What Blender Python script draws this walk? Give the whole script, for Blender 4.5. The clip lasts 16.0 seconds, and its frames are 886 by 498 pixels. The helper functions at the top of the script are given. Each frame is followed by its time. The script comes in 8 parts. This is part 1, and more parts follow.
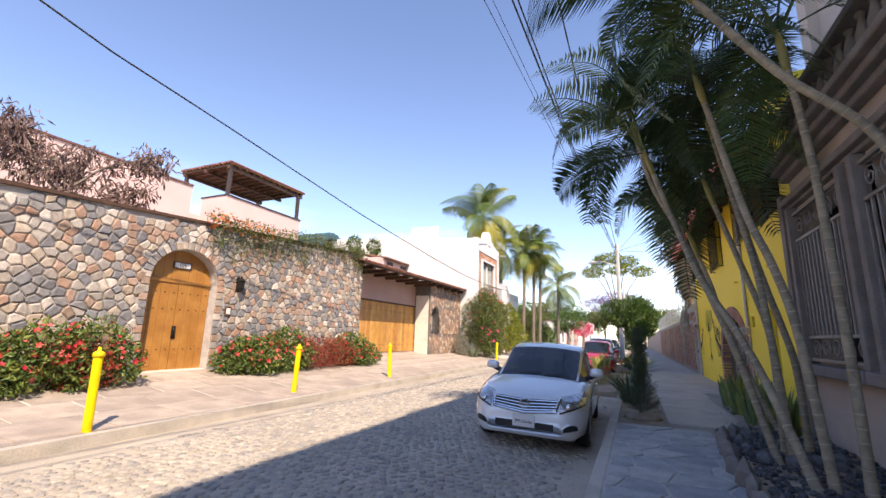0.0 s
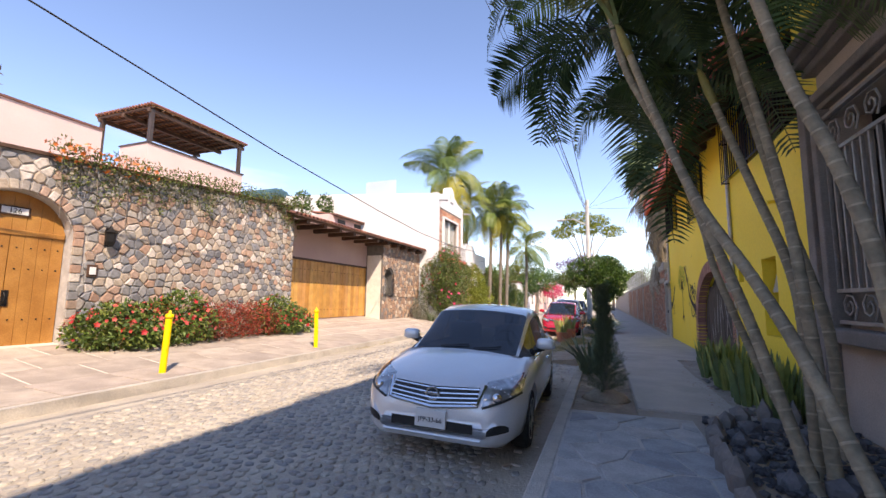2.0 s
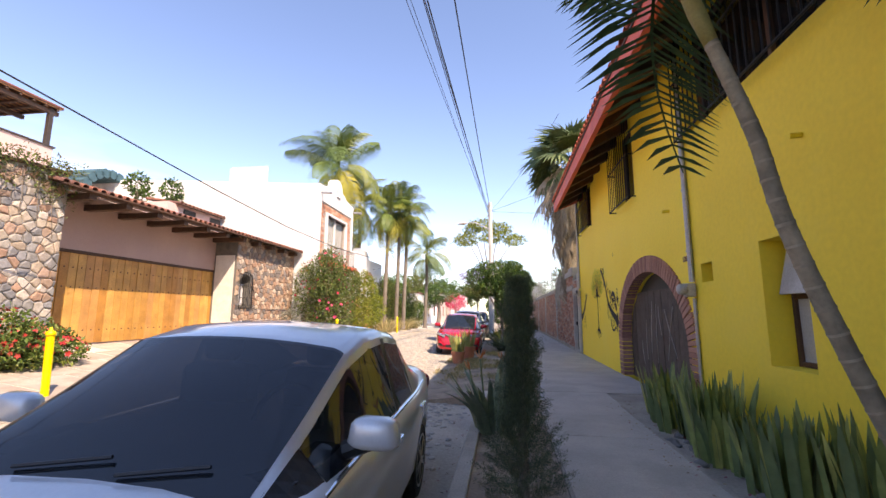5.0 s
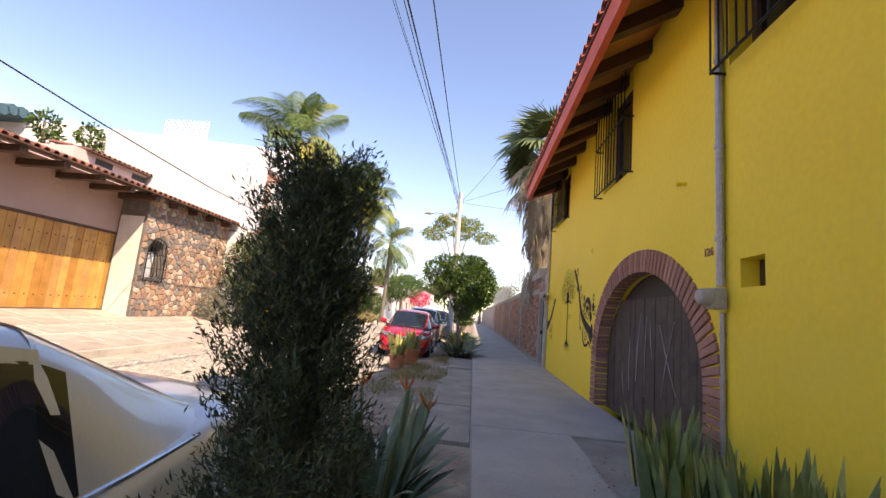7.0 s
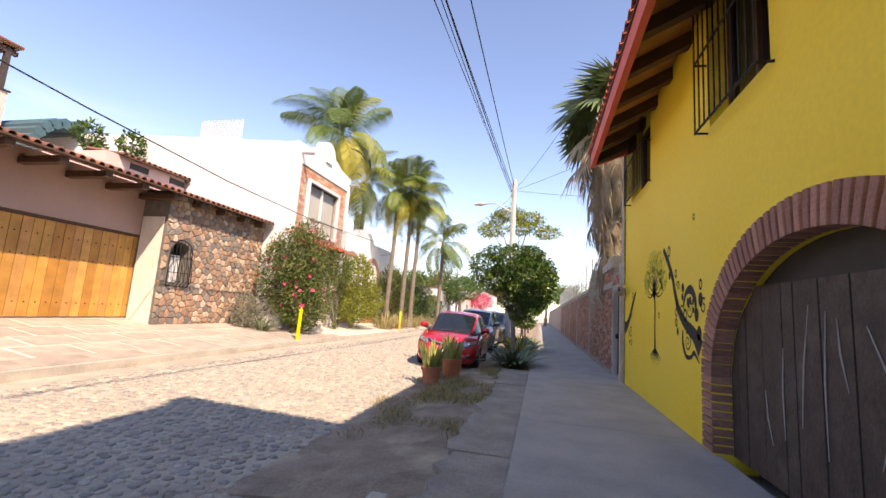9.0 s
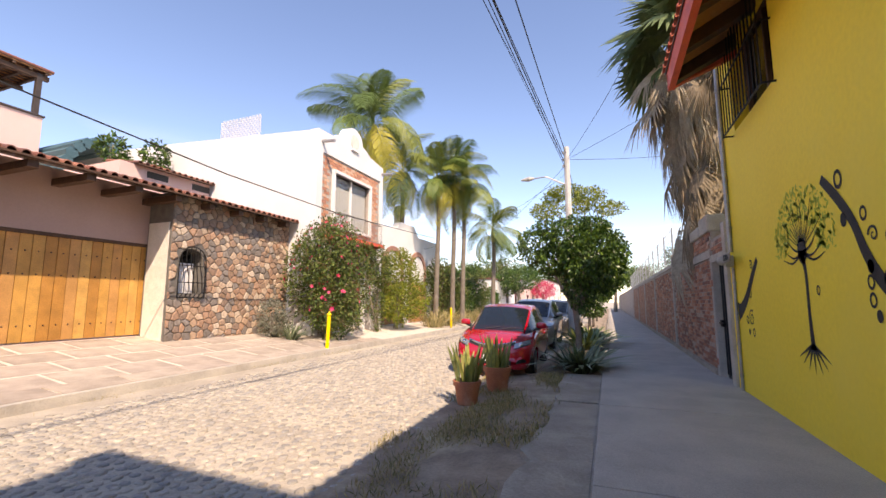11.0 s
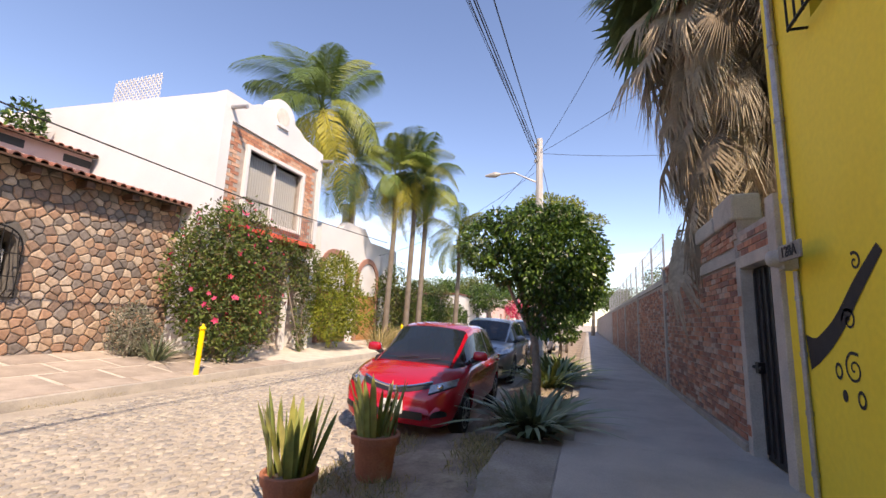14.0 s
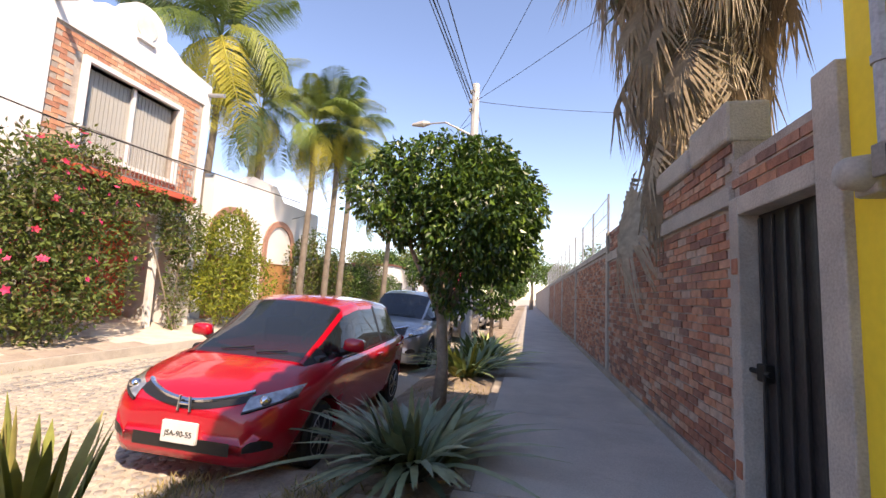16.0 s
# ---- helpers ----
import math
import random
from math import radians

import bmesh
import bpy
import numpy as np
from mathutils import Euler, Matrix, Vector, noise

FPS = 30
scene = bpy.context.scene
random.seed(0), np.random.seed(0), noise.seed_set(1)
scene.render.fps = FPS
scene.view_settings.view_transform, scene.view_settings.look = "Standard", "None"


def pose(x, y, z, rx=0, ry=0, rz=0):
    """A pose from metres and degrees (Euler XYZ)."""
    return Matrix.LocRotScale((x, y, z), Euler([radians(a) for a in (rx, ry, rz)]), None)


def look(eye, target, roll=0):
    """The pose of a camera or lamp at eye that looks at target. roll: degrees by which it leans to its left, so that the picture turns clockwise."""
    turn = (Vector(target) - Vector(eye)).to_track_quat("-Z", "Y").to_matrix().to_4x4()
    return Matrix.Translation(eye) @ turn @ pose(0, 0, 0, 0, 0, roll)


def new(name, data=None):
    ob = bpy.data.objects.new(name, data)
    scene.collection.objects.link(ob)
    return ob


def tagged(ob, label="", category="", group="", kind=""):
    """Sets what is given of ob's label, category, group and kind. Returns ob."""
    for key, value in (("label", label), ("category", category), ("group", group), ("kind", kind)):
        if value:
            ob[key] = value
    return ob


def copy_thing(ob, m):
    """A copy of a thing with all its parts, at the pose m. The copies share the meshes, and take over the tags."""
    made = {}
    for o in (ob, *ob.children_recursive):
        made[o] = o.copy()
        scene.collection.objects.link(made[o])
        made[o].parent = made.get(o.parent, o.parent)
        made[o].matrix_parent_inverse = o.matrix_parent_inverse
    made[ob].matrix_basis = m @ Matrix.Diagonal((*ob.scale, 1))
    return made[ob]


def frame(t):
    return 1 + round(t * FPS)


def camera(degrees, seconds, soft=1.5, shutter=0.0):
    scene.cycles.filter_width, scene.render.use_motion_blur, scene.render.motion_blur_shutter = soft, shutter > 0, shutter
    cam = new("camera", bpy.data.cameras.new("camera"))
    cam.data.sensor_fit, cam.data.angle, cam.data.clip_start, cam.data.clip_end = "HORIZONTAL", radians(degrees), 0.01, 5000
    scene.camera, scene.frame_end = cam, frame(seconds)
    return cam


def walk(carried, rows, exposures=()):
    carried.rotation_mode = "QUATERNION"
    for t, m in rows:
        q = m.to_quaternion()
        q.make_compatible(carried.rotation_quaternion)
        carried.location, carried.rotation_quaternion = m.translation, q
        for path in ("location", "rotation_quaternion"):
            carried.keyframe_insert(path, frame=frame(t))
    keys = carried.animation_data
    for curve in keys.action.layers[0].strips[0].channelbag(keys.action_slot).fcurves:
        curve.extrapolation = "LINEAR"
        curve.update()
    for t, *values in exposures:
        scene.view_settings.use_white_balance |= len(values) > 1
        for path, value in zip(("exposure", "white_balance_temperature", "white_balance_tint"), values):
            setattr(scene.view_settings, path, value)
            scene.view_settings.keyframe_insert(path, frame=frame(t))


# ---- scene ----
cam = camera(92.4, 16.0)
METRES, EYE, TILT, LEAN, TURN = 19.0, 1.5, 0.0, 0.0, 24.2
ROWS = [
    (0.0, 0.0, 0.0, 0.0, -0.31, 11.51, -1.54),
    (0.5, 0.0131, 0.03, 0.0006, -1.44, 12.03, 0.19),
    (1.0, 0.027, 0.0571, -0.0003, -2.13, 10.7, 0.24),
    (1.5, 0.0407, 0.0872, -0.0004, -3.14, 8.74, -0.56),
    (2.0, 0.0564, 0.1158, -0.0013, -3.53, 6.82, -0.75),
    (2.5, 0.0676, 0.1449, -0.0008, -2.75, 6.63, 0.26),
    (3.0, 0.0806, 0.1735, -0.0022, -2.39, 7.28, 0.29),
    (3.5, 0.091, 0.2036, -0.0006, -3.75, 8.12, 0.07),
    (4.0, 0.1036, 0.2342, -0.0014, -6.82, 8.36, -0.07),
    (4.5, 0.1149, 0.2658, -0.0009, -11.14, 8.48, -0.02),
    (5.0, 0.1301, 0.2956, -0.0013, -16.01, 8.56, -0.2),
    (7.5, 0.2171, 0.4227, -0.0018, -19.72, 8.43, -5.81),
    (8.0, 0.2344, 0.4481, -0.0022, -16.16, 8.4, -4.66),
    (10.5, 0.3023, 0.5849, -0.0001, -6.27, 7.26, -2.48),
    (11.0, 0.3115, 0.614, 0.0005, -2.97, 7.08, 0.0),
    (11.5, 0.3261, 0.639, 0.0012, -2.79, 7.72, 0.46),
    (12.0, 0.3388, 0.6669, 0.0001, -0.58, 7.62, -1.23),
    (12.5, 0.351, 0.695, 0.0014, 3.9, 6.99, -3.89),
    (13.0, 0.3621, 0.7209, 0.0002, 3.1, 6.12, -3.18),
    (13.5, 0.378, 0.7503, -0.0003, -1.08, 6.46, -2.18),
    (14.0, 0.3919, 0.7775, 0.001, -5.65, 9.38, -2.15),
    (14.5, 0.4082, 0.8061, 0.0021, -8.3, 7.8, -3.23),
    (15.0, 0.4235, 0.8317, 0.0024, -9.96, 6.14, -3.07),
    (15.5, 0.4382, 0.8606, 0.002, -12.6, 5.33, -2.4),
    (16.0, 0.4526, 0.8868, 0.0025, -12.97, 6.14, -2.71),
]
EXPOSURES = [(0.0, 1.35, 8100, 20), (3.5, 1.35, 8200, 21), (5.0, 1.56, 8600, 23), (7.5, 1.56, 9100, 23), (10.5, 1.35, 8800, 22), (13.0, 1.15, 8400, 21), (15.0, 1.32, 8700, 22), (16.0, 1.53, 8900, 22)]
walk(cam, [(t, pose(0, 0, EYE, TILT, LEAN, TURN) @ pose(METRES * x, METRES * y, METRES * z, 90 + pitch, roll, yaw)) for t, x, y, z, yaw, pitch, roll in ROWS], EXPOSURES)

# ---- world, sun ----
SUN_TO = Vector((0.66, -0.72, 1.02)).normalized()
world = bpy.data.worlds.new("sky")
scene.world = world
world.use_nodes = True
wn, wl = world.node_tree.nodes, world.node_tree.links
bg = wn["Background"]
sky = wn.new("ShaderNodeTexSky")
sky.sky_type, sky.sun_disc = "NISHITA", False
sky.sun_elevation, sky.sun_rotation = math.asin(SUN_TO.z), math.atan2(SUN_TO.x, SUN_TO.y)
sky.altitude = 1500
sky.air_density, sky.dust_density, sky.ozone_density = 1.1, 0.1, 4.0
# thin high cloud low in the sky
wco = wn.new("ShaderNodeTexCoord")
wmap = wn.new("ShaderNodeMapping")
wmap.inputs["Scale"].default_value = (1.0, 1.0, 4.5)
wnoise = wn.new("ShaderNodeTexNoise")
wnoise.inputs["Scale"].default_value, wnoise.inputs["Detail"].default_value = 2.6, 7.0
wramp = wn.new("ShaderNodeValToRGB")
wramp.color_ramp.elements[0].position, wramp.color_ramp.elements[1].position = 0.52, 0.78
wsep = wn.new("ShaderNodeSeparateXYZ")
wlow = wn.new("ShaderNodeMapRange")
wlow.inputs["From Min"].default_value, wlow.inputs["From Max"].default_value = 0.34, 0.08
wmul = wn.new("ShaderNodeMath")
wmul.operation = "MULTIPLY"
wmix = wn.new("ShaderNodeMix")
wmix.data_type = "RGBA"
wmix.inputs[7].default_value = (5.2, 5.5, 5.9, 1)
wl.new(wco.outputs["Generated"], wmap.inputs["Vector"])
wl.new(wmap.outputs["Vector"], wnoise.inputs["Vector"])
wl.new(wnoise.outputs["Fac"], wramp.inputs["Fac"])
wl.new(wco.outputs["Generated"], wsep.inputs["Vector"])
wl.new(wsep.outputs["Z"], wlow.inputs["Value"])
wl.new(wramp.outputs["Color"], wmul.inputs[0])
wl.new(wlow.outputs["Result"], wmul.inputs[1])
wl.new(wmul.outputs["Value"], wmix.inputs[0])
wsat = wn.new("ShaderNodeHueSaturation")
wsat.inputs["Hue"].default_value, wsat.inputs["Saturation"].default_value = 0.504, 1.06
wl.new(sky.outputs["Color"], wsat.inputs["Color"])
wl.new(wsat.outputs["Color"], wmix.inputs[6])
wl.new(wmix.outputs[2], bg.inputs["Color"])
bg.inputs["Strength"].default_value = 0.138
sun = new("sun", bpy.data.lights.new("sun", "SUN"))
sun.data.energy, sun.data.angle, sun.data.color = 2.9, radians(0.53), (1.0, 0.95, 0.87)
sun.matrix_world = look(SUN_TO * 60, (0, 0, 0))


# ---- materials ----
def mat(name, a, b=None, scale=6.0, rough=0.8, bump=0.2, metal=0.0, fine=60.0, coat=0.0, spec=0.5, stain=None, dist=0.02, grain=0.14, trans=0.0):
    """Two-scale procedural surface: broad variation a..b, fine grain, relief, optional stains."""
    m = bpy.data.materials.new(name)
    m.use_nodes = True
    n, l = m.node_tree.nodes, m.node_tree.links
    p = n["Principled BSDF"]
    b = b or tuple(c * 0.75 for c in a)
    co = n.new("ShaderNodeTexCoord")
    big, small = n.new("ShaderNodeTexNoise"), n.new("ShaderNodeTexNoise")
    big.inputs["Scale"].default_value, big.inputs["Detail"].default_value = scale, 5
    small.inputs["Scale"].default_value, small.inputs["Detail"].default_value = fine, 4
    ramp = n.new("ShaderNodeValToRGB")
    ramp.color_ramp.elements[0].position, ramp.color_ramp.elements[1].position = 0.34, 0.66
    ramp.color_ramp.elements[0].color, ramp.color_ramp.elements[1].color = (*a, 1), (*b, 1)
    hsv = n.new("ShaderNodeHueSaturation")
    mr = n.new("ShaderNodeMapRange")
    mr.inputs["From Min"].default_value, mr.inputs["From Max"].default_value = 0.3, 0.7
    mr.inputs["To Min"].default_value, mr.inputs["To Max"].default_value = 1 - grain, 1 + grain
    for t in (big, small):
        l.new(co.outputs["Object"], t.inputs["Vector"])
    l.new(big.outputs["Fac"], ramp.inputs["Fac"])
    l.new(small.outputs["Fac"], mr.inputs["Value"])
    l.new(mr.outputs["Result"], hsv.inputs["Value"])
    l.new(ramp.outputs["Color"], hsv.inputs["Color"])
    out = hsv.outputs["Color"]
    if stain:
        st = n.new("ShaderNodeTexNoise")
        st.inputs["Scale"].default_value, st.inputs["Detail"].default_value, st.inputs["Roughness"].default_value = scale * 0.35, 8, 0.7
        sr = n.new("ShaderNodeValToRGB")
        sr.color_ramp.elements[0].position, sr.color_ramp.elements[1].position = 0.52, 0.72
        mx = n.new("ShaderNodeMix")
        mx.data_type = "RGBA"
        l.new(co.outputs["Object"], st.inputs["Vector"])
        l.new(st.outputs["Fac"], sr.inputs["Fac"])
        l.new(sr.outputs["Color"], mx.inputs[0])
        l.new(out, mx.inputs[6])
        mx.inputs[7].default_value = (*stain, 1)
        out = mx.outputs[2]
    l.new(out, p.inputs["Base Color"])
    p.inputs["Roughness"].default_value, p.inputs["Metallic"].default_value = rough, metal
    p.inputs["Specular IOR Level"].default_value = spec
    p.inputs["Coat Weight"].default_value = coat
    p.inputs["Coat Roughness"].default_value = 0.04
    if bump:
        bp = n.new("ShaderNodeBump")
        bp.inputs["Strength"].default_value, bp.inputs["Distance"].default_value = bump, dist
        l.new(small.outputs["Fac"], bp.inputs["Height"])
        l.new(bp.outputs["Normal"], p.inputs["Normal"])
    if trans:
        tr, add = n.new("ShaderNodeBsdfTranslucent"), n.new("ShaderNodeMixShader")
        l.new(out, tr.inputs["Color"])
        add.inputs[0].default_value = trans
        l.new(p.outputs["BSDF"], add.inputs[1])
        l.new(tr.outputs["BSDF"], add.inputs[2])
        l.new(add.outputs["Shader"], n["Material Output"].inputs["Surface"])
    return m


def varied(name, cols, rough=0.85, island=False, fine=40.0, bump=0.4, trans=0.0, dist=0.02, coarse=9.0):
    """A material whose colour differs from piece to piece."""
    m = mat(name, (1, 1, 1), (0.72, 0.72, 0.72), coarse, rough, bump, fine=fine, dist=dist, trans=trans)
    n, l = m.node_tree.nodes, m.node_tree.links
    src = n.new("ShaderNodeNewGeometry").outputs["Random Per Island"] if island else n.new("ShaderNodeObjectInfo").outputs["Random"]
    r = n.new("ShaderNodeValToRGB")
    r.color_ramp.interpolation = "CONSTANT"
    e = r.color_ramp.elements
    while len(e) < len(cols):
        e.new(0.5)
    for i, c in enumerate(cols):
        e[i].position, e[i].color = i / len(cols), (*c, 1)
    hsv = next(x for x in n if x.type == "HUE_SAT")
    mx = n.new("ShaderNodeMix")
    mx.data_type, mx.blend_type = "RGBA", "MULTIPLY"
    mx.inputs[0].default_value = 1.0
    l.new(src, r.inputs["Fac"])
    l.new(hsv.outputs["Color"], mx.inputs[6])
    l.new(r.outputs["Color"], mx.inputs[7])
    l.new(mx.outputs[2], n["Principled BSDF"].inputs["Base Color"])
    tr = next((x for x in n if x.type == "BSDF_TRANSLUCENT"), None)
    if tr:
        l.new(mx.outputs[2], tr.inputs["Color"])
    return m


def glass(name, tint, rough=0.02, alpha=0.75, clear=0.78):
    """Tinted pane: part see-through, part dark, glossy."""
    m = bpy.data.materials.new(name)
    m.use_nodes = True
    n, l = m.node_tree.nodes, m.node_tree.links
    p = n["Principled BSDF"]
    p.inputs["Base Color"].default_value, p.inputs["Roughness"].default_value = (*tint, 1), rough
    p.inputs["Specular IOR Level"].default_value = 0.7
    tr, mx = n.new("ShaderNodeBsdfTransparent"), n.new("ShaderNodeMixShader")
    tr.inputs["Color"].default_value = (clear, clear, clear, 1)
    mx.inputs[0].default_value = alpha
    l.new(tr.outputs["BSDF"], mx.inputs[1])
    l.new(p.outputs["BSDF"], mx.inputs[2])
    l.new(mx.outputs["Shader"], n["Material Output"].inputs["Surface"])
    return m


STONES = [(0.25, 0.245, 0.24), (0.31, 0.30, 0.285), (0.43, 0.39, 0.34), (0.47, 0.38, 0.29), (0.44, 0.28, 0.20), (0.38, 0.27, 0.20), (0.60, 0.53, 0.45), (0.52, 0.44, 0.35), (0.27, 0.27, 0.275), (0.48, 0.33, 0.25), (0.38, 0.335, 0.29), (0.22, 0.22, 0.225), (0.66, 0.59, 0.52)]
BROWNSTONES = [(0.40, 0.25, 0.17), (0.47, 0.32, 0.22), (0.30, 0.21, 0.16), (0.28, 0.24, 0.21), (0.54, 0.40, 0.29), (0.44, 0.27, 0.18), (0.23, 0.195, 0.17), (0.60, 0.48, 0.37), (0.36, 0.24, 0.17)]
COBBLES = [(0.375, 0.342, 0.299), (0.450, 0.403, 0.345), (0.325, 0.305, 0.276), (0.500, 0.451, 0.368), (0.413, 0.366, 0.299)]
BRICKS = [(0.50, 0.20, 0.115), (0.40, 0.165, 0.105), (0.58, 0.27, 0.16), (0.33, 0.15, 0.105), (0.60, 0.33, 0.22), (0.47, 0.23, 0.155), (0.28, 0.155, 0.12), (0.55, 0.40, 0.31)]
M = dict(
    stone=varied("fieldstone", STONES, fine=28, bump=0.5),
    stone_i=varied("fieldstone_joined", STONES, island=True, fine=28, bump=0.5),
    bstone=varied("brown_fieldstone", BROWNSTONES, fine=28, bump=0.6),
    bstone_i=varied("brown_fieldstone_joined", BROWNSTONES, island=True, fine=28, bump=0.6),
    cob=varied("cobble", COBBLES, fine=50, bump=0.6, rough=0.75),
    cob_i=varied("cobble_joined", COBBLES, island=True, fine=50, bump=0.6, rough=0.75),
    brick=varied("brick", BRICKS, fine=45, bump=0.5),
    brick_i=varied("brick_joined", BRICKS, island=True, fine=45, bump=0.5),
    housebrick=varied("orange_house_brick", [(0.62, 0.29, 0.17), (0.56, 0.25, 0.15), (0.68, 0.36, 0.22), (0.50, 0.22, 0.14), (0.70, 0.44, 0.31)], fine=45, bump=0.4),
    plank=varied("honey_plank", [(0.60, 0.31, 0.075), (0.54, 0.265, 0.06), (0.66, 0.36, 0.10), (0.50, 0.23, 0.05), (0.58, 0.29, 0.09)], rough=0.5, fine=50, bump=0.2, coarse=3.0),
    archbrick=varied("arch_brick", [(0.390, 0.195, 0.143), (0.468, 0.247, 0.182), (0.338, 0.169, 0.130)], fine=45, bump=0.4),
    mortar=mat("mortar", (0.506, 0.481, 0.443), (0.380, 0.354, 0.329), 5, 0.95, 0.5),
    darkmortar=mat("dark_mortar", (0.17, 0.155, 0.135), (0.12, 0.11, 0.10), 5, 0.95, 0.5),
    brickmortar=mat("brick_mortar", (0.46, 0.41, 0.36), (0.33, 0.28, 0.24), 4, 0.95, 0.5),
    dirtroad=mat("packed_dirt", (0.480, 0.420, 0.336), (0.360, 0.312, 0.252), 1.3, 0.95, 0.5, fine=35, stain=(0.564, 0.492, 0.384)),
    soil=mat("dry_soil", (0.356, 0.276, 0.205), (0.232, 0.178, 0.133), 3, 0.97, 0.8, fine=30, stain=(0.535, 0.446, 0.304)),
    paving=varied("pink_paving", [(0.45, 0.375, 0.305), (0.50, 0.42, 0.345), (0.42, 0.35, 0.29), (0.47, 0.39, 0.325)], fine=70, bump=0.2, coarse=2.5),
    joint=mat("pale_joint", (0.66, 0.59, 0.50), (0.56, 0.49, 0.41), 3, 0.95, 0.3),
    kerb=mat("kerb_concrete", (0.529, 0.483, 0.414), (0.414, 0.380, 0.333), 3, 0.9, 0.4, stain=(0.322, 0.287, 0.241)),
    path=mat("path_concrete", (0.486, 0.444, 0.392), (0.391, 0.355, 0.317), 1.6, 0.9, 0.25, fine=90, stain=(0.328, 0.296, 0.261)),
    oldpath=mat("worn_concrete", (0.413, 0.363, 0.299), (0.297, 0.254, 0.214), 2.2, 0.95, 0.6, fine=40, stain=(0.231, 0.194, 0.142)),
    flag=varied("flagstone", [(0.390, 0.403, 0.403), (0.455, 0.455, 0.442), (0.338, 0.351, 0.364), (0.494, 0.481, 0.455)], fine=60, bump=0.3, coarse=4),
    yellow=mat("yellow_paint", (0.95, 0.72, 0.06), (0.92, 0.68, 0.05), 0.9, 0.7, 0.05, fine=18, stain=(0.90, 0.70, 0.09), grain=0.04),
    bollard=mat("bollard_paint", (0.90, 0.66, 0.005), (0.84, 0.58, 0.005), 8, 0.5, 0.08, grain=0.03),
    white=mat("white_limewash", (0.72, 0.71, 0.70), (0.66, 0.65, 0.64), 0.8, 0.85, 0.15, fine=25, grain=0.03),
    pink=mat("pale_pink_plaster", (0.72, 0.50, 0.45), (0.67, 0.46, 0.41), 0.6, 0.88, 0.15, fine=25, grain=0.03),
    mauve=mat("mauve_plaster", (0.47, 0.33, 0.29), (0.42, 0.29, 0.26), 0.8, 0.88, 0.2, fine=25, grain=0.03),
    greystone=mat("grey_plaster", (0.522, 0.452, 0.383), (0.434, 0.374, 0.322), 1.2, 0.85, 0.25, stain=(0.365, 0.313, 0.270)),
    cantera=mat("carved_grey_stone", (0.240, 0.217, 0.203), (0.180, 0.165, 0.150), 4, 0.8, 0.4),
    wood=mat("honey_wood", (0.46, 0.22, 0.055), (0.36, 0.155, 0.035), 3.0, 0.5, 0.15, fine=50, coat=0.15),
    darkwood=mat("weathered_dark_wood", (0.060, 0.047, 0.038), (0.092, 0.071, 0.056), 5, 0.75, 0.5, fine=30, stain=(0.140, 0.114, 0.092)),
    rafter=mat("dark_rafter", (0.10, 0.05, 0.028), (0.065, 0.033, 0.02), 6, 0.7, 0.3),
    redpaint=mat("red_paint", (0.754, 0.135, 0.070), (0.609, 0.099, 0.056), 2, 0.6, 0.15),
    tile=varied("clay_tile", [(0.30, 0.115, 0.075), (0.25, 0.09, 0.06), (0.35, 0.145, 0.095), (0.19, 0.085, 0.065)], island=True, fine=30, bump=0.4),
    redtile=varied("red_clay_tile", [(0.567, 0.121, 0.061), (0.486, 0.101, 0.054), (0.634, 0.162, 0.088)], island=True, fine=30, bump=0.4),
    soffit=mat("soffit_board", (0.480, 0.240, 0.096), (0.352, 0.160, 0.064), 3, 0.7, 0.3),
    iron=mat("black_iron", (0.018, 0.018, 0.018), (0.03, 0.028, 0.026), 20, 0.5, 0.1, metal=0.6),
    brownmetal=mat("brown_steel", (0.085, 0.06, 0.05), (0.06, 0.043, 0.036), 8, 0.5, 0.05, metal=0.3),
    steel=mat("galvanised_pipe", (0.42, 0.42, 0.42), (0.33, 0.33, 0.33), 12, 0.45, 0.05, metal=0.6),
    greysteel=mat("grey_painted_steel", (0.30, 0.28, 0.26), (0.24, 0.22, 0.20), 10, 0.5, 0.05, metal=0.2),
    blackpaint=mat("black_door_paint", (0.02, 0.02, 0.021), (0.035, 0.033, 0.032), 5, 0.45, 0.2, fine=25),
    mural=mat("mural_black", (0.028, 0.024, 0.022), (0.04, 0.034, 0.03), 10, 0.8, 0.1),
    mural_g=mat("mural_green", (0.42, 0.50, 0.05), (0.50, 0.55, 0.06), 10, 0.8, 0.1),
    cream=mat("cream_paint", (0.70, 0.66, 0.58), (0.62, 0.58, 0.50), 5, 0.7, 0.1),
    plastic=mat("grey_plastic", (0.42, 0.40, 0.36), (0.36, 0.34, 0.31), 10, 0.5, 0.05),
    cable=mat("cable_rubber", (0.015, 0.015, 0.016), (0.02, 0.02, 0.02), 10, 0.7, 0.0),
    pole=mat("pole_concrete", (0.55, 0.53, 0.50), (0.47, 0.45, 0.42), 3, 0.9, 0.3),
    terracotta=mat("terracotta", (0.42, 0.16, 0.09), (0.36, 0.13, 0.075), 6, 0.8, 0.25, stain=(0.46, 0.27, 0.19)),
    lava=varied("dark_lava_stone", [(0.070, 0.070, 0.077), (0.105, 0.105, 0.112), (0.140, 0.140, 0.147), (0.049, 0.049, 0.056)], island=True, fine=30, bump=0.8),
    greyrock=mat("grey_edging_stone", (0.20, 0.18, 0.165), (0.14, 0.13, 0.12), 6, 0.9, 0.8, fine=18),
    curtain=mat("pale_blind", (0.60, 0.60, 0.56), (0.54, 0.54, 0.50), 8, 0.8, 0.05),
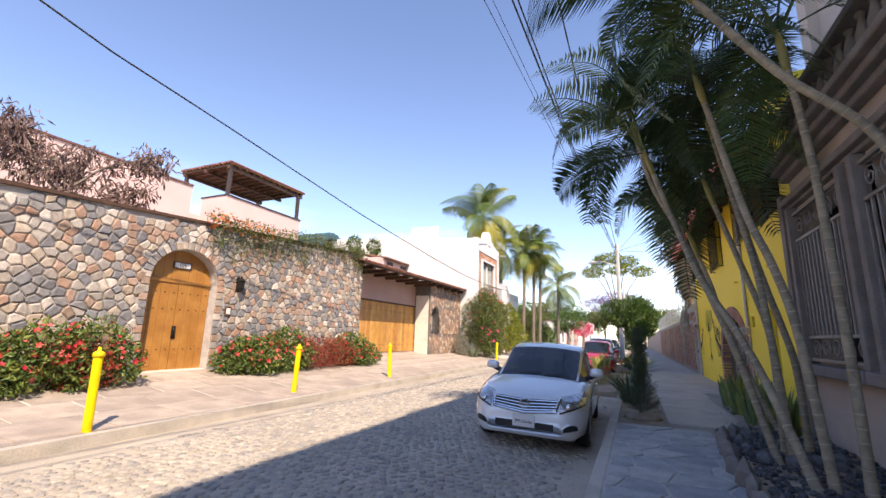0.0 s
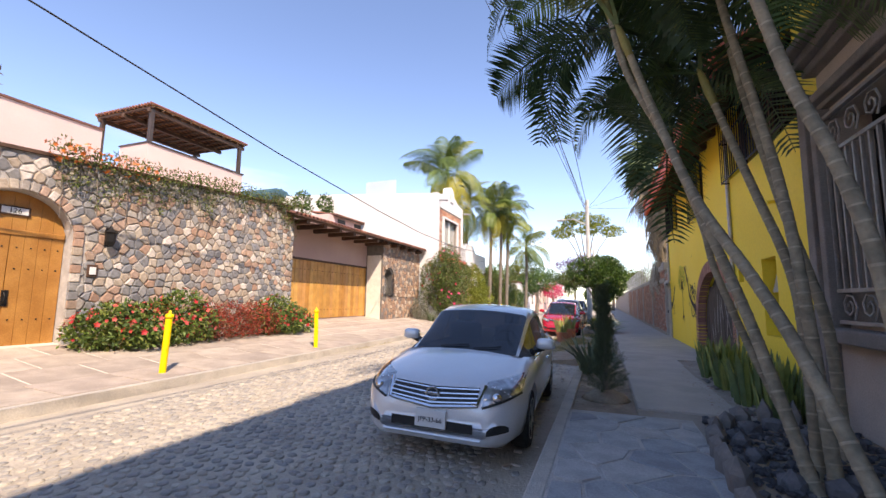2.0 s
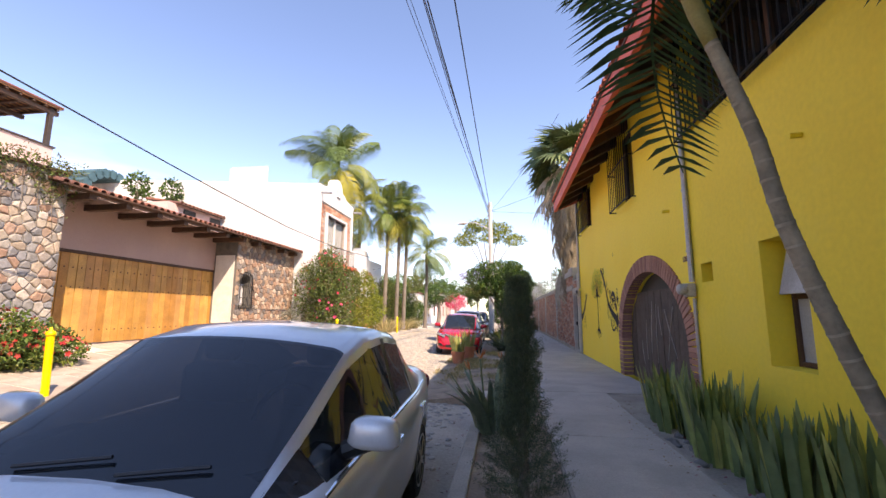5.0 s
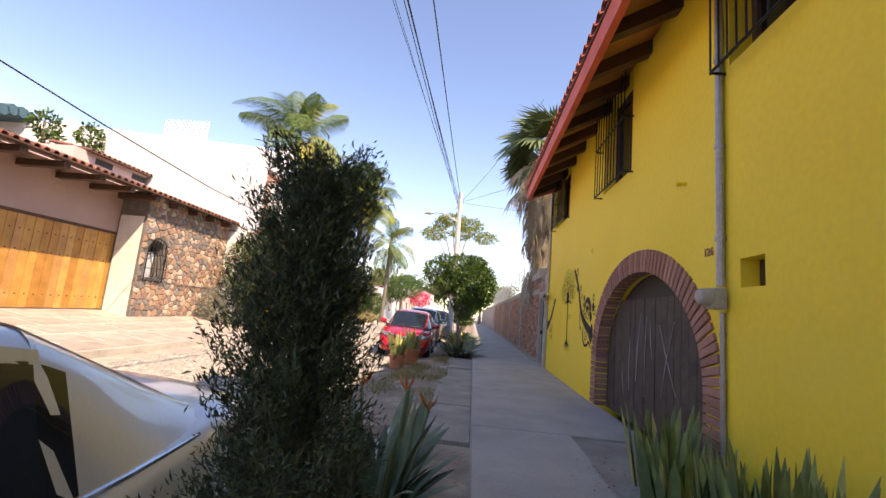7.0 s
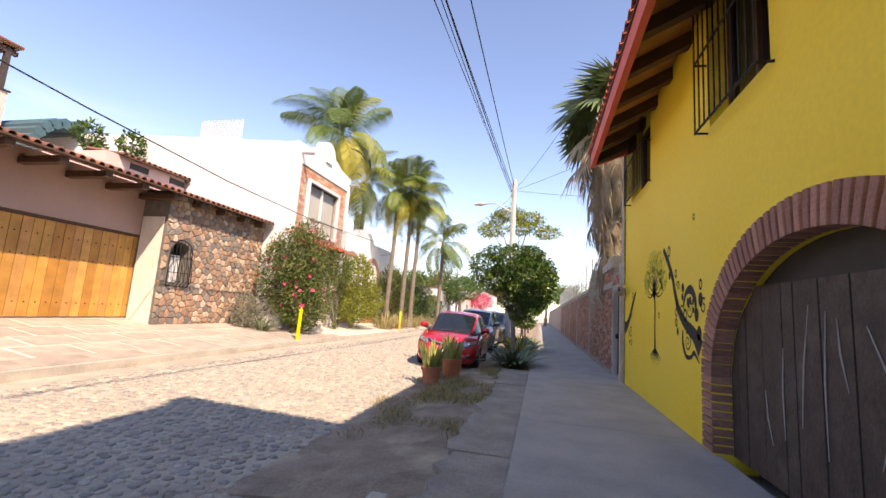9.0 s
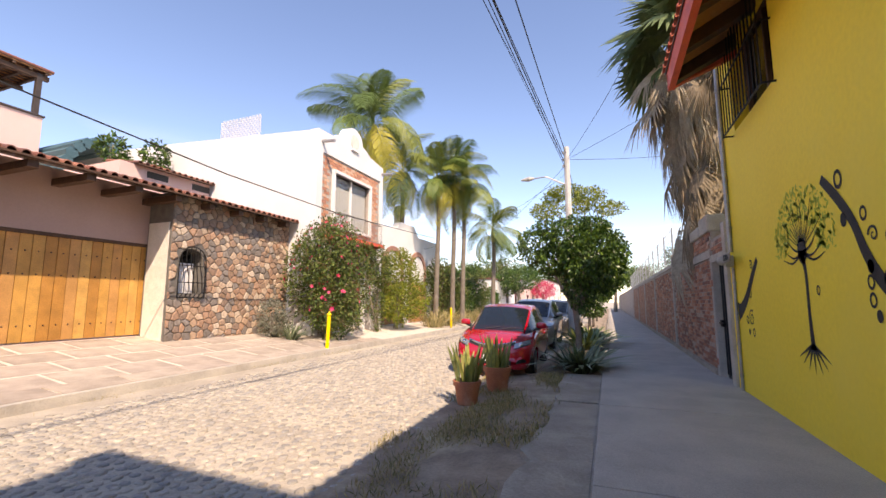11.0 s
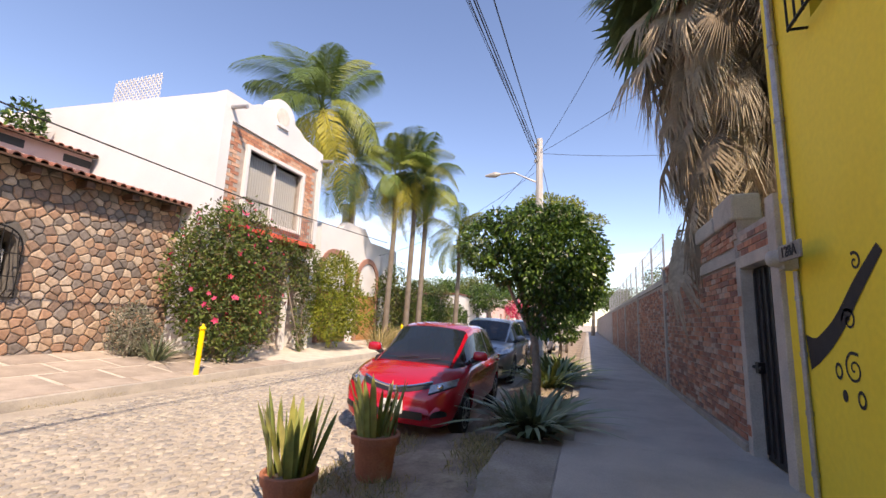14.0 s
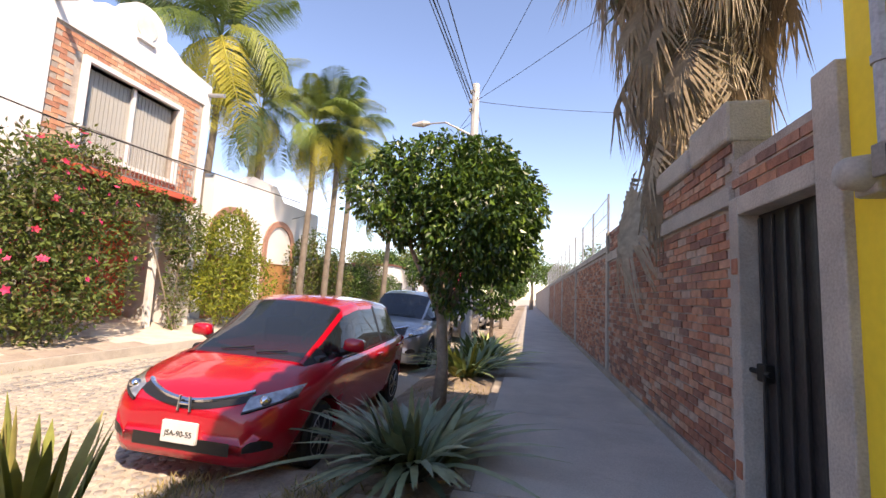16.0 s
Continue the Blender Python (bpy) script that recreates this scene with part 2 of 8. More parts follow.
    pane=glass("window_pane", (0.03, 0.035, 0.04), 0.03, 0.12, 0.97),
    darkpane=glass("dark_window_pane", (0.02, 0.022, 0.025), 0.04, 0.85),
    carglass=glass("car_glass", (0.012, 0.018, 0.024), 0.01, 0.9),
    frosted=mat("frosted_glass", (0.50, 0.52, 0.52), (0.40, 0.42, 0.43), 3, 0.3, 0.0),
    silverpaint=mat("silver_car_paint", (0.726, 0.748, 0.759), (0.704, 0.726, 0.737), 3, 0.35, 0.0, metal=0.3, coat=1.0, grain=0.03),
    redcar=mat("red_car_paint", (0.50, 0.006, 0.022), (0.47, 0.006, 0.02), 3, 0.24, 0.0, metal=0.15, coat=1.0, grain=0.03),
    greycar=mat("grey_car_paint", (0.26, 0.27, 0.29), (0.24, 0.25, 0.27), 3, 0.3, 0.0, metal=0.6, coat=1.0, grain=0.03),
    darkcar=mat("dark_car_paint", (0.03, 0.034, 0.04), (0.028, 0.03, 0.036), 3, 0.3, 0.0, metal=0.4, coat=1.0, grain=0.03),
    chrome=mat("chrome", (0.75, 0.75, 0.76), (0.7, 0.7, 0.71), 3, 0.12, 0.0, metal=1.0, grain=0.03),
    blacktrim=mat("black_trim", (0.012, 0.012, 0.013), (0.016, 0.016, 0.017), 30, 0.45, 0.05),
    tyre=mat("tyre_rubber", (0.02, 0.02, 0.02), (0.03, 0.03, 0.029), 20, 0.85, 0.2),
    alloy=mat("alloy_rim", (0.45, 0.46, 0.47), (0.40, 0.41, 0.42), 10, 0.3, 0.0, metal=0.9),
    lamp=mat("headlamp_lens", (0.55, 0.57, 0.58), (0.25, 0.26, 0.27), 14, 0.08, 0.0, metal=0.5, coat=1.0, grain=0.03),
    taillamp=mat("tail_lamp_red", (0.50, 0.012, 0.02), (0.36, 0.01, 0.015), 14, 0.12, 0.0, coat=1.0),
    amber=mat("amber_lens", (0.65, 0.16, 0.02), None, 14, 0.15, 0.0, coat=1.0),
    plate=mat("plate_white", (0.72, 0.72, 0.70), (0.68, 0.68, 0.66), 10, 0.45, 0.0, grain=0.03),
    ink=mat("dark_ink", (0.03, 0.03, 0.03), None, 10, 0.6, 0.0),
    seat=mat("car_seat_cloth", (0.07, 0.07, 0.075), (0.05, 0.05, 0.055), 10, 0.9, 0.1),
    palmtrunk=mat("palm_trunk", (0.30, 0.255, 0.175), (0.19, 0.165, 0.115), 7, 0.85, 0.5, fine=25, stain=(0.44, 0.37, 0.25)),
    ringscar=mat("pale_ring_scar", (0.40, 0.345, 0.25), (0.28, 0.24, 0.17), 9, 0.85, 0.4, fine=30),
    darktrunk=mat("queen_palm_trunk", (0.20, 0.165, 0.13), (0.14, 0.115, 0.09), 5, 0.9, 0.5, fine=22),
    crownshaft=mat("crownshaft", (0.34, 0.27, 0.08), (0.22, 0.22, 0.07), 5, 0.6, 0.15),
    arecaleaf=varied("areca_leaf", [(0.072, 0.126, 0.045), (0.101, 0.173, 0.057), (0.057, 0.101, 0.041), (0.142, 0.203, 0.061)], fine=20, bump=0.1, rough=0.45, trans=0.25),
    queenleaf=varied("queen_palm_leaf", [(0.12, 0.19, 0.05), (0.17, 0.25, 0.055), (0.09, 0.145, 0.045), (0.27, 0.31, 0.06)], fine=20, bump=0.1, rough=0.5, trans=0.3),
    yellowfrond=mat("yellowing_frond", (0.546, 0.468, 0.065), (0.416, 0.390, 0.065), 5, 0.6, 0.1, trans=0.3),
    fanleaf=varied("fan_palm_leaf", [(0.135, 0.194, 0.075), (0.179, 0.239, 0.098), (0.105, 0.149, 0.060)], fine=20, bump=0.1, rough=0.5, trans=0.25),
    deadleaf=varied("dead_palm_leaf", [(0.324, 0.250, 0.169), (0.419, 0.338, 0.236), (0.243, 0.189, 0.128), (0.513, 0.432, 0.324)], fine=20, bump=0.3, rough=0.9),
    bark=mat("grey_bark", (0.288, 0.240, 0.192), (0.192, 0.156, 0.120), 6, 0.9, 0.6, fine=22),
    paletrunk=mat("pale_palm_trunk", (0.34, 0.29, 0.23), (0.26, 0.22, 0.175), 5, 0.9, 0.5, fine=22),
    leaf=varied("ficus_leaf", [(0.042, 0.102, 0.017), (0.066, 0.138, 0.022), (0.030, 0.072, 0.014), (0.132, 0.228, 0.030)], island=True, bump=0.0, rough=0.35, trans=0.2),
    bushleaf=varied("bush_leaf", [(0.098, 0.156, 0.033), (0.143, 0.208, 0.039), (0.065, 0.111, 0.026), (0.208, 0.247, 0.058), (0.156, 0.124, 0.052)], island=True, bump=0.0, rough=0.55, trans=0.25),
    limeleaf=varied("lime_leaf", [(0.26, 0.30, 0.03), (0.20, 0.25, 0.03), (0.33, 0.34, 0.035), (0.13, 0.17, 0.025)], island=True, bump=0.0, rough=0.55, trans=0.25),
    greyleaf=varied("grey_leaf", [(0.210, 0.217, 0.154), (0.154, 0.161, 0.112), (0.266, 0.266, 0.196)], island=True, bump=0.0, rough=0.7, trans=0.1),
    cypress=varied("cypress_leaf", [(0.076, 0.107, 0.051), (0.116, 0.153, 0.070), (0.056, 0.076, 0.041), (0.153, 0.167, 0.076)], island=True, bump=0.0, rough=0.7),
    flowerleaf=varied("flower_bed_leaf", [(0.098, 0.168, 0.035), (0.140, 0.224, 0.042), (0.063, 0.112, 0.028), (0.266, 0.308, 0.070)], island=True, bump=0.0, rough=0.5, trans=0.25),
    redflower=varied("red_petal", [(0.62, 0.05, 0.045), (0.70, 0.10, 0.08), (0.52, 0.03, 0.035), (0.75, 0.16, 0.14)], island=True, bump=0.0, rough=0.6, trans=0.2),
    redshrub=varied("red_shrub", [(0.36, 0.045, 0.03), (0.46, 0.07, 0.035), (0.26, 0.05, 0.028), (0.13, 0.10, 0.035)], island=True, bump=0.0, rough=0.6, trans=0.2),
    pinkflower=varied("pink_petal", [(0.75, 0.05, 0.16), (0.82, 0.09, 0.20), (0.65, 0.03, 0.08)], island=True, bump=0.0, rough=0.6, trans=0.2),
    orangeflower=varied("orange_petal", [(0.80, 0.22, 0.03), (0.72, 0.17, 0.025), (0.75, 0.33, 0.15)], island=True, bump=0.0, rough=0.6, trans=0.2),
    jacaranda=varied("purple_blossom", [(0.26, 0.20, 0.38), (0.32, 0.25, 0.44), (0.20, 0.15, 0.30)], island=True, bump=0.0, rough=0.7),
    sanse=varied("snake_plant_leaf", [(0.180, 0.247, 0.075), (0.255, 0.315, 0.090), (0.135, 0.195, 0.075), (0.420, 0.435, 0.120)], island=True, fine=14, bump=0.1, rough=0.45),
    # paler, warmer copy of the snake plant leaf, with sunlight put into its colours
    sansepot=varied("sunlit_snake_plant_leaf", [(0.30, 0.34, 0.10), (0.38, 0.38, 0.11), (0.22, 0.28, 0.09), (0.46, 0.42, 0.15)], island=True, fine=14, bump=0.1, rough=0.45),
    agave=varied("strap_leaf", [(0.144, 0.191, 0.104), (0.191, 0.238, 0.125), (0.104, 0.144, 0.085), (0.247, 0.286, 0.153)], island=True, fine=14, bump=0.1, rough=0.45),
    drygrass=varied("dry_grass", [(0.42, 0.34, 0.15), (0.34, 0.27, 0.12), (0.48, 0.40, 0.20), (0.20, 0.19, 0.07)], island=True, bump=0.0, rough=0.9),
    litter=varied("fallen_petal", [(0.30, 0.05, 0.09), (0.22, 0.15, 0.09), (0.36, 0.27, 0.17)], island=True, bump=0.0, rough=0.9),
    drytree=varied("dry_pod", [(0.20, 0.125, 0.105), (0.27, 0.18, 0.15), (0.14, 0.09, 0.08)], island=True, bump=0.1, rough=0.9),
    gold=mat("brass_number", (0.50, 0.30, 0.06), (0.42, 0.24, 0.05), 10, 0.45, 0.05, metal=0.3),
    teal=mat("teal_awning", (0.05, 0.12, 0.14), (0.04, 0.10, 0.12), 3, 0.6, 0.1),
)


# ---- building blocks ----
def mesh_of(name, bm, material, smooth=False):
    me = bpy.data.meshes.new(name)
    bmesh.ops.recalc_face_normals(bm, faces=bm.faces)
    bm.to_mesh(me)
    bm.free()
    if material:
        me.materials.append(material)
    if smooth:
        me.polygons.foreach_set("use_smooth", [True] * len(me.polygons))
    return me


def part(name, bm, material, parent=None, label="", smooth=False, at=None):
    """A bmesh (or ready mesh) as one object, under a thing or part."""
    me = bm if isinstance(bm, bpy.types.Mesh) else mesh_of(name, bm, material, smooth)
    ob = new(name, me)
    if parent is not None:
        ob.parent = parent
    if at is not None:
        ob.matrix_basis = at
    return tagged(ob, label)


def thing(name, label, category, at=None, group="", kind=""):
    ob = new(name)
    ob.empty_display_size = 0.2
    if at is not None:
        ob.matrix_basis = at
    return tagged(ob, label, category, group, kind)


def structure(name, bm, material, label="", smooth=False):
    return tagged(part(name, bm, material, None, label, smooth), kind="structure")


def B():
    return bmesh.new()


def box(bm, x0, y0, z0, x1, y1, z1, bevel=0.0, m=None):
    g = bmesh.ops.create_cube(bm, size=1.0)
    v = g["verts"]
    bmesh.ops.scale(bm, vec=(abs(x1 - x0), abs(y1 - y0), abs(z1 - z0)), verts=v)
    bmesh.ops.translate(bm, vec=((x0 + x1) / 2, (y0 + y1) / 2, (z0 + z1) / 2), verts=v)
    if m is not None:
        bmesh.ops.transform(bm, matrix=m, verts=v)
    if bevel:
        e = list({e for q in v for e in q.link_edges})
        bmesh.ops.bevel(bm, geom=e, offset=bevel, segments=2, affect="EDGES", profile=0.5)
    return bm


def prism(bm, pts, axis, a, b):
    """Extrude a 2D outline along an axis from a to b. pts are (y,z), (x,z) or (x,y)."""
    def at(p, w):
        return (w, p[0], p[1]) if axis == "x" else (p[0], w, p[1]) if axis == "y" else (p[0], p[1], w)
    lo = [bm.verts.new(at(p, a)) for p in pts]
    hi = [bm.verts.new(at(p, b)) for p in pts]
    bm.faces.new(lo)
    bm.faces.new(hi[::-1])
    for i in range(len(pts)):
        j = (i + 1) % len(pts)
        bm.faces.new((lo[i], hi[i], hi[j], lo[j]))
    return bm


def tube(bm, pts, radii, sides=8, caps=True):
    """A swept tube through points with a radius at each."""
    pts = [Vector(p) for p in pts]
    if not hasattr(radii, "__len__"):
        radii = [radii] * len(pts)
    rings, ref = [], None
    for i, p in enumerate(pts):
        d = (pts[min(i + 1, len(pts) - 1)] - pts[max(i - 1, 0)]).normalized()
        if ref is None:
            ref = d.orthogonal().normalized()
        u = (ref - d * ref.dot(d)).normalized()
        ref, w = u, d.cross(u)
        rings.append([bm.verts.new(p + radii[i] * (math.cos(k * math.tau / sides) * u + math.sin(k * math.tau / sides) * w)) for k in range(sides)])
    for r, s in zip(rings, rings[1:]):
        for k in range(sides):
            bm.faces.new((r[k], r[(k + 1) % sides], s[(k + 1) % sides], s[k]))
    if caps:
        bm.faces.new(rings[0][::-1])
        bm.faces.new(rings[-1])
    return bm


def lathe(bm, prof, at=(0, 0, 0), sides=20):
    rings = []
    for r, z in prof:
        rings.append([bm.verts.new((at[0] + r * math.cos(k * math.tau / sides), at[1] + r * math.sin(k * math.tau / sides), at[2] + z)) for k in range(sides)])
    for r, s in zip(rings, rings[1:]):
        for k in range(sides):
            bm.faces.new((r[k], r[(k + 1) % sides], s[(k + 1) % sides], s[k]))
    bm.faces.new(rings[0][::-1])
    bm.faces.new(rings[-1])
    return bm


def disc_x(bm, x0, x1, y, z, r, sides=20):
    """A short cylinder whose axis runs along x."""
    return prism(bm, [(y + r * math.cos(k * math.tau / sides), z + r * math.sin(k * math.tau / sides)) for k in range(sides)], "x", x0, x1)


def arch(y0, y1, z0, zs, rise, n=14):
    """Outline of an arched opening from its foot at y0 up and over to y1: round if rise is half the width."""
    c, w = (y0 + y1) / 2, (y1 - y0) / 2
    return [(y0, z0)] + [(c - w * math.cos(i * math.pi / n), zs + rise * math.sin(i * math.pi / n)) for i in range(n + 1)] + [(y1, z0)]


def text_on(name, body, size, at, material, parent=None, label="", depth=0.004):
    cu = bpy.data.curves.new(name, "FONT")
    cu.body, cu.size, cu.extrude, cu.align_x, cu.align_y = body, size, depth, "CENTER", "CENTER"
    tmp = bpy.data.objects.new(name, cu)
    scene.collection.objects.link(tmp)
    me = bpy.data.meshes.new_from_object(tmp.evaluated_get(bpy.context.evaluated_depsgraph_get()))
    bpy.data.objects.remove(tmp)
    me.materials.clear()
    me.materials.append(material)
    return part(name, me, None, parent, label, at=at)


def from_arrays(name, verts, faces, material, smooth=False):
    me = bpy.data.meshes.new(name)
    me.from_pydata([tuple(v) for v in verts], [], faces)
    if material:
        me.materials.append(material)
    if smooth:
        me.polygons.foreach_set("use_smooth", [True] * len(me.polygons))
    me.update()
    return me


# ---- ground ----
def sheet(name, x0, x1, y0, y1, z, material, label, nx=1, ny=1):
    bm = B()
    bmesh.ops.create_grid(bm, x_segments=nx, y_segments=ny, size=0.5)
    bmesh.ops.scale(bm, vec=(x1 - x0, y1 - y0, 1), verts=bm.verts)
    bmesh.ops.translate(bm, vec=((x0 + x1) / 2, (y0 + y1) / 2, z), verts=bm.verts)
    return structure(name, bm, material, label)


def road_z(x):
    """The street falls away from its middle to the gutter by the parked cars."""
    return -0.038 * min(max(x + 4.2, 0.0), 3.6)


def strip(name, xs, y0, y1, drop, material, label):
    """A sheet along y whose height follows the street's fall."""
    bm = B()
    rows = [[bm.verts.new((x, y, z + drop)) for x, z in xs] for y in (y0, y1)]
    for k in range(len(xs) - 1):
        bm.faces.new((rows[0][k], rows[0][k + 1], rows[1][k + 1], rows[1][k]))
    return structure(name, bm, material, label)


FALL = [(x, road_z(x)) for x in (-4.2, -3.3, -2.4, -1.5, -0.6, -0.35)]
strip("ground", [(-900, 0)] + FALL + [(-0.34, 0), (900, 0)], -900, 900, -0.03, M["dirtroad"], "pale packed dirt ground reaching the horizon")
road = strip("road", [(-6.95, 0)] + FALL, -12, 160, 0.0, M["dirtroad"], "packed dirt bed of the cobbled street")
KX = -6.75


def kerb_x(y):
    return -6.24 - 0.036 * min(max(y, 0), 22)


def verge_z(x):
    """Height of the worn verge that runs down into the street."""
    return min(.05, max(road_z(x), road_z(-1.7) + .012 + (x + 1.7) * (.05 - road_z(-1.7) - .012) / 1.2))


def pave_z(x, y=10):
    """Height of the rising pavement along the lit walls."""
    return 0.15 + 0.13 * max(0.0, -7.1 - x)


bm = B()
for y0, y1 in ((-12, 0), (0, 8), (8, 22), (22, 27.2)):
    a, b = kerb_x(y0), kerb_x(y1)
    va = [bm.verts.new(p) for p in ((a - 0.02, y0, 0.13), (b - 0.02, y1, 0.13), (-7.6, y1, 0.185), (-7.6, y0, 0.185))]
    vb = [bm.verts.new(p) for p in ((-7.6, y0, 0.185), (-7.6, y1, 0.185), (-11.4, y1, 0.68), (-11.4, y0, 0.68))]
    bm.faces.new(va)
    bm.faces.new(vb)
for y0, y1, zb in ((27.2, 80, 0.25),):
    v = [bm.verts.new(p) for p in ((-7.1, y0, 0.13), (-7.3, y1, 0.13), (-12.5, y1, 0.62), (-12.5, y0, 0.62))]
    bm.faces.new(v)
pavement_w = structure("pavement_sunny", bm, M["joint"], "pale pink paved footway rising to the walls")
for y0, y1 in ((-12, 0), (0, 8), (8, 22), (22, 27.2), (27.2, 80)):
    a, b = kerb_x(y0), kerb_x(y1)
    bm = B()
    pts = [(a, y0), (b, y1), (b - 0.14, y1), (a - 0.14, y0)]
    prism(bm, pts, "z", -0.02, 0.15)
    structure("kerb", bm, M["kerb"], "worn low concrete kerb")
bm = B()
box(bm, -0.5, -12, -0.18, -0.36, 13.9, 0.13, 0.015)
structure("kerb", bm, M["kerb"], "worn low concrete kerb beside parked car")
bm = B()
box(bm, -0.36, -12, -0.02, 0.42, 13.2, 0.09)
structure("verge", bm, M["soil"], "bare soil planting strip")
bm = B()
prism(bm, [(-2.0, road_z(-2.0) - .02), (-1.7, road_z(-1.7) + .012), (-0.5, .05), (.42, .05), (.42, -.2), (-2.0, -.2)], "y", 13.9, 22.4)
box(bm, -0.36, 13.2, -.2, .42, 13.9, .05)
structure("verge", bm, M["soil"], "bare soil and worn slabs beside path")
bm = B()
prism(bm, [(-1.15, road_z(-1.15) - .02), (-1.0, road_z(-1.0) + .02), (-0.55, .07), (.55, .07), (.55, -.2), (-1.15, -.2)], "y", 22.4, 110)
structure("verge", bm, M["soil"], "soil strip with plants and trees")
# path of poured bays with joints
bays = [(-12.0, 0.6), (0.65, 3.6), (8.55, 11.2), (11.22, 13.9), (13.92, 16.6), (16.62, 19.3), (19.32, 22.1)]
bays += [(22.12 + 2.3 * i, 22.12 + 2.3 * i + 2.28) for i in range(36)]
bm = B()
box(bm, 0.42, -12, -0.02, 2.6, 110, 0.125)
footpath = structure("pavement_shaded", bm, M["oldpath"], "grey concrete footway in shade")
for y0, y1 in bays:
    bm = B()
    box(bm, 0.44 if y0 < 22 else 0.56, y0, 0.1, 2.56 if not 8 < y0 < 13 else 1.62, y1, 0.15 + 0.004 * random.random(), 0.006)
    part("slab", bm, M["path"], footpath)
# cracked worn slabs between the path and the street
for y0, y1 in ((13.3, 15.1), (15.13, 17.6), (17.62, 19.5), (19.53, 21.9)):
    bm = B()
    n = 9
    edge = [(0.42 - random.uniform(.5, .68), y1 - (y1 - y0) * k / n) for k in range(n + 1)]
    prism(bm, [(0.415, y0), (0.415, y1)] + edge, "z", 0.0, 0.10 + random.uniform(0, .025))
    part("slab", bm, M["oldpath"], footpath, "worn cracked concrete slab")


# ---- irregular stone pieces ----
def cells(w, h, step, seed, squash=1.0):
    """Irregular convex cells that fill a w x h rectangle, each a list of points."""
    rng = np.random.RandomState(seed)
    nx, ny = max(1, round(w / step)), max(1, round(h / (step * squash)))
    sx, sy = w / nx, h / ny
    grid = {}
    for i in range(-1, nx + 1):
        for j in range(-1, ny + 1):
            grid[i, j] = ((i + 0.5 + (0.25 if j % 2 else -0.25) + rng.uniform(-.38, .38)) * sx, (j + 0.5 + rng.uniform(-.36, .36)) * sy)
    out = []
    for i in range(-1, nx + 1):
        for j in range(0, ny):
            px, py = grid[i, j]
            poly = [(px - sx * 1.6, py - sy * 1.6), (px + sx * 1.6, py - sy * 1.6), (px + sx * 1.6, py + sy * 1.6), (px - sx * 1.6, py + sy * 1.6)]
            lines = [(-1, 0, 0.0), (1, 0, w), (0, -1, 0.0), (0, 1, h)]
            for di in (-2, -1, 0, 1, 2):
                for dj in (-2, -1, 0, 1, 2):
                    q = grid.get((i + di, j + dj))
                    if q and (di or dj):
                        nxv, nyv = q[0] - px, q[1] - py
                        lines.append((nxv, nyv, (q[0] ** 2 + q[1] ** 2 - px ** 2 - py ** 2) / 2))
            for a, b, c in lines:
                res = []
                for k in range(len(poly)):
                    p, q = poly[k], poly[(k + 1) % len(poly)]
                    dp, dq = a * p[0] + b * p[1] - c, a * q[0] + b * q[1] - c
                    if dp <= 0:
                        res.append(p)
                    if dp * dq < 0:
                        t = dp / (dp - dq)
                        res.append((p[0] + t * (q[0] - p[0]), p[1] + t * (q[1] - p[1])))
                poly = res
                if len(poly) < 3:
                    break
            if len(poly) >= 3:
                cx, cy = sum(p[0] for p in poly) / len(poly), sum(p[1] for p in poly) / len(poly)
                if max(math.hypot(p[0] - cx, p[1] - cy) for p in poly) > step * 0.25:
                    out.append(((cx, cy), poly))
    return out


def stone_geo(c, poly, gap, proud, rng, chamfer=0.72):
    """Vertices (u, v, out) and faces of one stone with a chamfered, uneven face."""
    n = len(poly)
    size = sum(math.hypot(p[0] - c[0], p[1] - c[1]) for p in poly) / n
    k = max(0.3, 1 - gap / size)
    up = proud * rng.uniform(0.6, 1.25)
    tilt = rng.uniform(-.25, .25, 2) * proud / size
    ring = []
    for f, o in ((k, -0.02), (k * 0.97, up * 0.62), (k * chamfer, up)):
        ring += [(c[0] + (p[0] - c[0]) * f, c[1] + (p[1] - c[1]) * f, o + (tilt[0] * (p[0] - c[0]) + tilt[1] * (p[1] - c[1]) if o > 0 else 0)) for p in poly]
    faces = [tuple(range(2 * n, 3 * n))]
    for r in (0, 1):
        faces += [(r * n + i, r * n + (i + 1) % n, (r + 1) * n + (i + 1) % n, (r + 1) * n + i) for i in range(n)]
    return ring, faces


def lay(name, parent, polys, place, m_single, m_joined, gap, proud, limit, near, keep=lambda c: True, seed=3, chamfer=0.72, smooth=False):
    """Lay stones: those nearest as single parts, the rest joined. place maps (u, v, out) to the world."""
    rng = np.random.RandomState(seed)
    polys = sorted([p for p in polys if keep(p[0])], key=lambda p: near(p[0]))
    V, F = [], []
    for i, (c, poly) in enumerate(polys):
        ring, faces = stone_geo(c, poly, gap, proud, rng, chamfer)
        pts = [place(*p) for p in ring]
        if i < limit:
            o = Vector(place(c[0], c[1], 0))
            me = from_arrays(name, [Vector(p) - o for p in pts], faces, m_single, smooth)
            ob = part(name, me, None, parent)
            ob.location = o
        else:
            b = len(V)
            V += pts
            F += [tuple(b + k for k in f) for f in faces]
    if V:
        tagged(part(name + "s_beyond", from_arrays(name + "s_beyond", V, F, m_joined, smooth), None, parent), kind="stuff")


# ---- sunny side: stone wall with the arched door ----
WX = -10.0
DY0, DY1, DZ0, DZS, DRISE = 6.06, 7.78, 0.47, 2.62, 0.78


def wall_top(y):
    return 3.72 + 0.062 * y


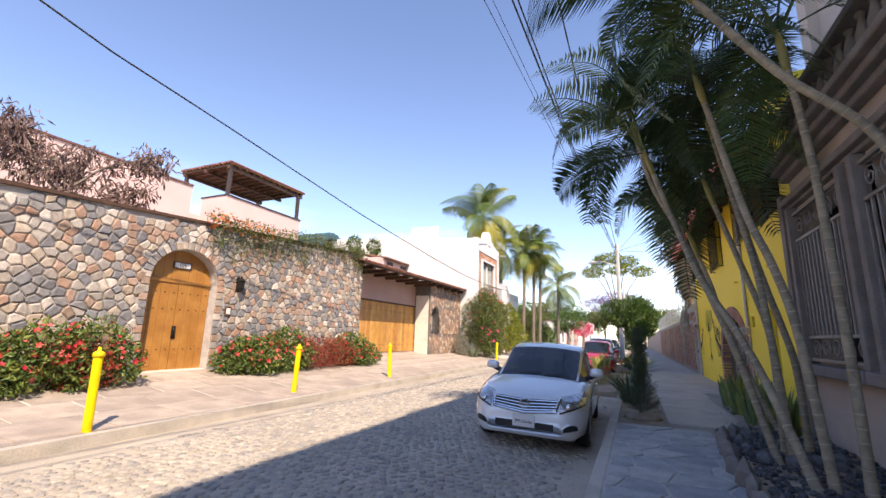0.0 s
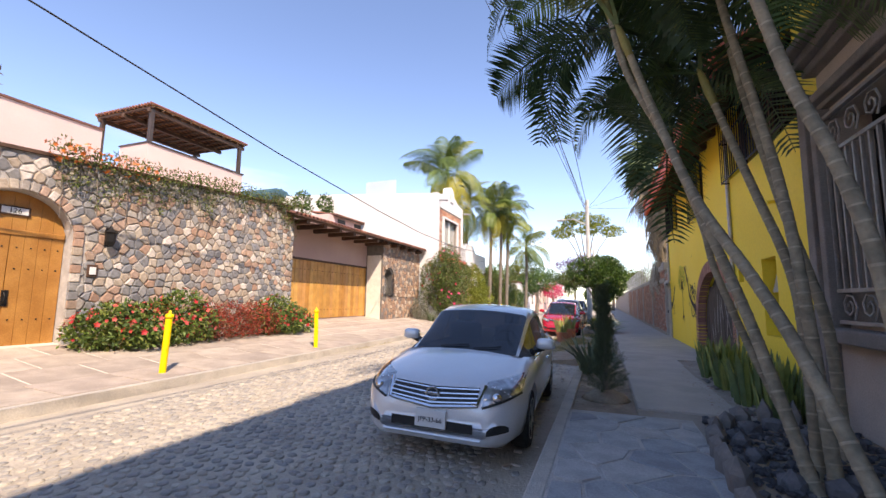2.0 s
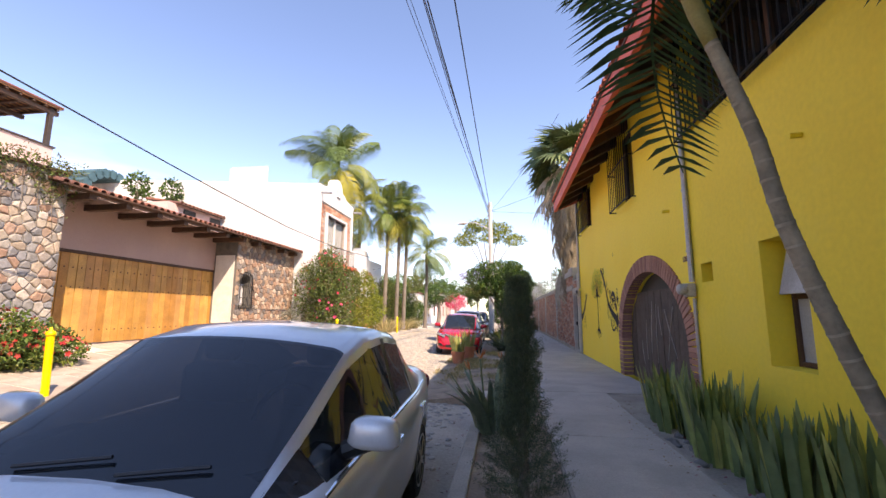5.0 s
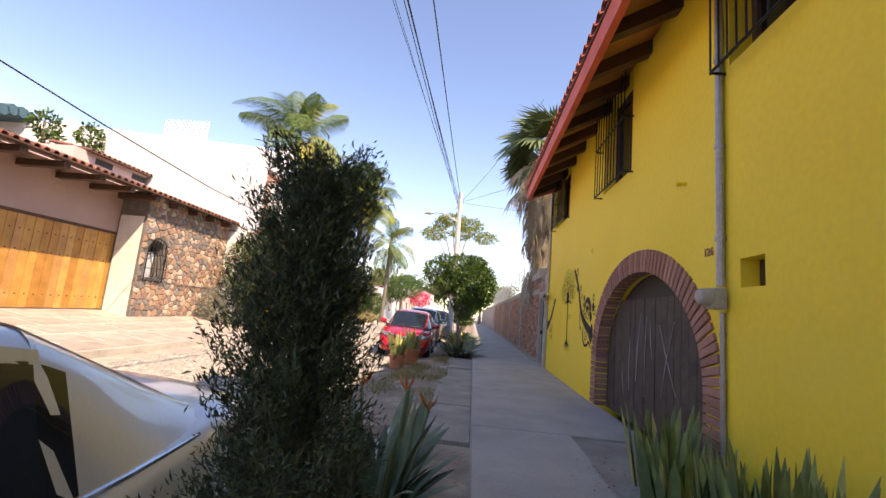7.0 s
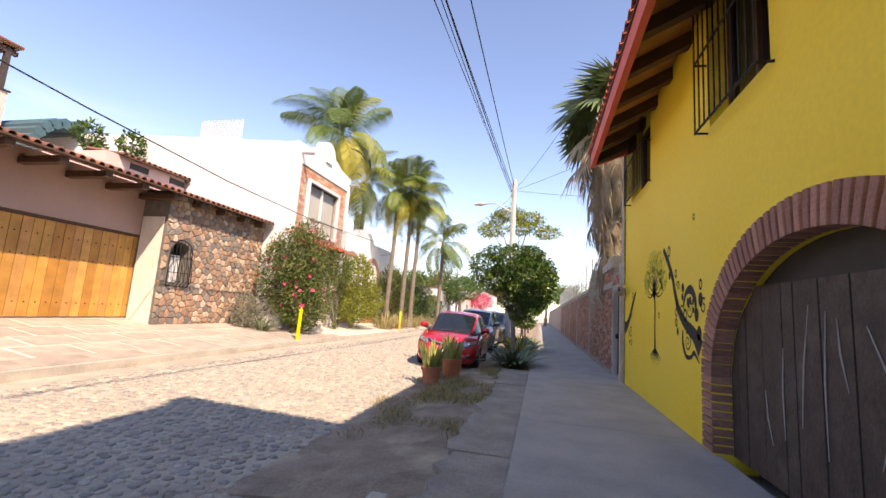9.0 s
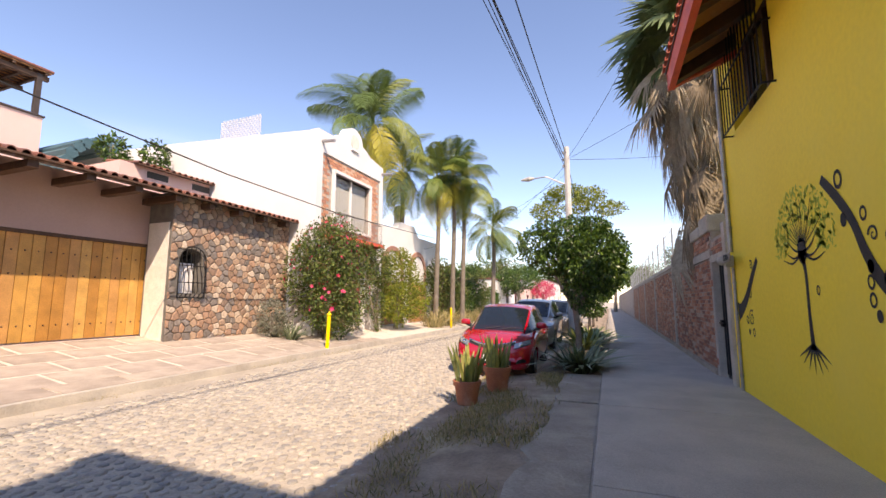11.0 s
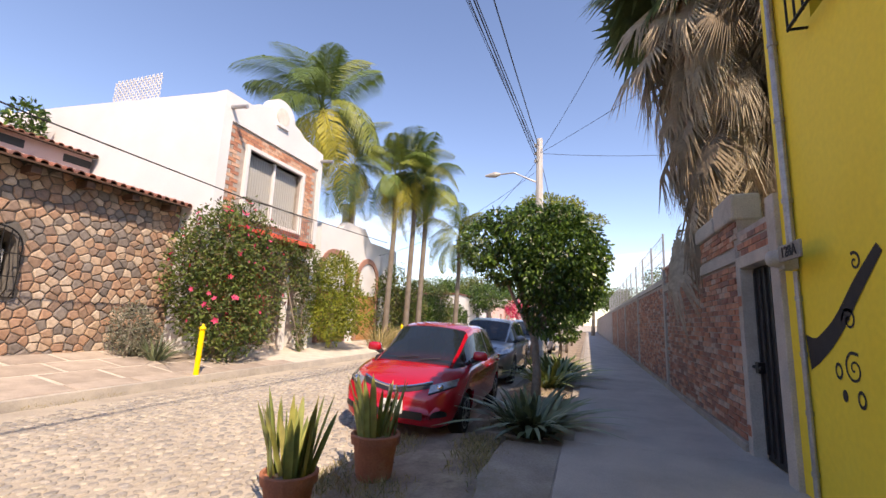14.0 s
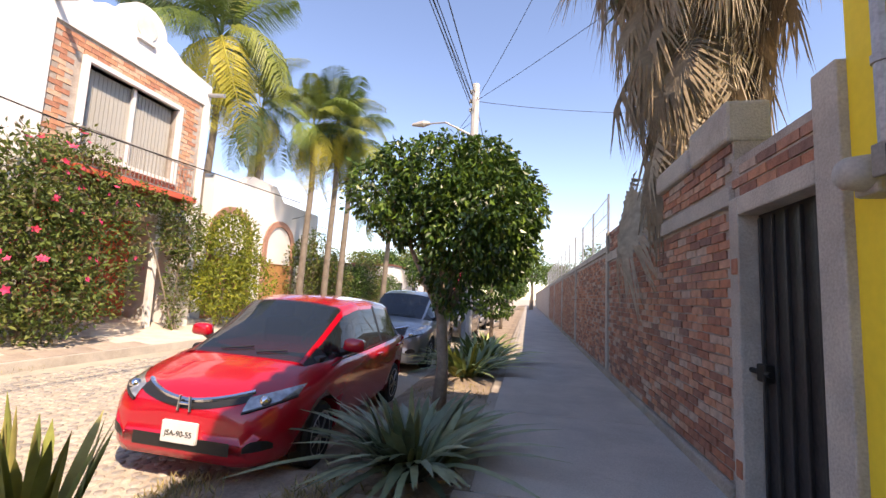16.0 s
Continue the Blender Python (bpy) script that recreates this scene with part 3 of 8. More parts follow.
bm = B()
prism(bm, [(-12, 0), (-12, wall_top(-12) - .05), (14.3, wall_top(14.3)), (14.3, 0.2), (DY1, 0.2)] + arch(DY0, DY1, DZ0, DZS, DRISE)[::-1] + [(DY0, 0.2)], "x", WX - 0.45, WX)
wall_door = structure("wall_fieldstone", bm, M["mortar"], "multicoloured fieldstone garden wall with recessed mortar")
bm = B()
prism(bm, [(-12, wall_top(-12) - .05), (14.3, wall_top(14.3)), (14.3, wall_top(14.3) + 0.07), (-12, wall_top(-12) + .02)], "x", WX - 0.52, WX + 0.07)
part("coping", bm, M["rafter"], wall_door, "thin dark coping")
bm = B()
prism(bm, arch(DY0 - .1, DY1 + .1, DZ0 - .1, DZS, DRISE + .1), "x", WX - 0.44, WX - 0.40)
structure("wall_behind_door", bm, M["mortar"], "masonry behind the door")
bm = B()
box(bm, WX - 0.4, DY0 - .1, 0.3, WX + 0.22, DY1 + .1, DZ0, 0.01)
structure("door_step", bm, M["kerb"], "low concrete doorstep")
door = thing("door_1", "varnished honey wood double door in stone arch", "door", kind="structure")
dm = (DY0 + DY1) / 2
for s, (a, b) in enumerate(((DY0 + .01, dm - .004), (dm + .004, DY1 - .01))):
    n = 4
    for i in range(n):
        u, v = a + (b - a) * i / n + .003, a + (b - a) * (i + 1) / n - .003
        bm = B()
        box(bm, WX - 0.30, u, DZ0 + .01, WX - 0.235, v, 2.58, 0.006)
        part("plank", bm, M["wood"], door)
for i in range(8):
    u, v = DY0 + (DY1 - DY0) * i / 8 + .003, DY0 + (DY1 - DY0) * (i + 1) / 8 - .003
    f = lambda y: DZS + DRISE * math.sqrt(max(0, 1 - ((y - dm) / (DY1 - dm)) ** 2))
    bm = B()
    prism(bm, [(u, 2.68), (v, 2.68), (v, max(2.69, f(v) - .01)), ((u + v) / 2, max(2.7, f((u + v) / 2) - .01)), (u, max(2.69, f(u) - .01))], "x", WX - 0.30, WX - 0.24)
    part("plank", bm, M["wood"], door)
bm = B()
box(bm, WX - 0.30, DY0 + .01, 2.58, WX - 0.21, DY1 - .01, 2.68, 0.012)
part("rail", bm, M["wood"], door, "moulded cross rail")
for z in (1.0, 1.95, 2.35):
    for i in range(8):
        bm = B()
        y = DY0 + (DY1 - DY0) * (i + .5) / 8
        bmesh.ops.create_uvsphere(bm, u_segments=8, v_segments=5, radius=0.016)
        part("stud", bm, M["iron"], door, at=pose(WX - 0.232, y, z))
bm = B()
box(bm, WX - .237, dm - .03, 1.25, WX - .215, dm + .07, 1.55, .008)
tube(bm, [(WX - .21, dm + .0, 1.3), (WX - .16, dm, 1.36), (WX - .16, dm, 1.44), (WX - .21, dm, 1.5)], 0.012, 6)
part("handle", bm, M["iron"], door, "black wrought iron pull")
sign = thing("house_number_sign", "small dark framed tile house number on door", "sign", pose(WX - .235, 6.93, 3.03, 90, 0, 90))
bm = B()
box(bm, -.24, -.09, 0, .24, .09, .025, .01)
part("frame", bm, M["rafter"], sign)
bm = B()
box(bm, -.2, -.06, .02, .2, .06, .032, .004)
part("tile", bm, M["plate"], sign)
text_on("digits", "126", 0.13, pose(0, 0, .034), M["ink"], sign)
bell = thing("doorbell", "framed pale intercom box on stone wall", "intercom", pose(WX + .03, 8.17, 1.98, 90, 0, 90))
bm = B()
box(bm, -.1, -.13, 0, .1, .13, .03, .008)
part("frame", bm, M["rafter"], bell)
bm = B()
box(bm, -.06, -.08, .03, .06, .08, .05, .006)
part("panel", bm, M["plate"], bell)
lan = thing("wall_lantern", "small dark iron wall lantern on stone wall", "lamp", pose(WX + .02, 8.4, 2.72))
bm = B()
box(bm, 0, -.05, -.2, .03, .05, .2, .005)
part("bracket", bm, M["iron"], lan)
bm = B()
lathe(bm, [(.05, -.2), (.09, -.1), (.1, .08), (.13, .1), (.04, .18), (.01, .24)], (.13, 0, 0), 8)
part("cage", bm, M["iron"], lan)

# garage with wide plank gate, tiled eave
GX, GY0, GY1 = -10.9, 14.3, 20.85
bm = B()
box(bm, GX - .4, GY0 - .3, 0.3, GX, GY1 + .3, 0.62)
box(bm, GX - .4, GY0 - .3, 3.04, GX, GY1 + .3, 4.5)
box(bm, GX - .4, GY0 - .3, .62, GX, 14.9, 3.04)
structure("wall_garage", bm, M["mauve"], "mauve plastered wall over garage gate")
gate = thing("garage_gate", "wide honey wood plank garage gate", "gate", kind="structure")
npl = 26
for i in range(npl):
    a = 14.9 + (GY1 - 14.9) * i / npl
    b = 14.9 + (GY1 - 14.9) * (i + 1) / npl
    bm = B()
    box(bm, GX - .1, a + .006, .66, GX - .04 + .006 * (i % 2), b - .006, 2.96, .006)
    part("plank", bm, M["plank"], gate)
    for z in (1.0, 2.1, 2.6):
        bm = B()
        bmesh.ops.create_uvsphere(bm, u_segments=6, v_segments=4, radius=0.02)
        part("stud", bm, M["rafter"], gate, at=pose(GX - .036, (a + b) / 2, z))
bm = B()
box(bm, GX - .1, 14.9, 2.96, GX + .01, GY1, 3.04, .01)
part("lintel", bm, M["rafter"], gate, "dark timber lintel")


def tiled_eave(name, x_out, x_in, y0, y1, z_out, z_in, material, label, step=0.22, r=0.085):
    """Half-round clay tiles running down the slope, on a deck."""
    bm = B()
    n = int((y1 - y0) / step)
    for i in range(n + 1):
        y = y0 + (y1 - y0) * i / n
        for a, b in ((0, .5), (.5, 1.0)):
            pa = Vector((x_out + (x_in - x_out) * a, y, z_out + (z_in - z_out) * a))
            pb = Vector((x_out + (x_in - x_out) * b, y, z_out + (z_in - z_out) * b - .02))
            ring = []
            for p, rr in ((pa, r * 1.08), (pb, r * .92)):
                ring.append([bm.verts.new(p + Vector((0, rr * math.cos(t), rr * math.sin(t)))) for t in [math.pi * k / 6 for k in range(7)]] + [bm.verts.new(p + Vector((0, (rr - .02) * math.cos(t), (rr - .02) * math.sin(t)))) for t in [math.pi * k / 6 for k in range(6, -1, -1)]])
            for k in range(14):
                bm.faces.new((ring[0][k], ring[0][(k + 1) % 14], ring[1][(k + 1) % 14], ring[1][k]))
            bm.faces.new(ring[0][::-1])
            bm.faces.new(ring[1])
    ob = thing(name, label, "roof", kind="structure")
    tagged(part("tiles", bm, material, ob), kind="stuff")
    bm = B()
    prism(bm, [(x_out + .03, z_out - .05), (x_in, z_in - .05), (x_in, z_in - .01), (x_out + .03, z_out - .01)], "y", y0 - .05, y1 + .05)
    part("deck", bm, M["rafter"], ob)
    return ob


ev = tiled_eave("eave_garage", -9.55, -12.3, 13.9, 25.0, 4.3, 4.95, M["tile"], "dark red clay tile eave over garage")
for i in range(11):
    y = 14.6 + i * 1.0
    bm = B()
    x1 = GX if y < 20.8 else WX
    box(bm, -9.62, y - .09, 4.08, x1, y + .09, 4.24, .01)
    part("rafter", bm, M["rafter"], ev)

# brown stone wall with the barred arched window
SWY0, SWY1 = 20.75, 25.1
wy0, wy1, wz0, wzs = 20.62, 21.52, 1.72, 2.62
wy0, wy1 = 21.02, 21.72
bm = B()
prism(bm, [(SWY0, 0.2), (SWY0, 4.4)] + [(wy0 - .001, 4.4), (wy0 - .001, 0.2)], "x", GX - .4, WX)
prism(bm, [(wy0, .2), (wy1, .2), (wy1, wz0), (wy0, wz0)], "x", GX - .4, WX)
prism(bm, [(wy0, 4.4)] + arch(wy0, wy1, wzs, wzs, .33, 10) + [(wy1, 4.4)], "x", GX - .4, WX)
prism(bm, [(wy1 + .001, .2), (SWY1, .2), (SWY1, 4.4), (wy1 + .001, 4.4)], "x", GX - .4, WX)
wall_brown = structure("wall_brownstone", bm, M["darkmortar"], "brown fieldstone wall beside garage")
bm = B()
box(bm, WX - .85, SWY0 - .025, .45, WX - .08, SWY0 - .002, 3.6)
part("reveal", bm, M["cream"], wall_brown, "cream plastered reveal")
bm = B()
box(bm, GX - .36, wy0 - .1, wz0 - .1, GX - .32, wy1 + .1, 3.1)
structure("wall_behind_window", bm, M["cream"], "pale wall inside window")
win = thing("window_1", "small arched window with bellied black iron grille", "window", kind="structure")
bm = B()
for k in range(12):
    pass
pts = arch(wy0 - .05, wy1 + .05, wz0 - .1, wzs, .38, 12)
tube(bm, [(WX + .07, p[0], p[1]) for p in pts] + [(WX + .07, pts[0][0], pts[0][1])], .016, 6)
part("grille_frame", bm, M["iron"], win)
for i in range(6):
    y = wy0 + .02 + (wy1 - wy0 - .04) * i / 5
    t = abs((y - (wy0 + wy1) / 2) / ((wy1 - wy0) / 2 + .05))
    bm = B()
    tube(bm, [(WX + .07, y, wz0 - .1), (WX + .22, y, wz0 + .05), (WX + .2, y, wz0 + .45), (WX + .07, y, wzs), (WX + .07, y, wzs + .38 * math.sqrt(max(0, 1 - t * t)))], .011, 6)
    part("bar", bm, M["iron"], win)
for z in (wz0 + .3, wz0 + .75):
    bm = B()
    tube(bm, [(WX + .07, wy0 - .05, z), (WX + .17, wy0 + .02, z), (WX + .17, wy1 - .02, z), (WX + .07, wy1 + .05, z)], .011, 6)
    part("crossbar", bm, M["iron"], win)
bm = B()
box(bm, WX - .4, wy0 + .002, wz0, WX - .38, wy1 - .002, wzs + .32)
part("pane", bm, M["pane"], win).visible_shadow = False

bm = B()
box(bm, WX - .3, wy0 + .06, wz0 + .02, WX - .27, wy1 - .06, wzs - .05, .008)
part("inner_screen", bm, M["white"], win, "white lower screen")

# pink house behind, with the roof terrace and its pergola
bm = B()
box(bm, -27, -12, 0, -20.02, 13.9, 8.55)
box(bm, -27, 13.9, 0, -22, 21.4, 7.75)
FAR = Matrix.Translation((0, 4.5, 1.5)) @ Matrix.Scale(1.1, 4) @ Matrix.Translation((0, -4.5, -1.5))
structure("pink_house_wall", bm, M["pink"], "pale pink plastered house wall").matrix_basis = FAR
ph = thing("pink_terrace", "pale pink roof terrace parapet with dark rail", "house", FAR)
for a, b in (((-20, 15.85), (-20, 21.5)),):
    bm = B()
    box(bm, -22.0, 15.85, 0, -20.0, 21.5, 8.72)
    part("parapet", bm, M["pink"], ph)
bm = B()
box(bm, -20.1, -12, 8.55, -19.95, 13.9, 8.63)
part("coping", bm, M["tile"], ph)
bm = B()
box(bm, -22.05, 15.8, 8.72, -19.93, 21.55, 8.79, .01)
part("coping", bm, M["brownmetal"], ph)
perg = thing("pergola", "dark timber pergola with tiled roof on terrace", "pergola", FAR)
for x, y in ((-20.15, 16.0), (-20.15, 21.3), (-23.8, 16.0), (-23.8, 21.3)):
    bm = B()
    box(bm, x - .09, y - .09, 7.7, x + .09, y + .09, 10.5, .01)
    part("post", bm, M["brownmetal"], perg)
for x in (-20.15, -22.0, -23.8):
    bm = B()
    box(bm, x - .08, 15.8, 10.28, x + .08, 21.6, 10.46, .01)
    part("beam", bm, M["rafter"], perg)
for i in range(12):
    y = 15.9 + i * .505
    bm = B()
    box(bm, -24.05, y - .05, 10.46, -19.95, y + .05, 10.56, .008)
    part("joist", bm, M["rafter"], perg)
for i in range(14):
    x = -24.0 + i * .31
    bm = B()
    box(bm, x - .03, 15.8, 10.56, x + .03, 21.6, 10.6)
    part("batten", bm, M["soffit"], perg)
bm = B()
box(bm, -24.1, 15.8, 10.6, -19.9, 21.6, 10.66)
part("roof_deck", bm, M["rafter"], perg)
bm = B()
for i in range(20):
    x = -24.0 + i * .213
    tube(bm, [(x, 15.75, 10.66), (x, 21.65, 10.66)], .07, 8)
tagged(part("tiles", bm, M["tile"], perg), kind="stuff")
# low pink wing with vents and a tiled cap
bm = B()
box(bm, -17.5, 21.7, 4.3, -14, 25.05, 6.1)
wing = structure("pink_wing", bm, M["pink"], "low pale pink wing with dark vents")
for a in (22.6, 24.3):
    bm = B()
    box(bm, -14.02, a, 5.75, -13.985, a + .75, 5.98)
    part("vent", bm, M["ink"], wing, "dark vent slot")
tiled_eave("eave_wing", -13.75, -15.5, 22.2, 25.0, 6.1, 6.4, M["tile"], "clay tile cap of pink wing")
bm = B()
for i in range(13):
    t = math.pi * i / 12
    tube(bm, [(-20 - 0.0, 24.7 - 1.5 * math.cos(t), 6.9 + 1.6 * math.sin(t)), (-25, 24.7 - 1.5 * math.cos(t), 6.9 + 1.6 * math.sin(t))], .25, 6)
dome = structure("vaulted_canopy", bm, M["teal"], "dark teal vaulted rooftop canopy")

# white house with the brick front
HX, HY0, HY1 = -8.88, 25.12, 29.85
gable = [(HY0, 3.0), (HY0, 7.74), (HY0 + 1.0, 7.78), (HY0 + 1.25, 7.95)]
gable += [(27.45 - .62 * math.cos(math.pi * k / 10), 8.05 + .55 * math.sin(math.pi * k / 10)) for k in range(11)]
gable += [(28.4, 7.95), (28.7, 7.78), (HY1, 7.62), (HY1, 3.0)]
bm = B()
wya, wyb, wza, wzb = 26.2, 28.72, 4.35, 6.38
prism(bm, [(HY0, 6.95)] + gable[1:-1] + [(HY1, 6.95)], "x", HX - .35, HX)
structure("white_gable", bm, M["white"], "white curved gable with round vent")
bm = B()
box(bm, HX - .35, HY0 + .32, 3.0, HX - .03, HY0 + .34, 6.95)
box(bm, HX - .35, HY1 - .22, 0.2, HX, HY1, 6.95)
box(bm, -25, HY0, 0.2, HX, HY0 + .32, 6.95)
box(bm, -25, HY0, 6.95, HX - .35, HY0 + .32, 7.72)
prism(bm, [(HX - .35, 7.72), (-25, 7.72), (-25, 8.6), (-16, 8.15)], "y", HY0, HY0 + .32)
box(bm, -25, HY1 - .3, 0.2, HX - .35, HY1, 7.5)
box(bm, -25, HY0 + .3, 7.2, HX - .35, HY1 - .3, 7.4)
structure("white_house_wall", bm, M["white"], "tall white limewashed house side wall")
bm = B()
disc_x(bm, HX, HX + .03, 27.45, 8.02, .3, 24)
structure("round_vent", bm, M["cream"], "round shaded vent in gable")
bm = B()
box(bm, HX, 27.2, 7.62, HX + .08, 27.72, 7.72, .01)
structure("vent_sill", bm, M["white"])
bm = B()
box(bm, HX - .3, HY0 + .34, 3.6, HX - .06, wya, 6.95)
box(bm, HX - .3, wyb, 3.6, HX - .06, HY1 - .22, 6.95)
box(bm, HX - .3, wya, wzb, HX - .06, wyb, 6.95)
box(bm, HX - .3, wya, 3.6, HX - .06, wyb, wza)
house_brick = structure("wall_house_brick", bm, M["brickmortar"], "orange brick upper front of white house")
bm = B()
box(bm, HX - 2.2, HY0 + .34, 3.3, HX - .06, HY1 - .22, 3.6)
structure("floor_slab_house", bm, M["white"])
bm = B()
box(bm, HX - 2.2, HY0 + .34, .2, HX - 2.0, HY1 - .22, 3.3)
structure("wall_carport", bm, M["redpaint"], "dark red brick back wall of carport")
bm = B()
box(bm, HX - .25, 28.55, .3, HX - .1, 28.7, 3.3, .01)
structure("carport_post", bm, M["white"], "white carport post")
hw = thing("window_2", "large sliding window with vertical blinds and white frame", "window", kind="structure")
for a, b, c, d in ((wya - .12, wya, wza - .1, wzb + .12), (wyb, wyb + .12, wza - .1, wzb + .12), (wya, wyb, wzb, wzb + .12), (wya, wyb, wza - .1, wza)):
    bm = B()
    box(bm, HX - .28, a, c, HX + .05, b, d, .008)
    part("window_frame", bm, M["white"], hw)
bm = B()
box(bm, HX - .2, 27.42, wza, HX - .1, 27.5, wzb)
part("mullion", bm, M["white"], hw)
for a, b in ((wya, 27.42), (27.5, wyb)):
    bm = B()
    box(bm, HX - .17, a, wza, HX - .15, b, wzb)
    part("pane", bm, M["pane"], hw).visible_shadow = False
for i in range(24):
    y = wya + .05 + i * .104
    bm = B()
    box(bm, HX - .235, y - .035, wza + .02, HX - .225, y + .055, wzb - .02, m=None)
    part("blind_slat", bm, M["curtain"], hw)
bm = B()
box(bm, HX - 1.8, wya - .5, wza - .2, HX - 1.7, wyb + .5, wzb + .3)
structure("wall_inside", bm, M["curtain"])
bal = thing("balcony_rail", "green-grey iron balcony railing with scrolls", "railing")
for z in (3.95, 4.75):
    bm = B()
    tube(bm, [(HX, 25.9, z), (HX + .45, 25.95, z), (HX + .5, 27.4, z), (HX + .45, 29.0, z), (HX, 29.05, z)], .02, 6)
    part("rail", bm, M["greysteel"], bal)
for i in range(28):
    y = 25.98 + i * .111
    bm = B()
    tube(bm, [(HX + .47, y, 3.95), (HX + .47, y, 4.75)], .009, 5)
    part("baluster", bm, M["greysteel"], bal)
bm = B()
box(bm, HX - .06, 25.8, 3.78, HX + .55, 29.1, 3.92, .01)
part("balcony_floor", bm, M["redpaint"], bal)
for y in (HY0 + .25, HY1 - .1):
    sp = thing("rain_spout", "short grey metal roof spout", "spout")
    bm = B()
    tube(bm, [(HX - .2, y, 7.35), (HX + .55, y, 7.28)], .06, 10)
    part("pipe", bm, M["steel"], sp)
lat = thing("lattice_screen", "white plastic lattice screen on white parapet", "screen")
for k in range(-8, 20):
    for s in (1, -1):
        bm = B()
        x0 = -13.9 + k * .17
        x1 = x0 + s * .8
        a, b = max(min(x0, x1), -13.8), min(max(x0, x1), -11.7)
        if b - a > .05:
            za = 7.9 + (a - x0) / (x1 - x0) * .85
            zb = 7.9 + (b - x0) / (x1 - x0) * .85
            prism(bm, [(a, za), (b, zb), (b, zb + .05), (a, za + .05)], "y", HY0 + .1, HY0 + .12)
            part("slat", bm, M["white"], lat)
        else:
            bm.free()

# arched white house further on
AX = -9.6
bm = B()
prism(bm, [(31.2, .3), (31.2, 5.3), (32.6, 5.3), (33.2, 5.75), (34.8, 5.75), (35.4, 5.2), (38.5, 5.2), (38.5, .3)], "x", AX - .4, AX)
structure("wall_arched_house", bm, M["white"], "white wall of arched house")
for yc in (32.3, 35.3):
    og = thing("arched_gate", "brown wooden gate in brick arch of white house", "gate", kind="structure")
    bm = B()
    n = 12
    o = arch(yc - 1.15, yc + 1.15, .4, 3.2, 1.15, n)
    i_ = arch(yc - .9, yc + .9, .4, 3.2, .9, n)
    for k in range(len(o) - 1):
        prism(bm, [o[k], o[k + 1], i_[k + 1], i_[k]], "x", AX, AX + .06)
    part("surround", bm, M["archbrick"], og)
    bm = B()
    box(bm, AX, yc - .9, .4, AX + .03, yc + .9, 2.5)
    part("panel", bm, M["soffit"], og)
bm = B()
box(bm, AX - .9, 34.0, 5.2, AX - .4, 34.4, 6.9, .02)
structure("chimney", bm, M["white"], "small white chimney")

# far houses along the street
def far_house(name, x0, x1, y0, y1, h, material, label, windows=3):
    ob = thing(name, label, "house")
    bm = B()
    box(bm, x0, y0, -.02, x1, y1, h)
    part("wall", bm, material, ob)
    bm = B()
    box(bm, x0 - .08, y0 - .08, h, x1 + .08, y1 + .08, h + .14)
    part("roof", bm, M["tile"], ob)
    for i in range(windows):
        y = y0 + (y1 - y0) * (i + .5) / windows
        bm = B()
        xf = x1 if x1 < 0 else x0
        box(bm, xf - .03, y - .5, 1.1, xf + .03, y + .5, 2.3, .01)
        w = part("window", bm, M["darkpane"], ob)
    return ob


far_house("far_house", -16, -8.6, 48, 60, 3.4, M["white"], "low white house far down the street")
far_house("far_house", -16, -8.2, 61, 72, 3.0, M["pink"], "low pink house far down the street")
far_house("far_house", -16, -9.5, 39.5, 47, 3.0, M["bstone"], "low rough stone house among palms", 2)
far_house("far_house", -14, -7.5, 74, 92, 4.5, M["white"], "pale house at the street's far end")
far_house("far_house", -30, -12, 100, 112, 5.5, M["pink"], "pink house at the street's far end")
far_house("far_house", 5, 16, 60, 85, 3.3, M["cream"], "cream house behind the brick wall")

# ---- shaded side: yellow house ----
YX, YY0, YY1 = 2.5, 8.35, 21.3
AY0, AY1, AZ, AS, AR = 12.6, 16.02, 0.15, 0.95, 1.28
WINS = [(9.0, 12.2, 3.92, 5.45), (14.62, 15.98, 3.78, 5.4), (18.75, 20.4, 4.06, 5.5)]
SW = (10.15, 10.78, 0.98, 2.2)
NI = (11.78, 12.08, 1.88, 2.12)
bm = B()


def wall_with_holes(bm, x0, x1, ya, yb, za, zb, holes):
    """A wall slab along y split round rectangular holes (y0, y1, z0, z1)."""
    ys = sorted({ya, yb, *[h[0] for h in holes], *[h[1] for h in holes]})
    for a, b in zip(ys, ys[1:]):
        cuts = sorted([(h[2], h[3]) for h in holes if h[0] <= a + 1e-6 and h[1] >= b - 1e-6])
        z = za
        for c, d in cuts + [(zb, zb)]:
            if c - z > 1e-4:
                box(bm, x0, a, z, x1, b, c)
            z = d
    bmesh.ops.remove_doubles(bm, verts=bm.verts, dist=1e-5)


H1 = 3.0
wall_with_holes(bm, YX, YX + .4, YY0, YY1, H1, 6.1, WINS)
wall_with_holes(bm, YX, YX + .4, YY0, AY0, 0.0, H1, [SW, NI])
prism(bm, [(AY0, H1)] + arch(AY0, AY1, AS, AS, AR, 24)[0:1] + arch(AY0, AY1, AS, AS, AR, 24)[1:-1] + [(AY1, H1)], "x", YX, YX + .4)
box(bm, YX, AY0 - .0, 0, YX + .4, AY0 + .001, AS)
box(bm, YX, AY1, 0, YX + .4, YY1, H1)
wall_yellow = structure("wall_yellow", bm, M["yellow"], "bright yellow painted house wall")
bm = B()
box(bm, YX + .4, YY1 - .3, 0, YX + 7, YY1, 6.1)
box(bm, YX + .4, YY0, 0, YX + 7, YY0 + .2, 6.1)
box(bm, YX + 6.8, YY0, 0, YX + 7, YY1, 6.1)
structure("wall_yellow_sides", bm, M["yellow"], "yellow end walls")
bm = B()
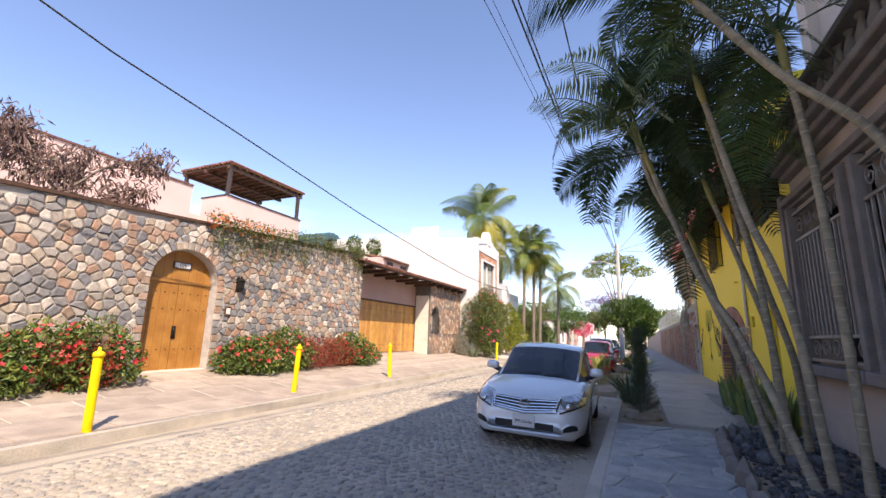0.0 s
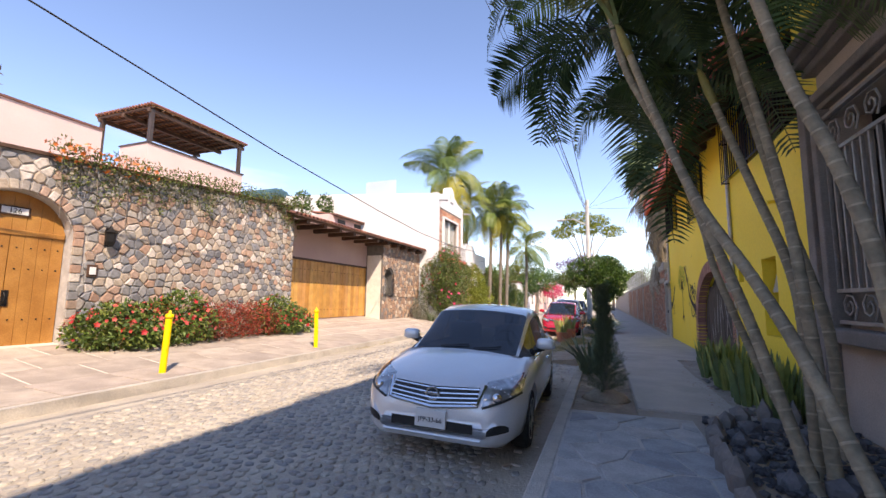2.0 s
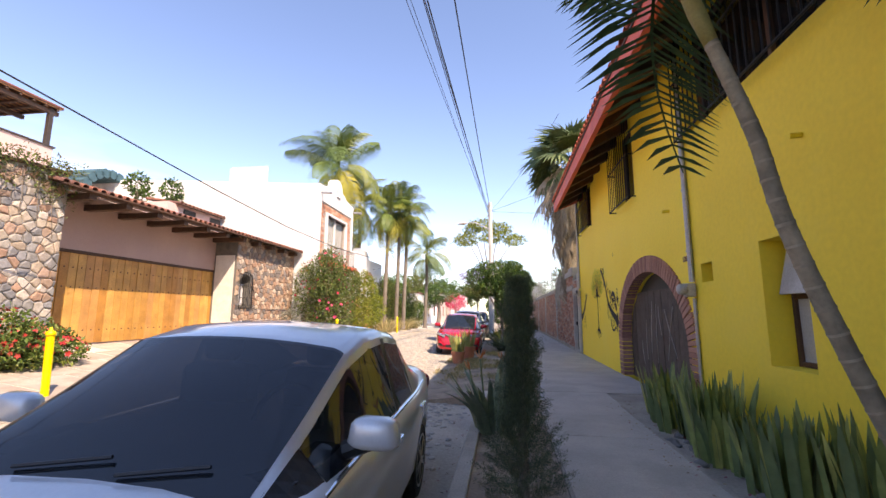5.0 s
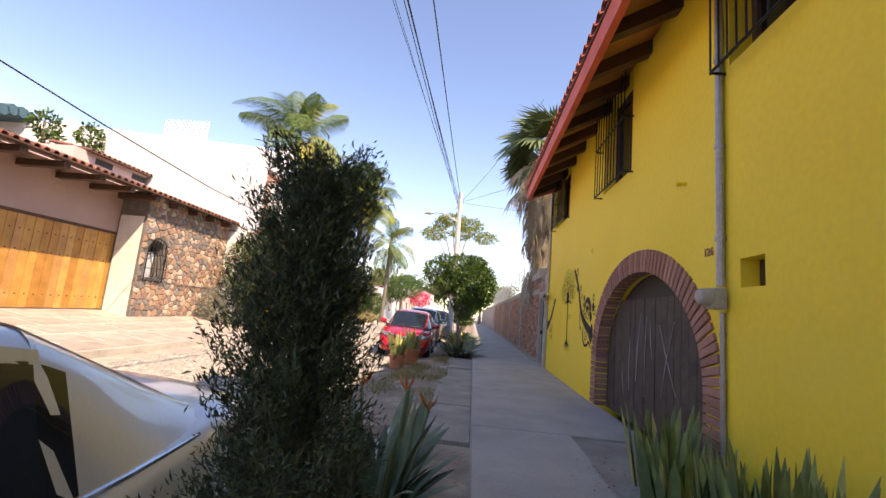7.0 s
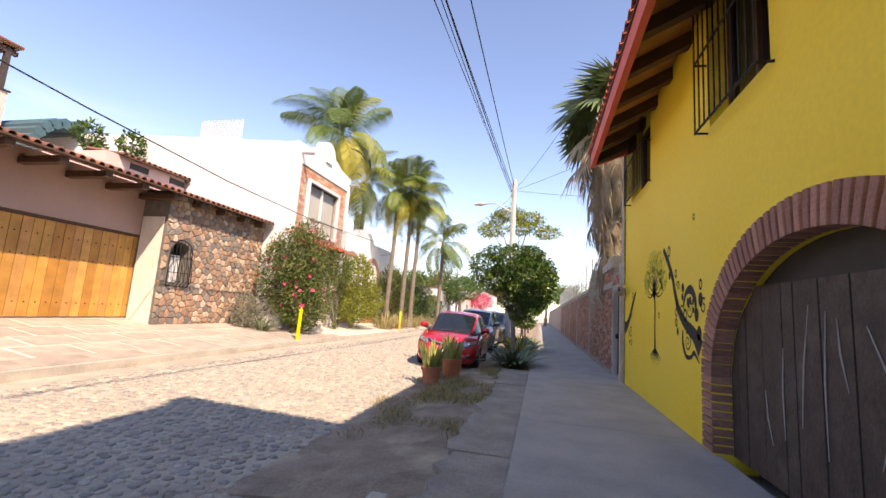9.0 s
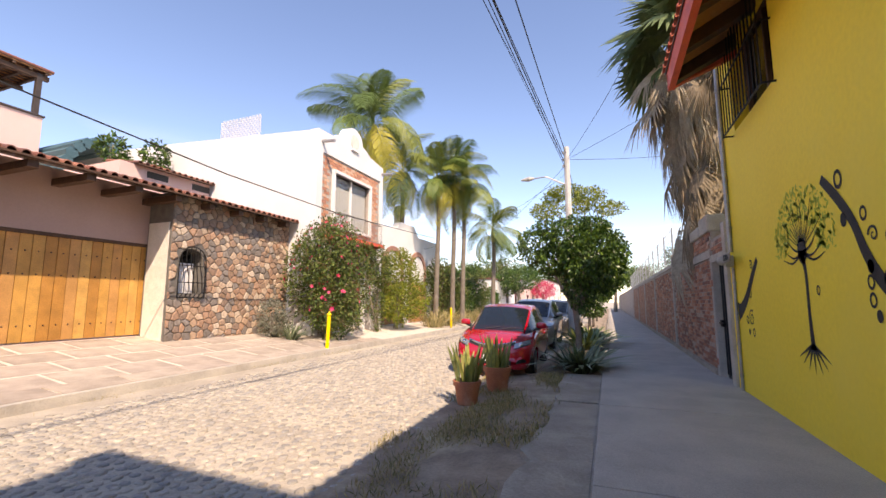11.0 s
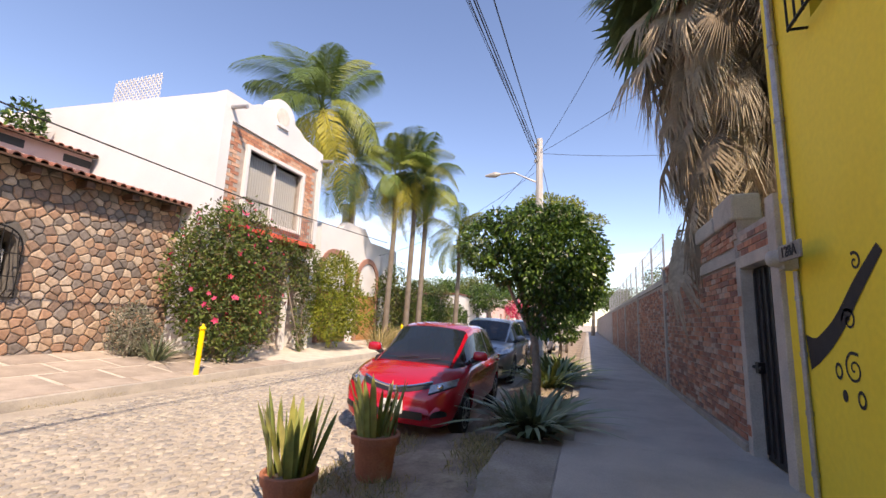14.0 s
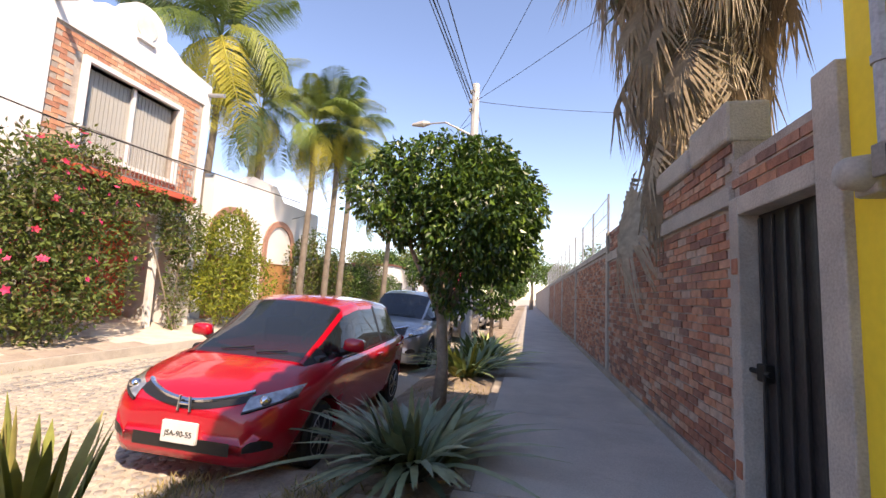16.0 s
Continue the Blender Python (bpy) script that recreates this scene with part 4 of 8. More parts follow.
box(bm, YX + .4, YY0 + .2, 2.8, YX + 6.8, YY1 - .3, 3.0)
structure("floor_upper", bm, M["greystone"])
bm = B()
box(bm, YX + 2.4, YY0 + .2, 0, YX + 2.5, YY1 - .3, 6.1)
structure("wall_inside", bm, M["cream"])
# brick ring round the gate
gateway = thing("brick_arch", "weathered brick arch round the wooden gate", "arch", kind="structure")
nb = 58
ycen, wid = (AY0 + AY1) / 2, (AY1 - AY0) / 2
ringpts = [(AY1, AZ + .12 * k) for k in range(0, 7)]
tot = []
for k in range(9):
    tot.append((AY1, AZ + .06 + .088 * k, 0.0))
for k in range(53):
    t = math.pi * (k + .5) / 53
    tot.append((ycen + wid * math.cos(t), AS + AR * math.sin(t), math.atan2(AR * math.sin(t) * wid / AR, wid * math.cos(t) * AR / wid)))
for k in range(9):
    tot.append((AY0, AZ + .06 + .088 * k, math.pi))
bm = B()
box(bm, -.03, -.012, -.036, .17, .28, .036, .006)
me_ab = mesh_of("brick", bm, M["archbrick"])
for y, z, a in tot:
    part("brick", me_ab, None, gateway, at=Matrix.Translation((YX - .0, y, z)) @ Matrix.Rotation(a, 4, "X") @ pose(0, 0, random.uniform(-.006, .006), 0, 0, 0))
gdoor = thing("wooden_gate", "weathered dark wooden double gate under brick arch", "gate", kind="structure")
npl = 20
for i in range(npl):
    a = AY0 + (AY1 - AY0) * i / npl + .004
    b = AY0 + (AY1 - AY0) * (i + 1) / npl - .004
    top = lambda y: min(1.92, AS + AR * math.sqrt(max(0, 1 - ((y - ycen) / wid) ** 2)))
    zz = [top(a) - .02, top((a + b) / 2) - .02, top(b) - .02]
    bm = B()
    zc = sum(zz) / 3
    prism(bm, [(a, AZ + .02), (b, AZ + .02), (b, zz[2]), ((a + b) / 2, zz[1]), (a, zz[0])], "x", YX + .17 + random.uniform(0, .012), YX + .23)
    part("plank", bm, M["darkwood"], gdoor)
bm = B()
box(bm, YX + .235, AY0, AZ, YX + .26, AY1, 2.3)
part("backing", bm, M["ink"], gdoor)
for ya, za, yb, zb_ in ((13.55, .75, 14.0, 1.55), (13.95, .7, 13.6, 1.6), (14.45, .6, 14.4, 1.65), (14.75, .75, 14.6, 1.7), (15.0, .6, 14.98, 1.35), (15.2, .5, 15.3, .95), (14.2, 1.1, 14.28, 1.6)):
    bm = B()
    tube(bm, [(YX + .168, ya, za), (YX + .166, (ya + yb) / 2 + .02, (za + zb_) / 2), (YX + .168, yb, zb_)], [.003, .007, .003], 5)
    part("scratch", bm, M["mortar"], gdoor, "pale scratch in the wood")


def barred_window(y0, y1, z0, z1, name):
    w = thing(name, "dark window behind black iron bars in yellow wall", "window", kind="structure")
    bm = B()
    box(bm, YX + .25, y0, z0, YX + .27, y1, z1)
    part("pane", bm, M["darkpane"], w)
    for a, b, c, d in ((y0, y0 + .06, z0, z1), (y1 - .06, y1, z0, z1), (y0 + .06, y1 - .06, z0, z0 + .06), (y0 + .06, y1 - .06, z1 - .06, z1), ((y0 + y1) / 2 - .03, (y0 + y1) / 2 + .03, z0 + .06, z1 - .06)):
        bm = B()
        box(bm, YX + .2, a, c, YX + .3, b, d, .006)
        part("window_frame", bm, M["rafter"], w)
    for a in (z0 - .05, (z0 + z1) / 2, z1 + .02):
        bm = B()
        tube(bm, [(YX + .02, y0 - .06, a), (YX - .14, y0 - .05, a), (YX - .14, y1 + .05, a), (YX + .02, y1 + .06, a)], .014, 6)
        part("crossbar", bm, M["iron"], w)
    n = round((y1 - y0) / .13)
    for i in range(n + 1):
        y = y0 - .05 + (y1 - y0 + .1) * i / n
        bm = B()
        tube(bm, [(YX - .14, y, z0 - .07), (YX - .14, y, z1 + .04)], .010, 5)
        part("bar", bm, M["iron"], w)
    bm = B()
    for i in range(8):
        tube(bm, [(YX + .32, y0 + (y1 - y0) * (i + .5) / 8, z0 + .05), (YX + .32, y0 + (y1 - y0) * (i + .5) / 8, z0 + .75)], .05, 6)
    part("curtain", bm, M["curtain"], w)
    return w


for i, w_ in enumerate(WINS):
    barred_window(*w_, "window_%d" % (i + 3))
sw = thing("window_6", "narrow window with tilted frosted pane", "window", kind="structure")
y0, y1, z0, z1 = SW
for a, b, c, d in ((y0, y0 + .05, z0, z1), (y1 - .05, y1, z0, z1), (y0 + .05, y1 - .05, z0, z0 + .05), (y0 + .05, y1 - .05, z1 - .05, z1), (y0 + .05, y1 - .05, 1.62, 1.68)):
    bm = B()
    box(bm, YX + .24, a, c, YX + .3, b, d, .005)
    part("window_frame", bm, M["rafter"], sw)
bm = B()
box(bm, YX + .27, y0 + .05, z0 + .05, YX + .28, y1 - .05, 1.62)
part("pane", bm, M["frosted"], sw)
bm = B()
box(bm, -.01, -.27, -.5, .01, .27, 0, .003)
part("vent_pane", bm, M["frosted"], sw, "tilted open frosted pane", at=pose(YX + .24, (y0 + y1) / 2, z1 - .05, 0, 14, 0))
bm = B()
box(bm, YX + .15, NI[0] - .02, NI[2] - .02, YX + .39, NI[1] + .02, NI[3] + .02)
structure("niche_back", bm, M["brownmetal"], "dark box set in wall niche")

# red-edged eave with rafters
EX = 1.62
ey = tiled_eave("eave_yellow", EX - .05, 6.0, 9.4, 20.2, 5.12, 7.2, M["redtile"], "red clay tile roof edge of yellow house", 0.21, .085)
bm = B()
prism(bm, [(EX, 4.78), (EX + .09, 4.78), (EX + .09, 5.1), (EX, 5.08)], "y", 9.3, 20.2)
part("fascia", bm, M["redpaint"], ey, "red painted fascia board")
bm = B()
prism(bm, [(EX + .09, 4.98), (2.5, 5.4), (2.5, 5.46), (EX + .09, 5.05)], "y", 9.35, 20.15)
part("soffit", bm, M["soffit"], ey)
bm = B()
prism(bm, [(EX, 4.78), (2.55, 5.15), (2.55, 6.2), (EX, 5.1)], "y", 20.15, 20.24)
part("end_board", bm, M["redpaint"], ey)
for i in range(13):
    y = 9.7 + i * .86
    bm = B()
    prism(bm, [(EX + .09, 4.80), (2.5, 5.2), (2.5, 5.4), (EX + .09, 4.98)], "y", y - .08, y + .08)
    part("rafter", bm, M["rafter"], ey)
bm = B()
prism(bm, [(5.5, 6.1), (10, 6.1), (10, 7.0), (6.0, 7.18)], "y", 9.4, 20.2)
structure("roof_yellow", bm, M["redtile"], "red tile roof")

# grey house with grille windows and a balustrade
bm = B()
gholes = [(4.2, 5.9, 1.3, 3.5), (6.35, 8.1, 1.3, 3.5)]
wall_with_holes(bm, 2.45, 2.9, -12, 8.33, 0, 4.25, gholes)
box(bm, 2.9, 8.0, 0, 10, 8.33, 11)
box(bm, 3.05, -12, 4.25, 10, 8.0, 11)
box(bm, 3.4, -12, 0, 3.5, 8.0, 4.25)
box(bm, 2.55, -12, 4.55, 2.75, 8.0, 4.6)
structure("wall_grey_house", bm, M["greystone"], "taupe plastered house front")
corn = thing("cornice", "dark carved stone cornice of taupe house", "cornice", kind="structure")
for a, b, c in ((2.32, 4.1, 4.2), (2.22, 4.2, 4.3), (2.12, 4.3, 4.4), (2.26, 4.4, 4.46)):
    bm = B()
    box(bm, a, -12, b, 2.7, 8.36, c, .02)
    part("moulding", bm, M["cantera"], corn)
for a, b, c in ((2.36, 3.62, 3.68), (2.28, 3.68, 3.78)):
    bm = B()
    box(bm, a, -12, b, 2.46, 8.34, c, .015)
    part("moulding", bm, M["cantera"], corn)
blu = thing("balustrade", "dark carved stone balustrade above cornice", "balustrade")
bm = B()
lathe(bm, [(.05, 0), (.05, .04), (.035, .08), (.075, .2), (.08, .27), (.04, .42), (.03, .47), (.05, .5), (.05, .54)], sides=10)
me_b = mesh_of("baluster", bm, M["cantera"], True)
for i in range(32):
    part("baluster", me_b, None, blu, at=pose(2.42, -1 + i * .28, 4.5))
for z0, z1 in ((4.46, 4.5), (5.04, 5.14)):
    bm = B()
    box(bm, 2.28, -4, z0, 2.56, 8.3, z1, .015)
    part("rail", bm, M["cantera"], blu)
for k, (a, b, c, d) in enumerate(gholes):
    w = thing("window_%d" % (k + 7), "tall window with grey iron grille and scroll panels", "window", kind="structure")
    bm = B()
    box(bm, 2.8, a, c, 2.83, b, d)
    part("pane", bm, M["darkpane"], w)
    for yy in (a - .12, b):
        bm = B()
        box(bm, 2.3, yy, c - .15, 2.5, yy + .12, d + .12, .012)
        part("surround", bm, M["cantera"], w)
    bm = B()
    box(bm, 2.2, a - .2, c - .2, 2.5, b + .2, c - .06, .02)
    part("window_sill", bm, M["cantera"], w)
    n = 13
    for i in range(n + 1):
        y = a + (b - a) * i / n
        bm = B()
        box(bm, 2.37, y - .014, c + .32, 2.4, y + .014, d - .42, .003)
        part("bar", bm, M["greysteel"], w)
    for z in (c, c + .32, d - .42, d):
        bm = B()
        box(bm, 2.36, a, z - .02, 2.41, b, z + .02, .004)
        part("crossbar", bm, M["greysteel"], w)
    for z in (c + .16, d - .21):
        for i in range(5):
            yc = a + (b - a) * (i + .5) / 5
            bm = B()
            pts = [(2.385, yc + (.03 + .1 * t / 9) * math.cos(t * .95), z + (.03 + .1 * t / 9) * math.sin(t * .95)) for t in range(12)]
            tube(bm, pts, .011, 5)
            part("scroll", bm, M["greysteel"], w)
bm = B()
box(bm, 2.3, 8.33, 0, 2.46, 8.5, 3.9, .01)
structure("trim_grey_house", bm, M["cantera"])

# ---- brick garden wall with the black door ----
BX = 2.47
EDY0, EDY1, EDZ = 21.5, 22.38, 2.24
bm = B()
box(bm, BX + .03, EDY1 + .14, 0, BX + .25, 27.9, 2.35)
box(bm, BX + .03, 27.9, 0, BX + .25, 110, 2.55)
box(bm, BX + .03, EDY0 - .0, EDZ + .14, BX + .25, EDY1 + .14, 2.7)
box(bm, BX + .03, EDY1 + .14, 2.5, BX + .25, 27.9, 2.92)
wall_brick = structure("wall_brick", bm, M["brickmortar"], "red brick garden wall with concrete tie beam")
for a, b, c, d, e, f in ((BX - .01, EDY1 + .15, 2.35, BX + .27, 27.9, 2.5), (BX - .01, 27.9, 2.55, BX + .27, 110, 2.68), (BX - .012, 27.75, 0, BX + .27, 27.95, 2.95)):
    bm = B()
    box(bm, a, b, c, d, e, f, .008)
    part("tie_beam", bm, M["kerb"], wall_brick)
for y in (33.5, 39.2, 45, 51):
    bm = B()
    box(bm, BX - .012, y, 0, BX + .27, y + .2, 2.68, .008)
    part("pilaster", bm, M["kerb"], wall_brick)
bm = B()
box(bm, BX - .02, EDY1, 0, BX + .28, EDY1 + .14, EDZ + .14, .01)
box(bm, BX - .02, EDY0 - .2, 0, BX + .28, EDY0, 2.85, .01)
box(bm, BX - .02, EDY0, EDZ, BX + .28, EDY1, EDZ + .14, .01)
part("door_surround", bm, M["kerb"], wall_brick, "grey cement door surround")
for y0, y1, z in ((22.5, 23.3, 3.2), (23.35, 24.6, 3.1)):
    bm = B()
    box(bm, BX - .03, y0, 2.86, BX + .3, y1, z, .03)
    part("block", bm, M["kerb"], wall_brick, "stained concrete block")
bd = thing("door_2", "black painted metal door with bolt", "door", kind="structure")
bm = B()
box(bm, BX + .12, EDY0, .14, BX + .16, EDY1, EDZ, .004)
part("panel", bm, M["blackpaint"], bd)
for i in range(6):
    y = EDY0 + .05 + i * .156
    bm = B()
    box(bm, BX + .095, y - .012, .2, BX + .12, y + .012, EDZ - .03, .004)
    part("rib", bm, M["blackpaint"], bd)
bm = B()
tube(bm, [(BX + .05, EDY1 - .25, 1.12), (BX + .05, EDY1 + .06, 1.12)], .02, 8)
box(bm, BX + .03, EDY1 - .2, 1.06, BX + .1, EDY1 - .1, 1.18, .01)
part("bolt", bm, M["iron"], bd, "black sliding bolt")
for z in (.35, 1.8):
    bm = B()
    box(bm, BX - .03, EDY1 + .01, z, BX + .1, EDY1 + .1, z + .12, .01)
    part("hinge", bm, M["terracotta"], bd)
fence = thing("mesh_fence", "pale wire mesh fence on top of brick wall", "fence")
for i in range(14):
    y = 28.5 + i * 2.2
    bm = B()
    tube(bm, [(BX + .14, y, 2.6), (BX + .14, y, 3.9)], .025, 6)
    part("post", bm, M["steel"], fence)
for z in (2.9, 3.2, 3.5, 3.85):
    bm = B()
    tube(bm, [(BX + .14, 28.5, z), (BX + .14, 57.1, z)], .008, 4)
    part("wire", bm, M["steel"], fence)
for k in range(0, 130):
    bm = B()
    y = 28.5 + k * .22
    tube(bm, [(BX + .14, y, 2.65), (BX + .14, y, 3.85)], .004, 4)
    part("wire", bm, M["steel"], fence)
bm = B()
box(bm, 10, -12, 0, 10.3, 110, 4)
structure("wall_rear", bm, M["greystone"])
bm = B()
box(bm, -28, -30, 0, 12, -29.6, 6)
structure("wall_behind", bm, M["white"], "pale houses closing the street behind")


# ---- cars ----
def lerp_table(tab, s):
    return float(np.interp(s, [t[0] for t in tab], [t[1] for t in tab]))


def make_car(name, label, paint, length, width, height, top, roof, belt_in, plan, wheels, wheel_r, lamp_z, kind, digits, mirror=None):
    """A car facing -y with its front bumper at y=0: lofted body, cabin with separate glazing, wheels and trim.
    top: hood/belt height along the length; roof: roof line; plan: half-width factor along the length."""
    car = thing(name, label, "car")
    W = width / 2
    zb = 0.2
    st = [0, .02, .06, .12, .2, .3, .45, .6, .8, 1.0, 1.2, 1.4, 1.7, 2.0, 2.4, 2.8, 3.1, 3.3, 3.5, 3.7, 3.85, 4.0, 4.1, 4.2, 4.3, 4.4, 4.5, 4.56, 4.6]
    st = [s for s in st if s < length - .01] + [length]
    bm = B()
    rings = []
    for s in st:
        zt, w = lerp_table(top, s), W * lerp_table(plan, s)
        e = min(s, length - s)
        lo = zb + (0.16 - e) * .2 if e < .16 else zb
        half = [(0, zt), (.35 * w, zt - .005), (.62 * w, zt - .018), (.82 * w, zt - .045), (.93 * w, zt - .085), (.985 * w, zt - .15), (w * 1.0, zt - .24), (w, (zt + lo) / 2 - .02), (.985 * w, lo + .16), (.95 * w, lo + .06), (.86 * w, lo), (0, lo)]
        ring = [bm.verts.new((x, s, z)) for x, z in half] + [bm.verts.new((-x, s, z)) for x, z in half[-2:0:-1]]
        rings.append(ring)
    for r, q in zip(rings, rings[1:]):
        for k in range(len(r)):
            bm.faces.new((r[k], r[(k + 1) % len(r)], q[(k + 1) % len(r)], q[k]))
    bm.faces.new(rings[0][::-1])
    bm.faces.new(rings[-1])
    me = mesh_of("body", bm, paint, True)
    # wheel arches are cut out of the shell
    body = bpy.data.objects.new("body", me)
    scene.collection.objects.link(body)
    cut = B()
    for y in wheels:
        for sx in (1, -1):
            disc_x(cut, sx * (W - .3), sx * (W + .2), y, wheel_r + .0, wheel_r + .055, 28)
    cm = mesh_of("cut", cut, M["blacktrim"])
    co = bpy.data.objects.new("cut", cm)
    scene.collection.objects.link(co)
    md = body.modifiers.new("arches", "BOOLEAN")
    md.operation, md.object, md.solver = "DIFFERENCE", co, "EXACT"
    res = bpy.data.meshes.new_from_object(body.evaluated_get(bpy.context.evaluated_depsgraph_get()))
    bpy.data.objects.remove(body)
    bpy.data.objects.remove(co)
    res.name = "body"
    if len(res.materials) < 1:
        res.materials.append(paint)
    body = part("body", res, None, car)

    s0, s1 = roof[0][0], roof[-1][0]

    def cab(s, u, off=0.0):
        """Cabin surface: u from -1 (left belt) over the roof to 1."""
        zt, w, zr = lerp_table(top, s) - .03, W * lerp_table(plan, s), lerp_table(roof, s)
        wb = w - .035 - .02
        wt = w - belt_in
        a = abs(u)
        hgt = max(0, zr - zt)
        if a > .6:
            f = (1 - a) / .4
            x, z = wb + (wt - wb) * f, zt - .075 + (hgt + .075 - min(.07, hgt * .4)) * f
        elif a > .45:
            f = (.6 - a) / .15
            x, z = wt - .09 * f ** 1.3, zt + hgt - min(.07, hgt * .4) * (1 - f) ** 1.6
        else:
            f = a / .45
            x, z = (wt - .09) * f, zt + hgt + .035 * (1 - f * f) * min(1, hgt / .2)
        sg = 1 if u >= 0 else -1
        n = Vector((sg * (a ** 2), 0, 1 - a * .7)).normalized()
        return Vector((sg * x, s, z)) + n * off

    def patch(ss, us, off=0.0):
        b_ = B()
        g = [[b_.verts.new(cab(s, u, off)) for u in us] for s in ss]
        for r, q in zip(g, g[1:]):
            for k in range(len(us) - 1):
                b_.faces.new((r[k], r[k + 1], q[k + 1], q[k]))
        return b_

    US = [-1, -.9, -.8, -.7, -.6, -.55, -.5, -.45, -.3, -.15, 0, .15, .3, .45, .5, .55, .6, .7, .8, .9, 1]
    ws1 = roof[1][0]
    rs0 = roof[-2][0]
    mid = [s0 + (s1 - s0) * i / 30 for i in range(31)]
    # pillars, rails and roof skin: the cabin shell without its glazed openings
    skin = [s for s in [ws1 - .02] + [x for x in mid if ws1 < x < rs0] + [rs0 + .02]]
    roof_p = part("roof", patch(skin, [u for u in US if abs(u) <= .6]), paint, car, smooth=True)
    front = [s0 + (ws1 - s0) * i / 8 for i in range(9)]
    back = [rs0 + (s1 - rs0) * i / 8 for i in range(9)]
    for sg in (1, -1):
        part("pillar", patch(front, [sg * .53, sg * .57, sg * .615]), paint, car, smooth=True)
        part("pillar", patch(back, [sg * .45, sg * .5, sg * .55, sg * .62, sg * .75, sg * .9, sg * 1.0] if kind != "sedan" else [sg * .45, sg * .5, sg * .55, sg * .62, sg * .8, sg * 1]), paint, car, smooth=True)
    for sg in (1, -1):
        part("quarter_panel", patch([s0 + .32 * i / 5 for i in range(6)], [sg * .6, sg * .75, sg * .9, sg * 1.0], -.002), M["blacktrim"], car, "black trim triangle")
        part("roof_rail", patch(skin, [sg * .58, sg * .625], .002), paint, car, smooth=True)
    part("windscreen", patch(front, [-.535, -.5, -.45, -.3, -.15, 0, .15, .3, .45, .5, .535], .002), M["carglass"], car, "dark tinted windscreen", True).visible_shadow = False
    part("rear_window", patch(back, [-.46, -.3, -.15, 0, .15, .3, .46], .004), M["carglass"], car, smooth=True)
    b1 = (ws1 + rs0) / 2 + .1
    sides = [(s0 + .32, b1 - .04), (b1 + .04, rs0 + (.12 if kind == "sedan" else .25))]
    for sg in (1, -1):
        for a, b in sides:
            ss = [a + (b - a) * i / 8 for i in range(9)]
            part("side_window", patch(ss, [sg * .62, sg * .8, sg * .97], .001), M["carglass"], car, smooth=True)
        for a, b in ((b1 - .04, b1 + .04),):
            part("door_pillar", patch([a, b], [sg * .6, sg * .8, sg * 1.0], .003), M["blacktrim"], car)
        bsi = [s0 + .25 + (s1 - s0 - .4) * i / 12 for i in range(13)]
        bm = B()
        tube(bm, [cab(s, sg * .985, .004) for s in bsi], .011, 5)
        part("window_trim", bm, M["chrome"] if kind == "sedan" else M["blacktrim"], car)
    # dashboard, seats and wheel seen through the glass
    bm = B()
    zt = lerp_table(top, s0 + .4)
    box(bm, -W + .14, s0 + .15, zt - .25, W - .14, s0 + .7, zt - .03, .04)
    part("dashboard", bm, M["blacktrim"], car)
    for x in (-.36, .36):
        bm = B()
        box(bm, x - .25, s0 + 1.25, zt - .5, x + .25, s0 + 1.42, zt + .22, .06)
        box(bm, x - .12, s0 + 1.28, zt + .24, x + .12, s0 + 1.38, zt + .42, .04)
        part("seat", bm, M["seat"], car)
    bm = B()
    tube(bm, [(.36 + .19 * math.cos(t * math.tau / 16), s0 + .85 + .06 * math.sin(t * math.tau / 16), zt + .0 + .18 * math.sin(t * math.tau / 16)) for t in range(17)], .016, 6)
    part("steering_wheel", bm, M["blacktrim"], car)
    # wheels
    for y in wheels:
        for sg in (1, -1):
            x1 = sg * (W - .02)
            x0 = sg * (W - .22)
            bm = B()
            prof = [(wheel_r * .64, 0), (wheel_r * .92, 0), (wheel_r, .04), (wheel_r, .16), (wheel_r * .92, .2), (wheel_r * .64, .2)]
            lathe(bm, prof, sides=28)
            t_ = part("wheel", bm, M["tyre"], car, smooth=False, at=Matrix.Translation((x0, y, wheel_r)) @ Matrix.Rotation(sg * math.pi / 2, 4, "Y"))
            bm = B()
            lathe(bm, [(wheel_r * .1, .185), (wheel_r * .12, .2), (.04, .205), (.02, .21)], sides=14)
            for k in range(5):
                for d in (-.16, .16):
                    a = k * math.tau / 5
                    tube(bm, [(wheel_r * .12 * math.cos(a), wheel_r * .12 * math.sin(a), .19), (wheel_r * .66 * math.cos(a + d), wheel_r * .66 * math.sin(a + d), .18)], .022, 5)
            tube(bm, [(wheel_r * .66 * math.cos(k * math.tau / 28), wheel_r * .66 * math.sin(k * math.tau / 28), .19) for k in range(29)], .015, 5)
            part("rim", bm, M["alloy"], t_)
    # mirrors, handles
    for sg in (1, -1):
        bm = B()
        bmesh.ops.create_uvsphere(bm, u_segments=14, v_segments=8, radius=1)
        for v in bm.verts:
            v.co = Vector([math.copysign(abs(c) ** .62, c) for c in v.co])
        bmesh.ops.scale(bm, vec=(.115, .075, .072), verts=bm.verts)
        for v in bm.verts:
            v.co.y = min(v.co.y, .03)
            v.co.x *= 1.12 if v.co.z < 0 else 1.0
        zm = lerp_table(top, s0 + .45)
        bmesh.ops.translate(bm, vec=(sg * (W + .05), s0 + .55, zm + .06), verts=bm.verts)
        mi = part("mirror", bm, paint, car, smooth=True)
        bm = B()
        tube(bm, [(sg * (W - .09), s0 + .56, zm - .03), (sg * (W + .03), s0 + .56, zm + .02)], .045, 8)
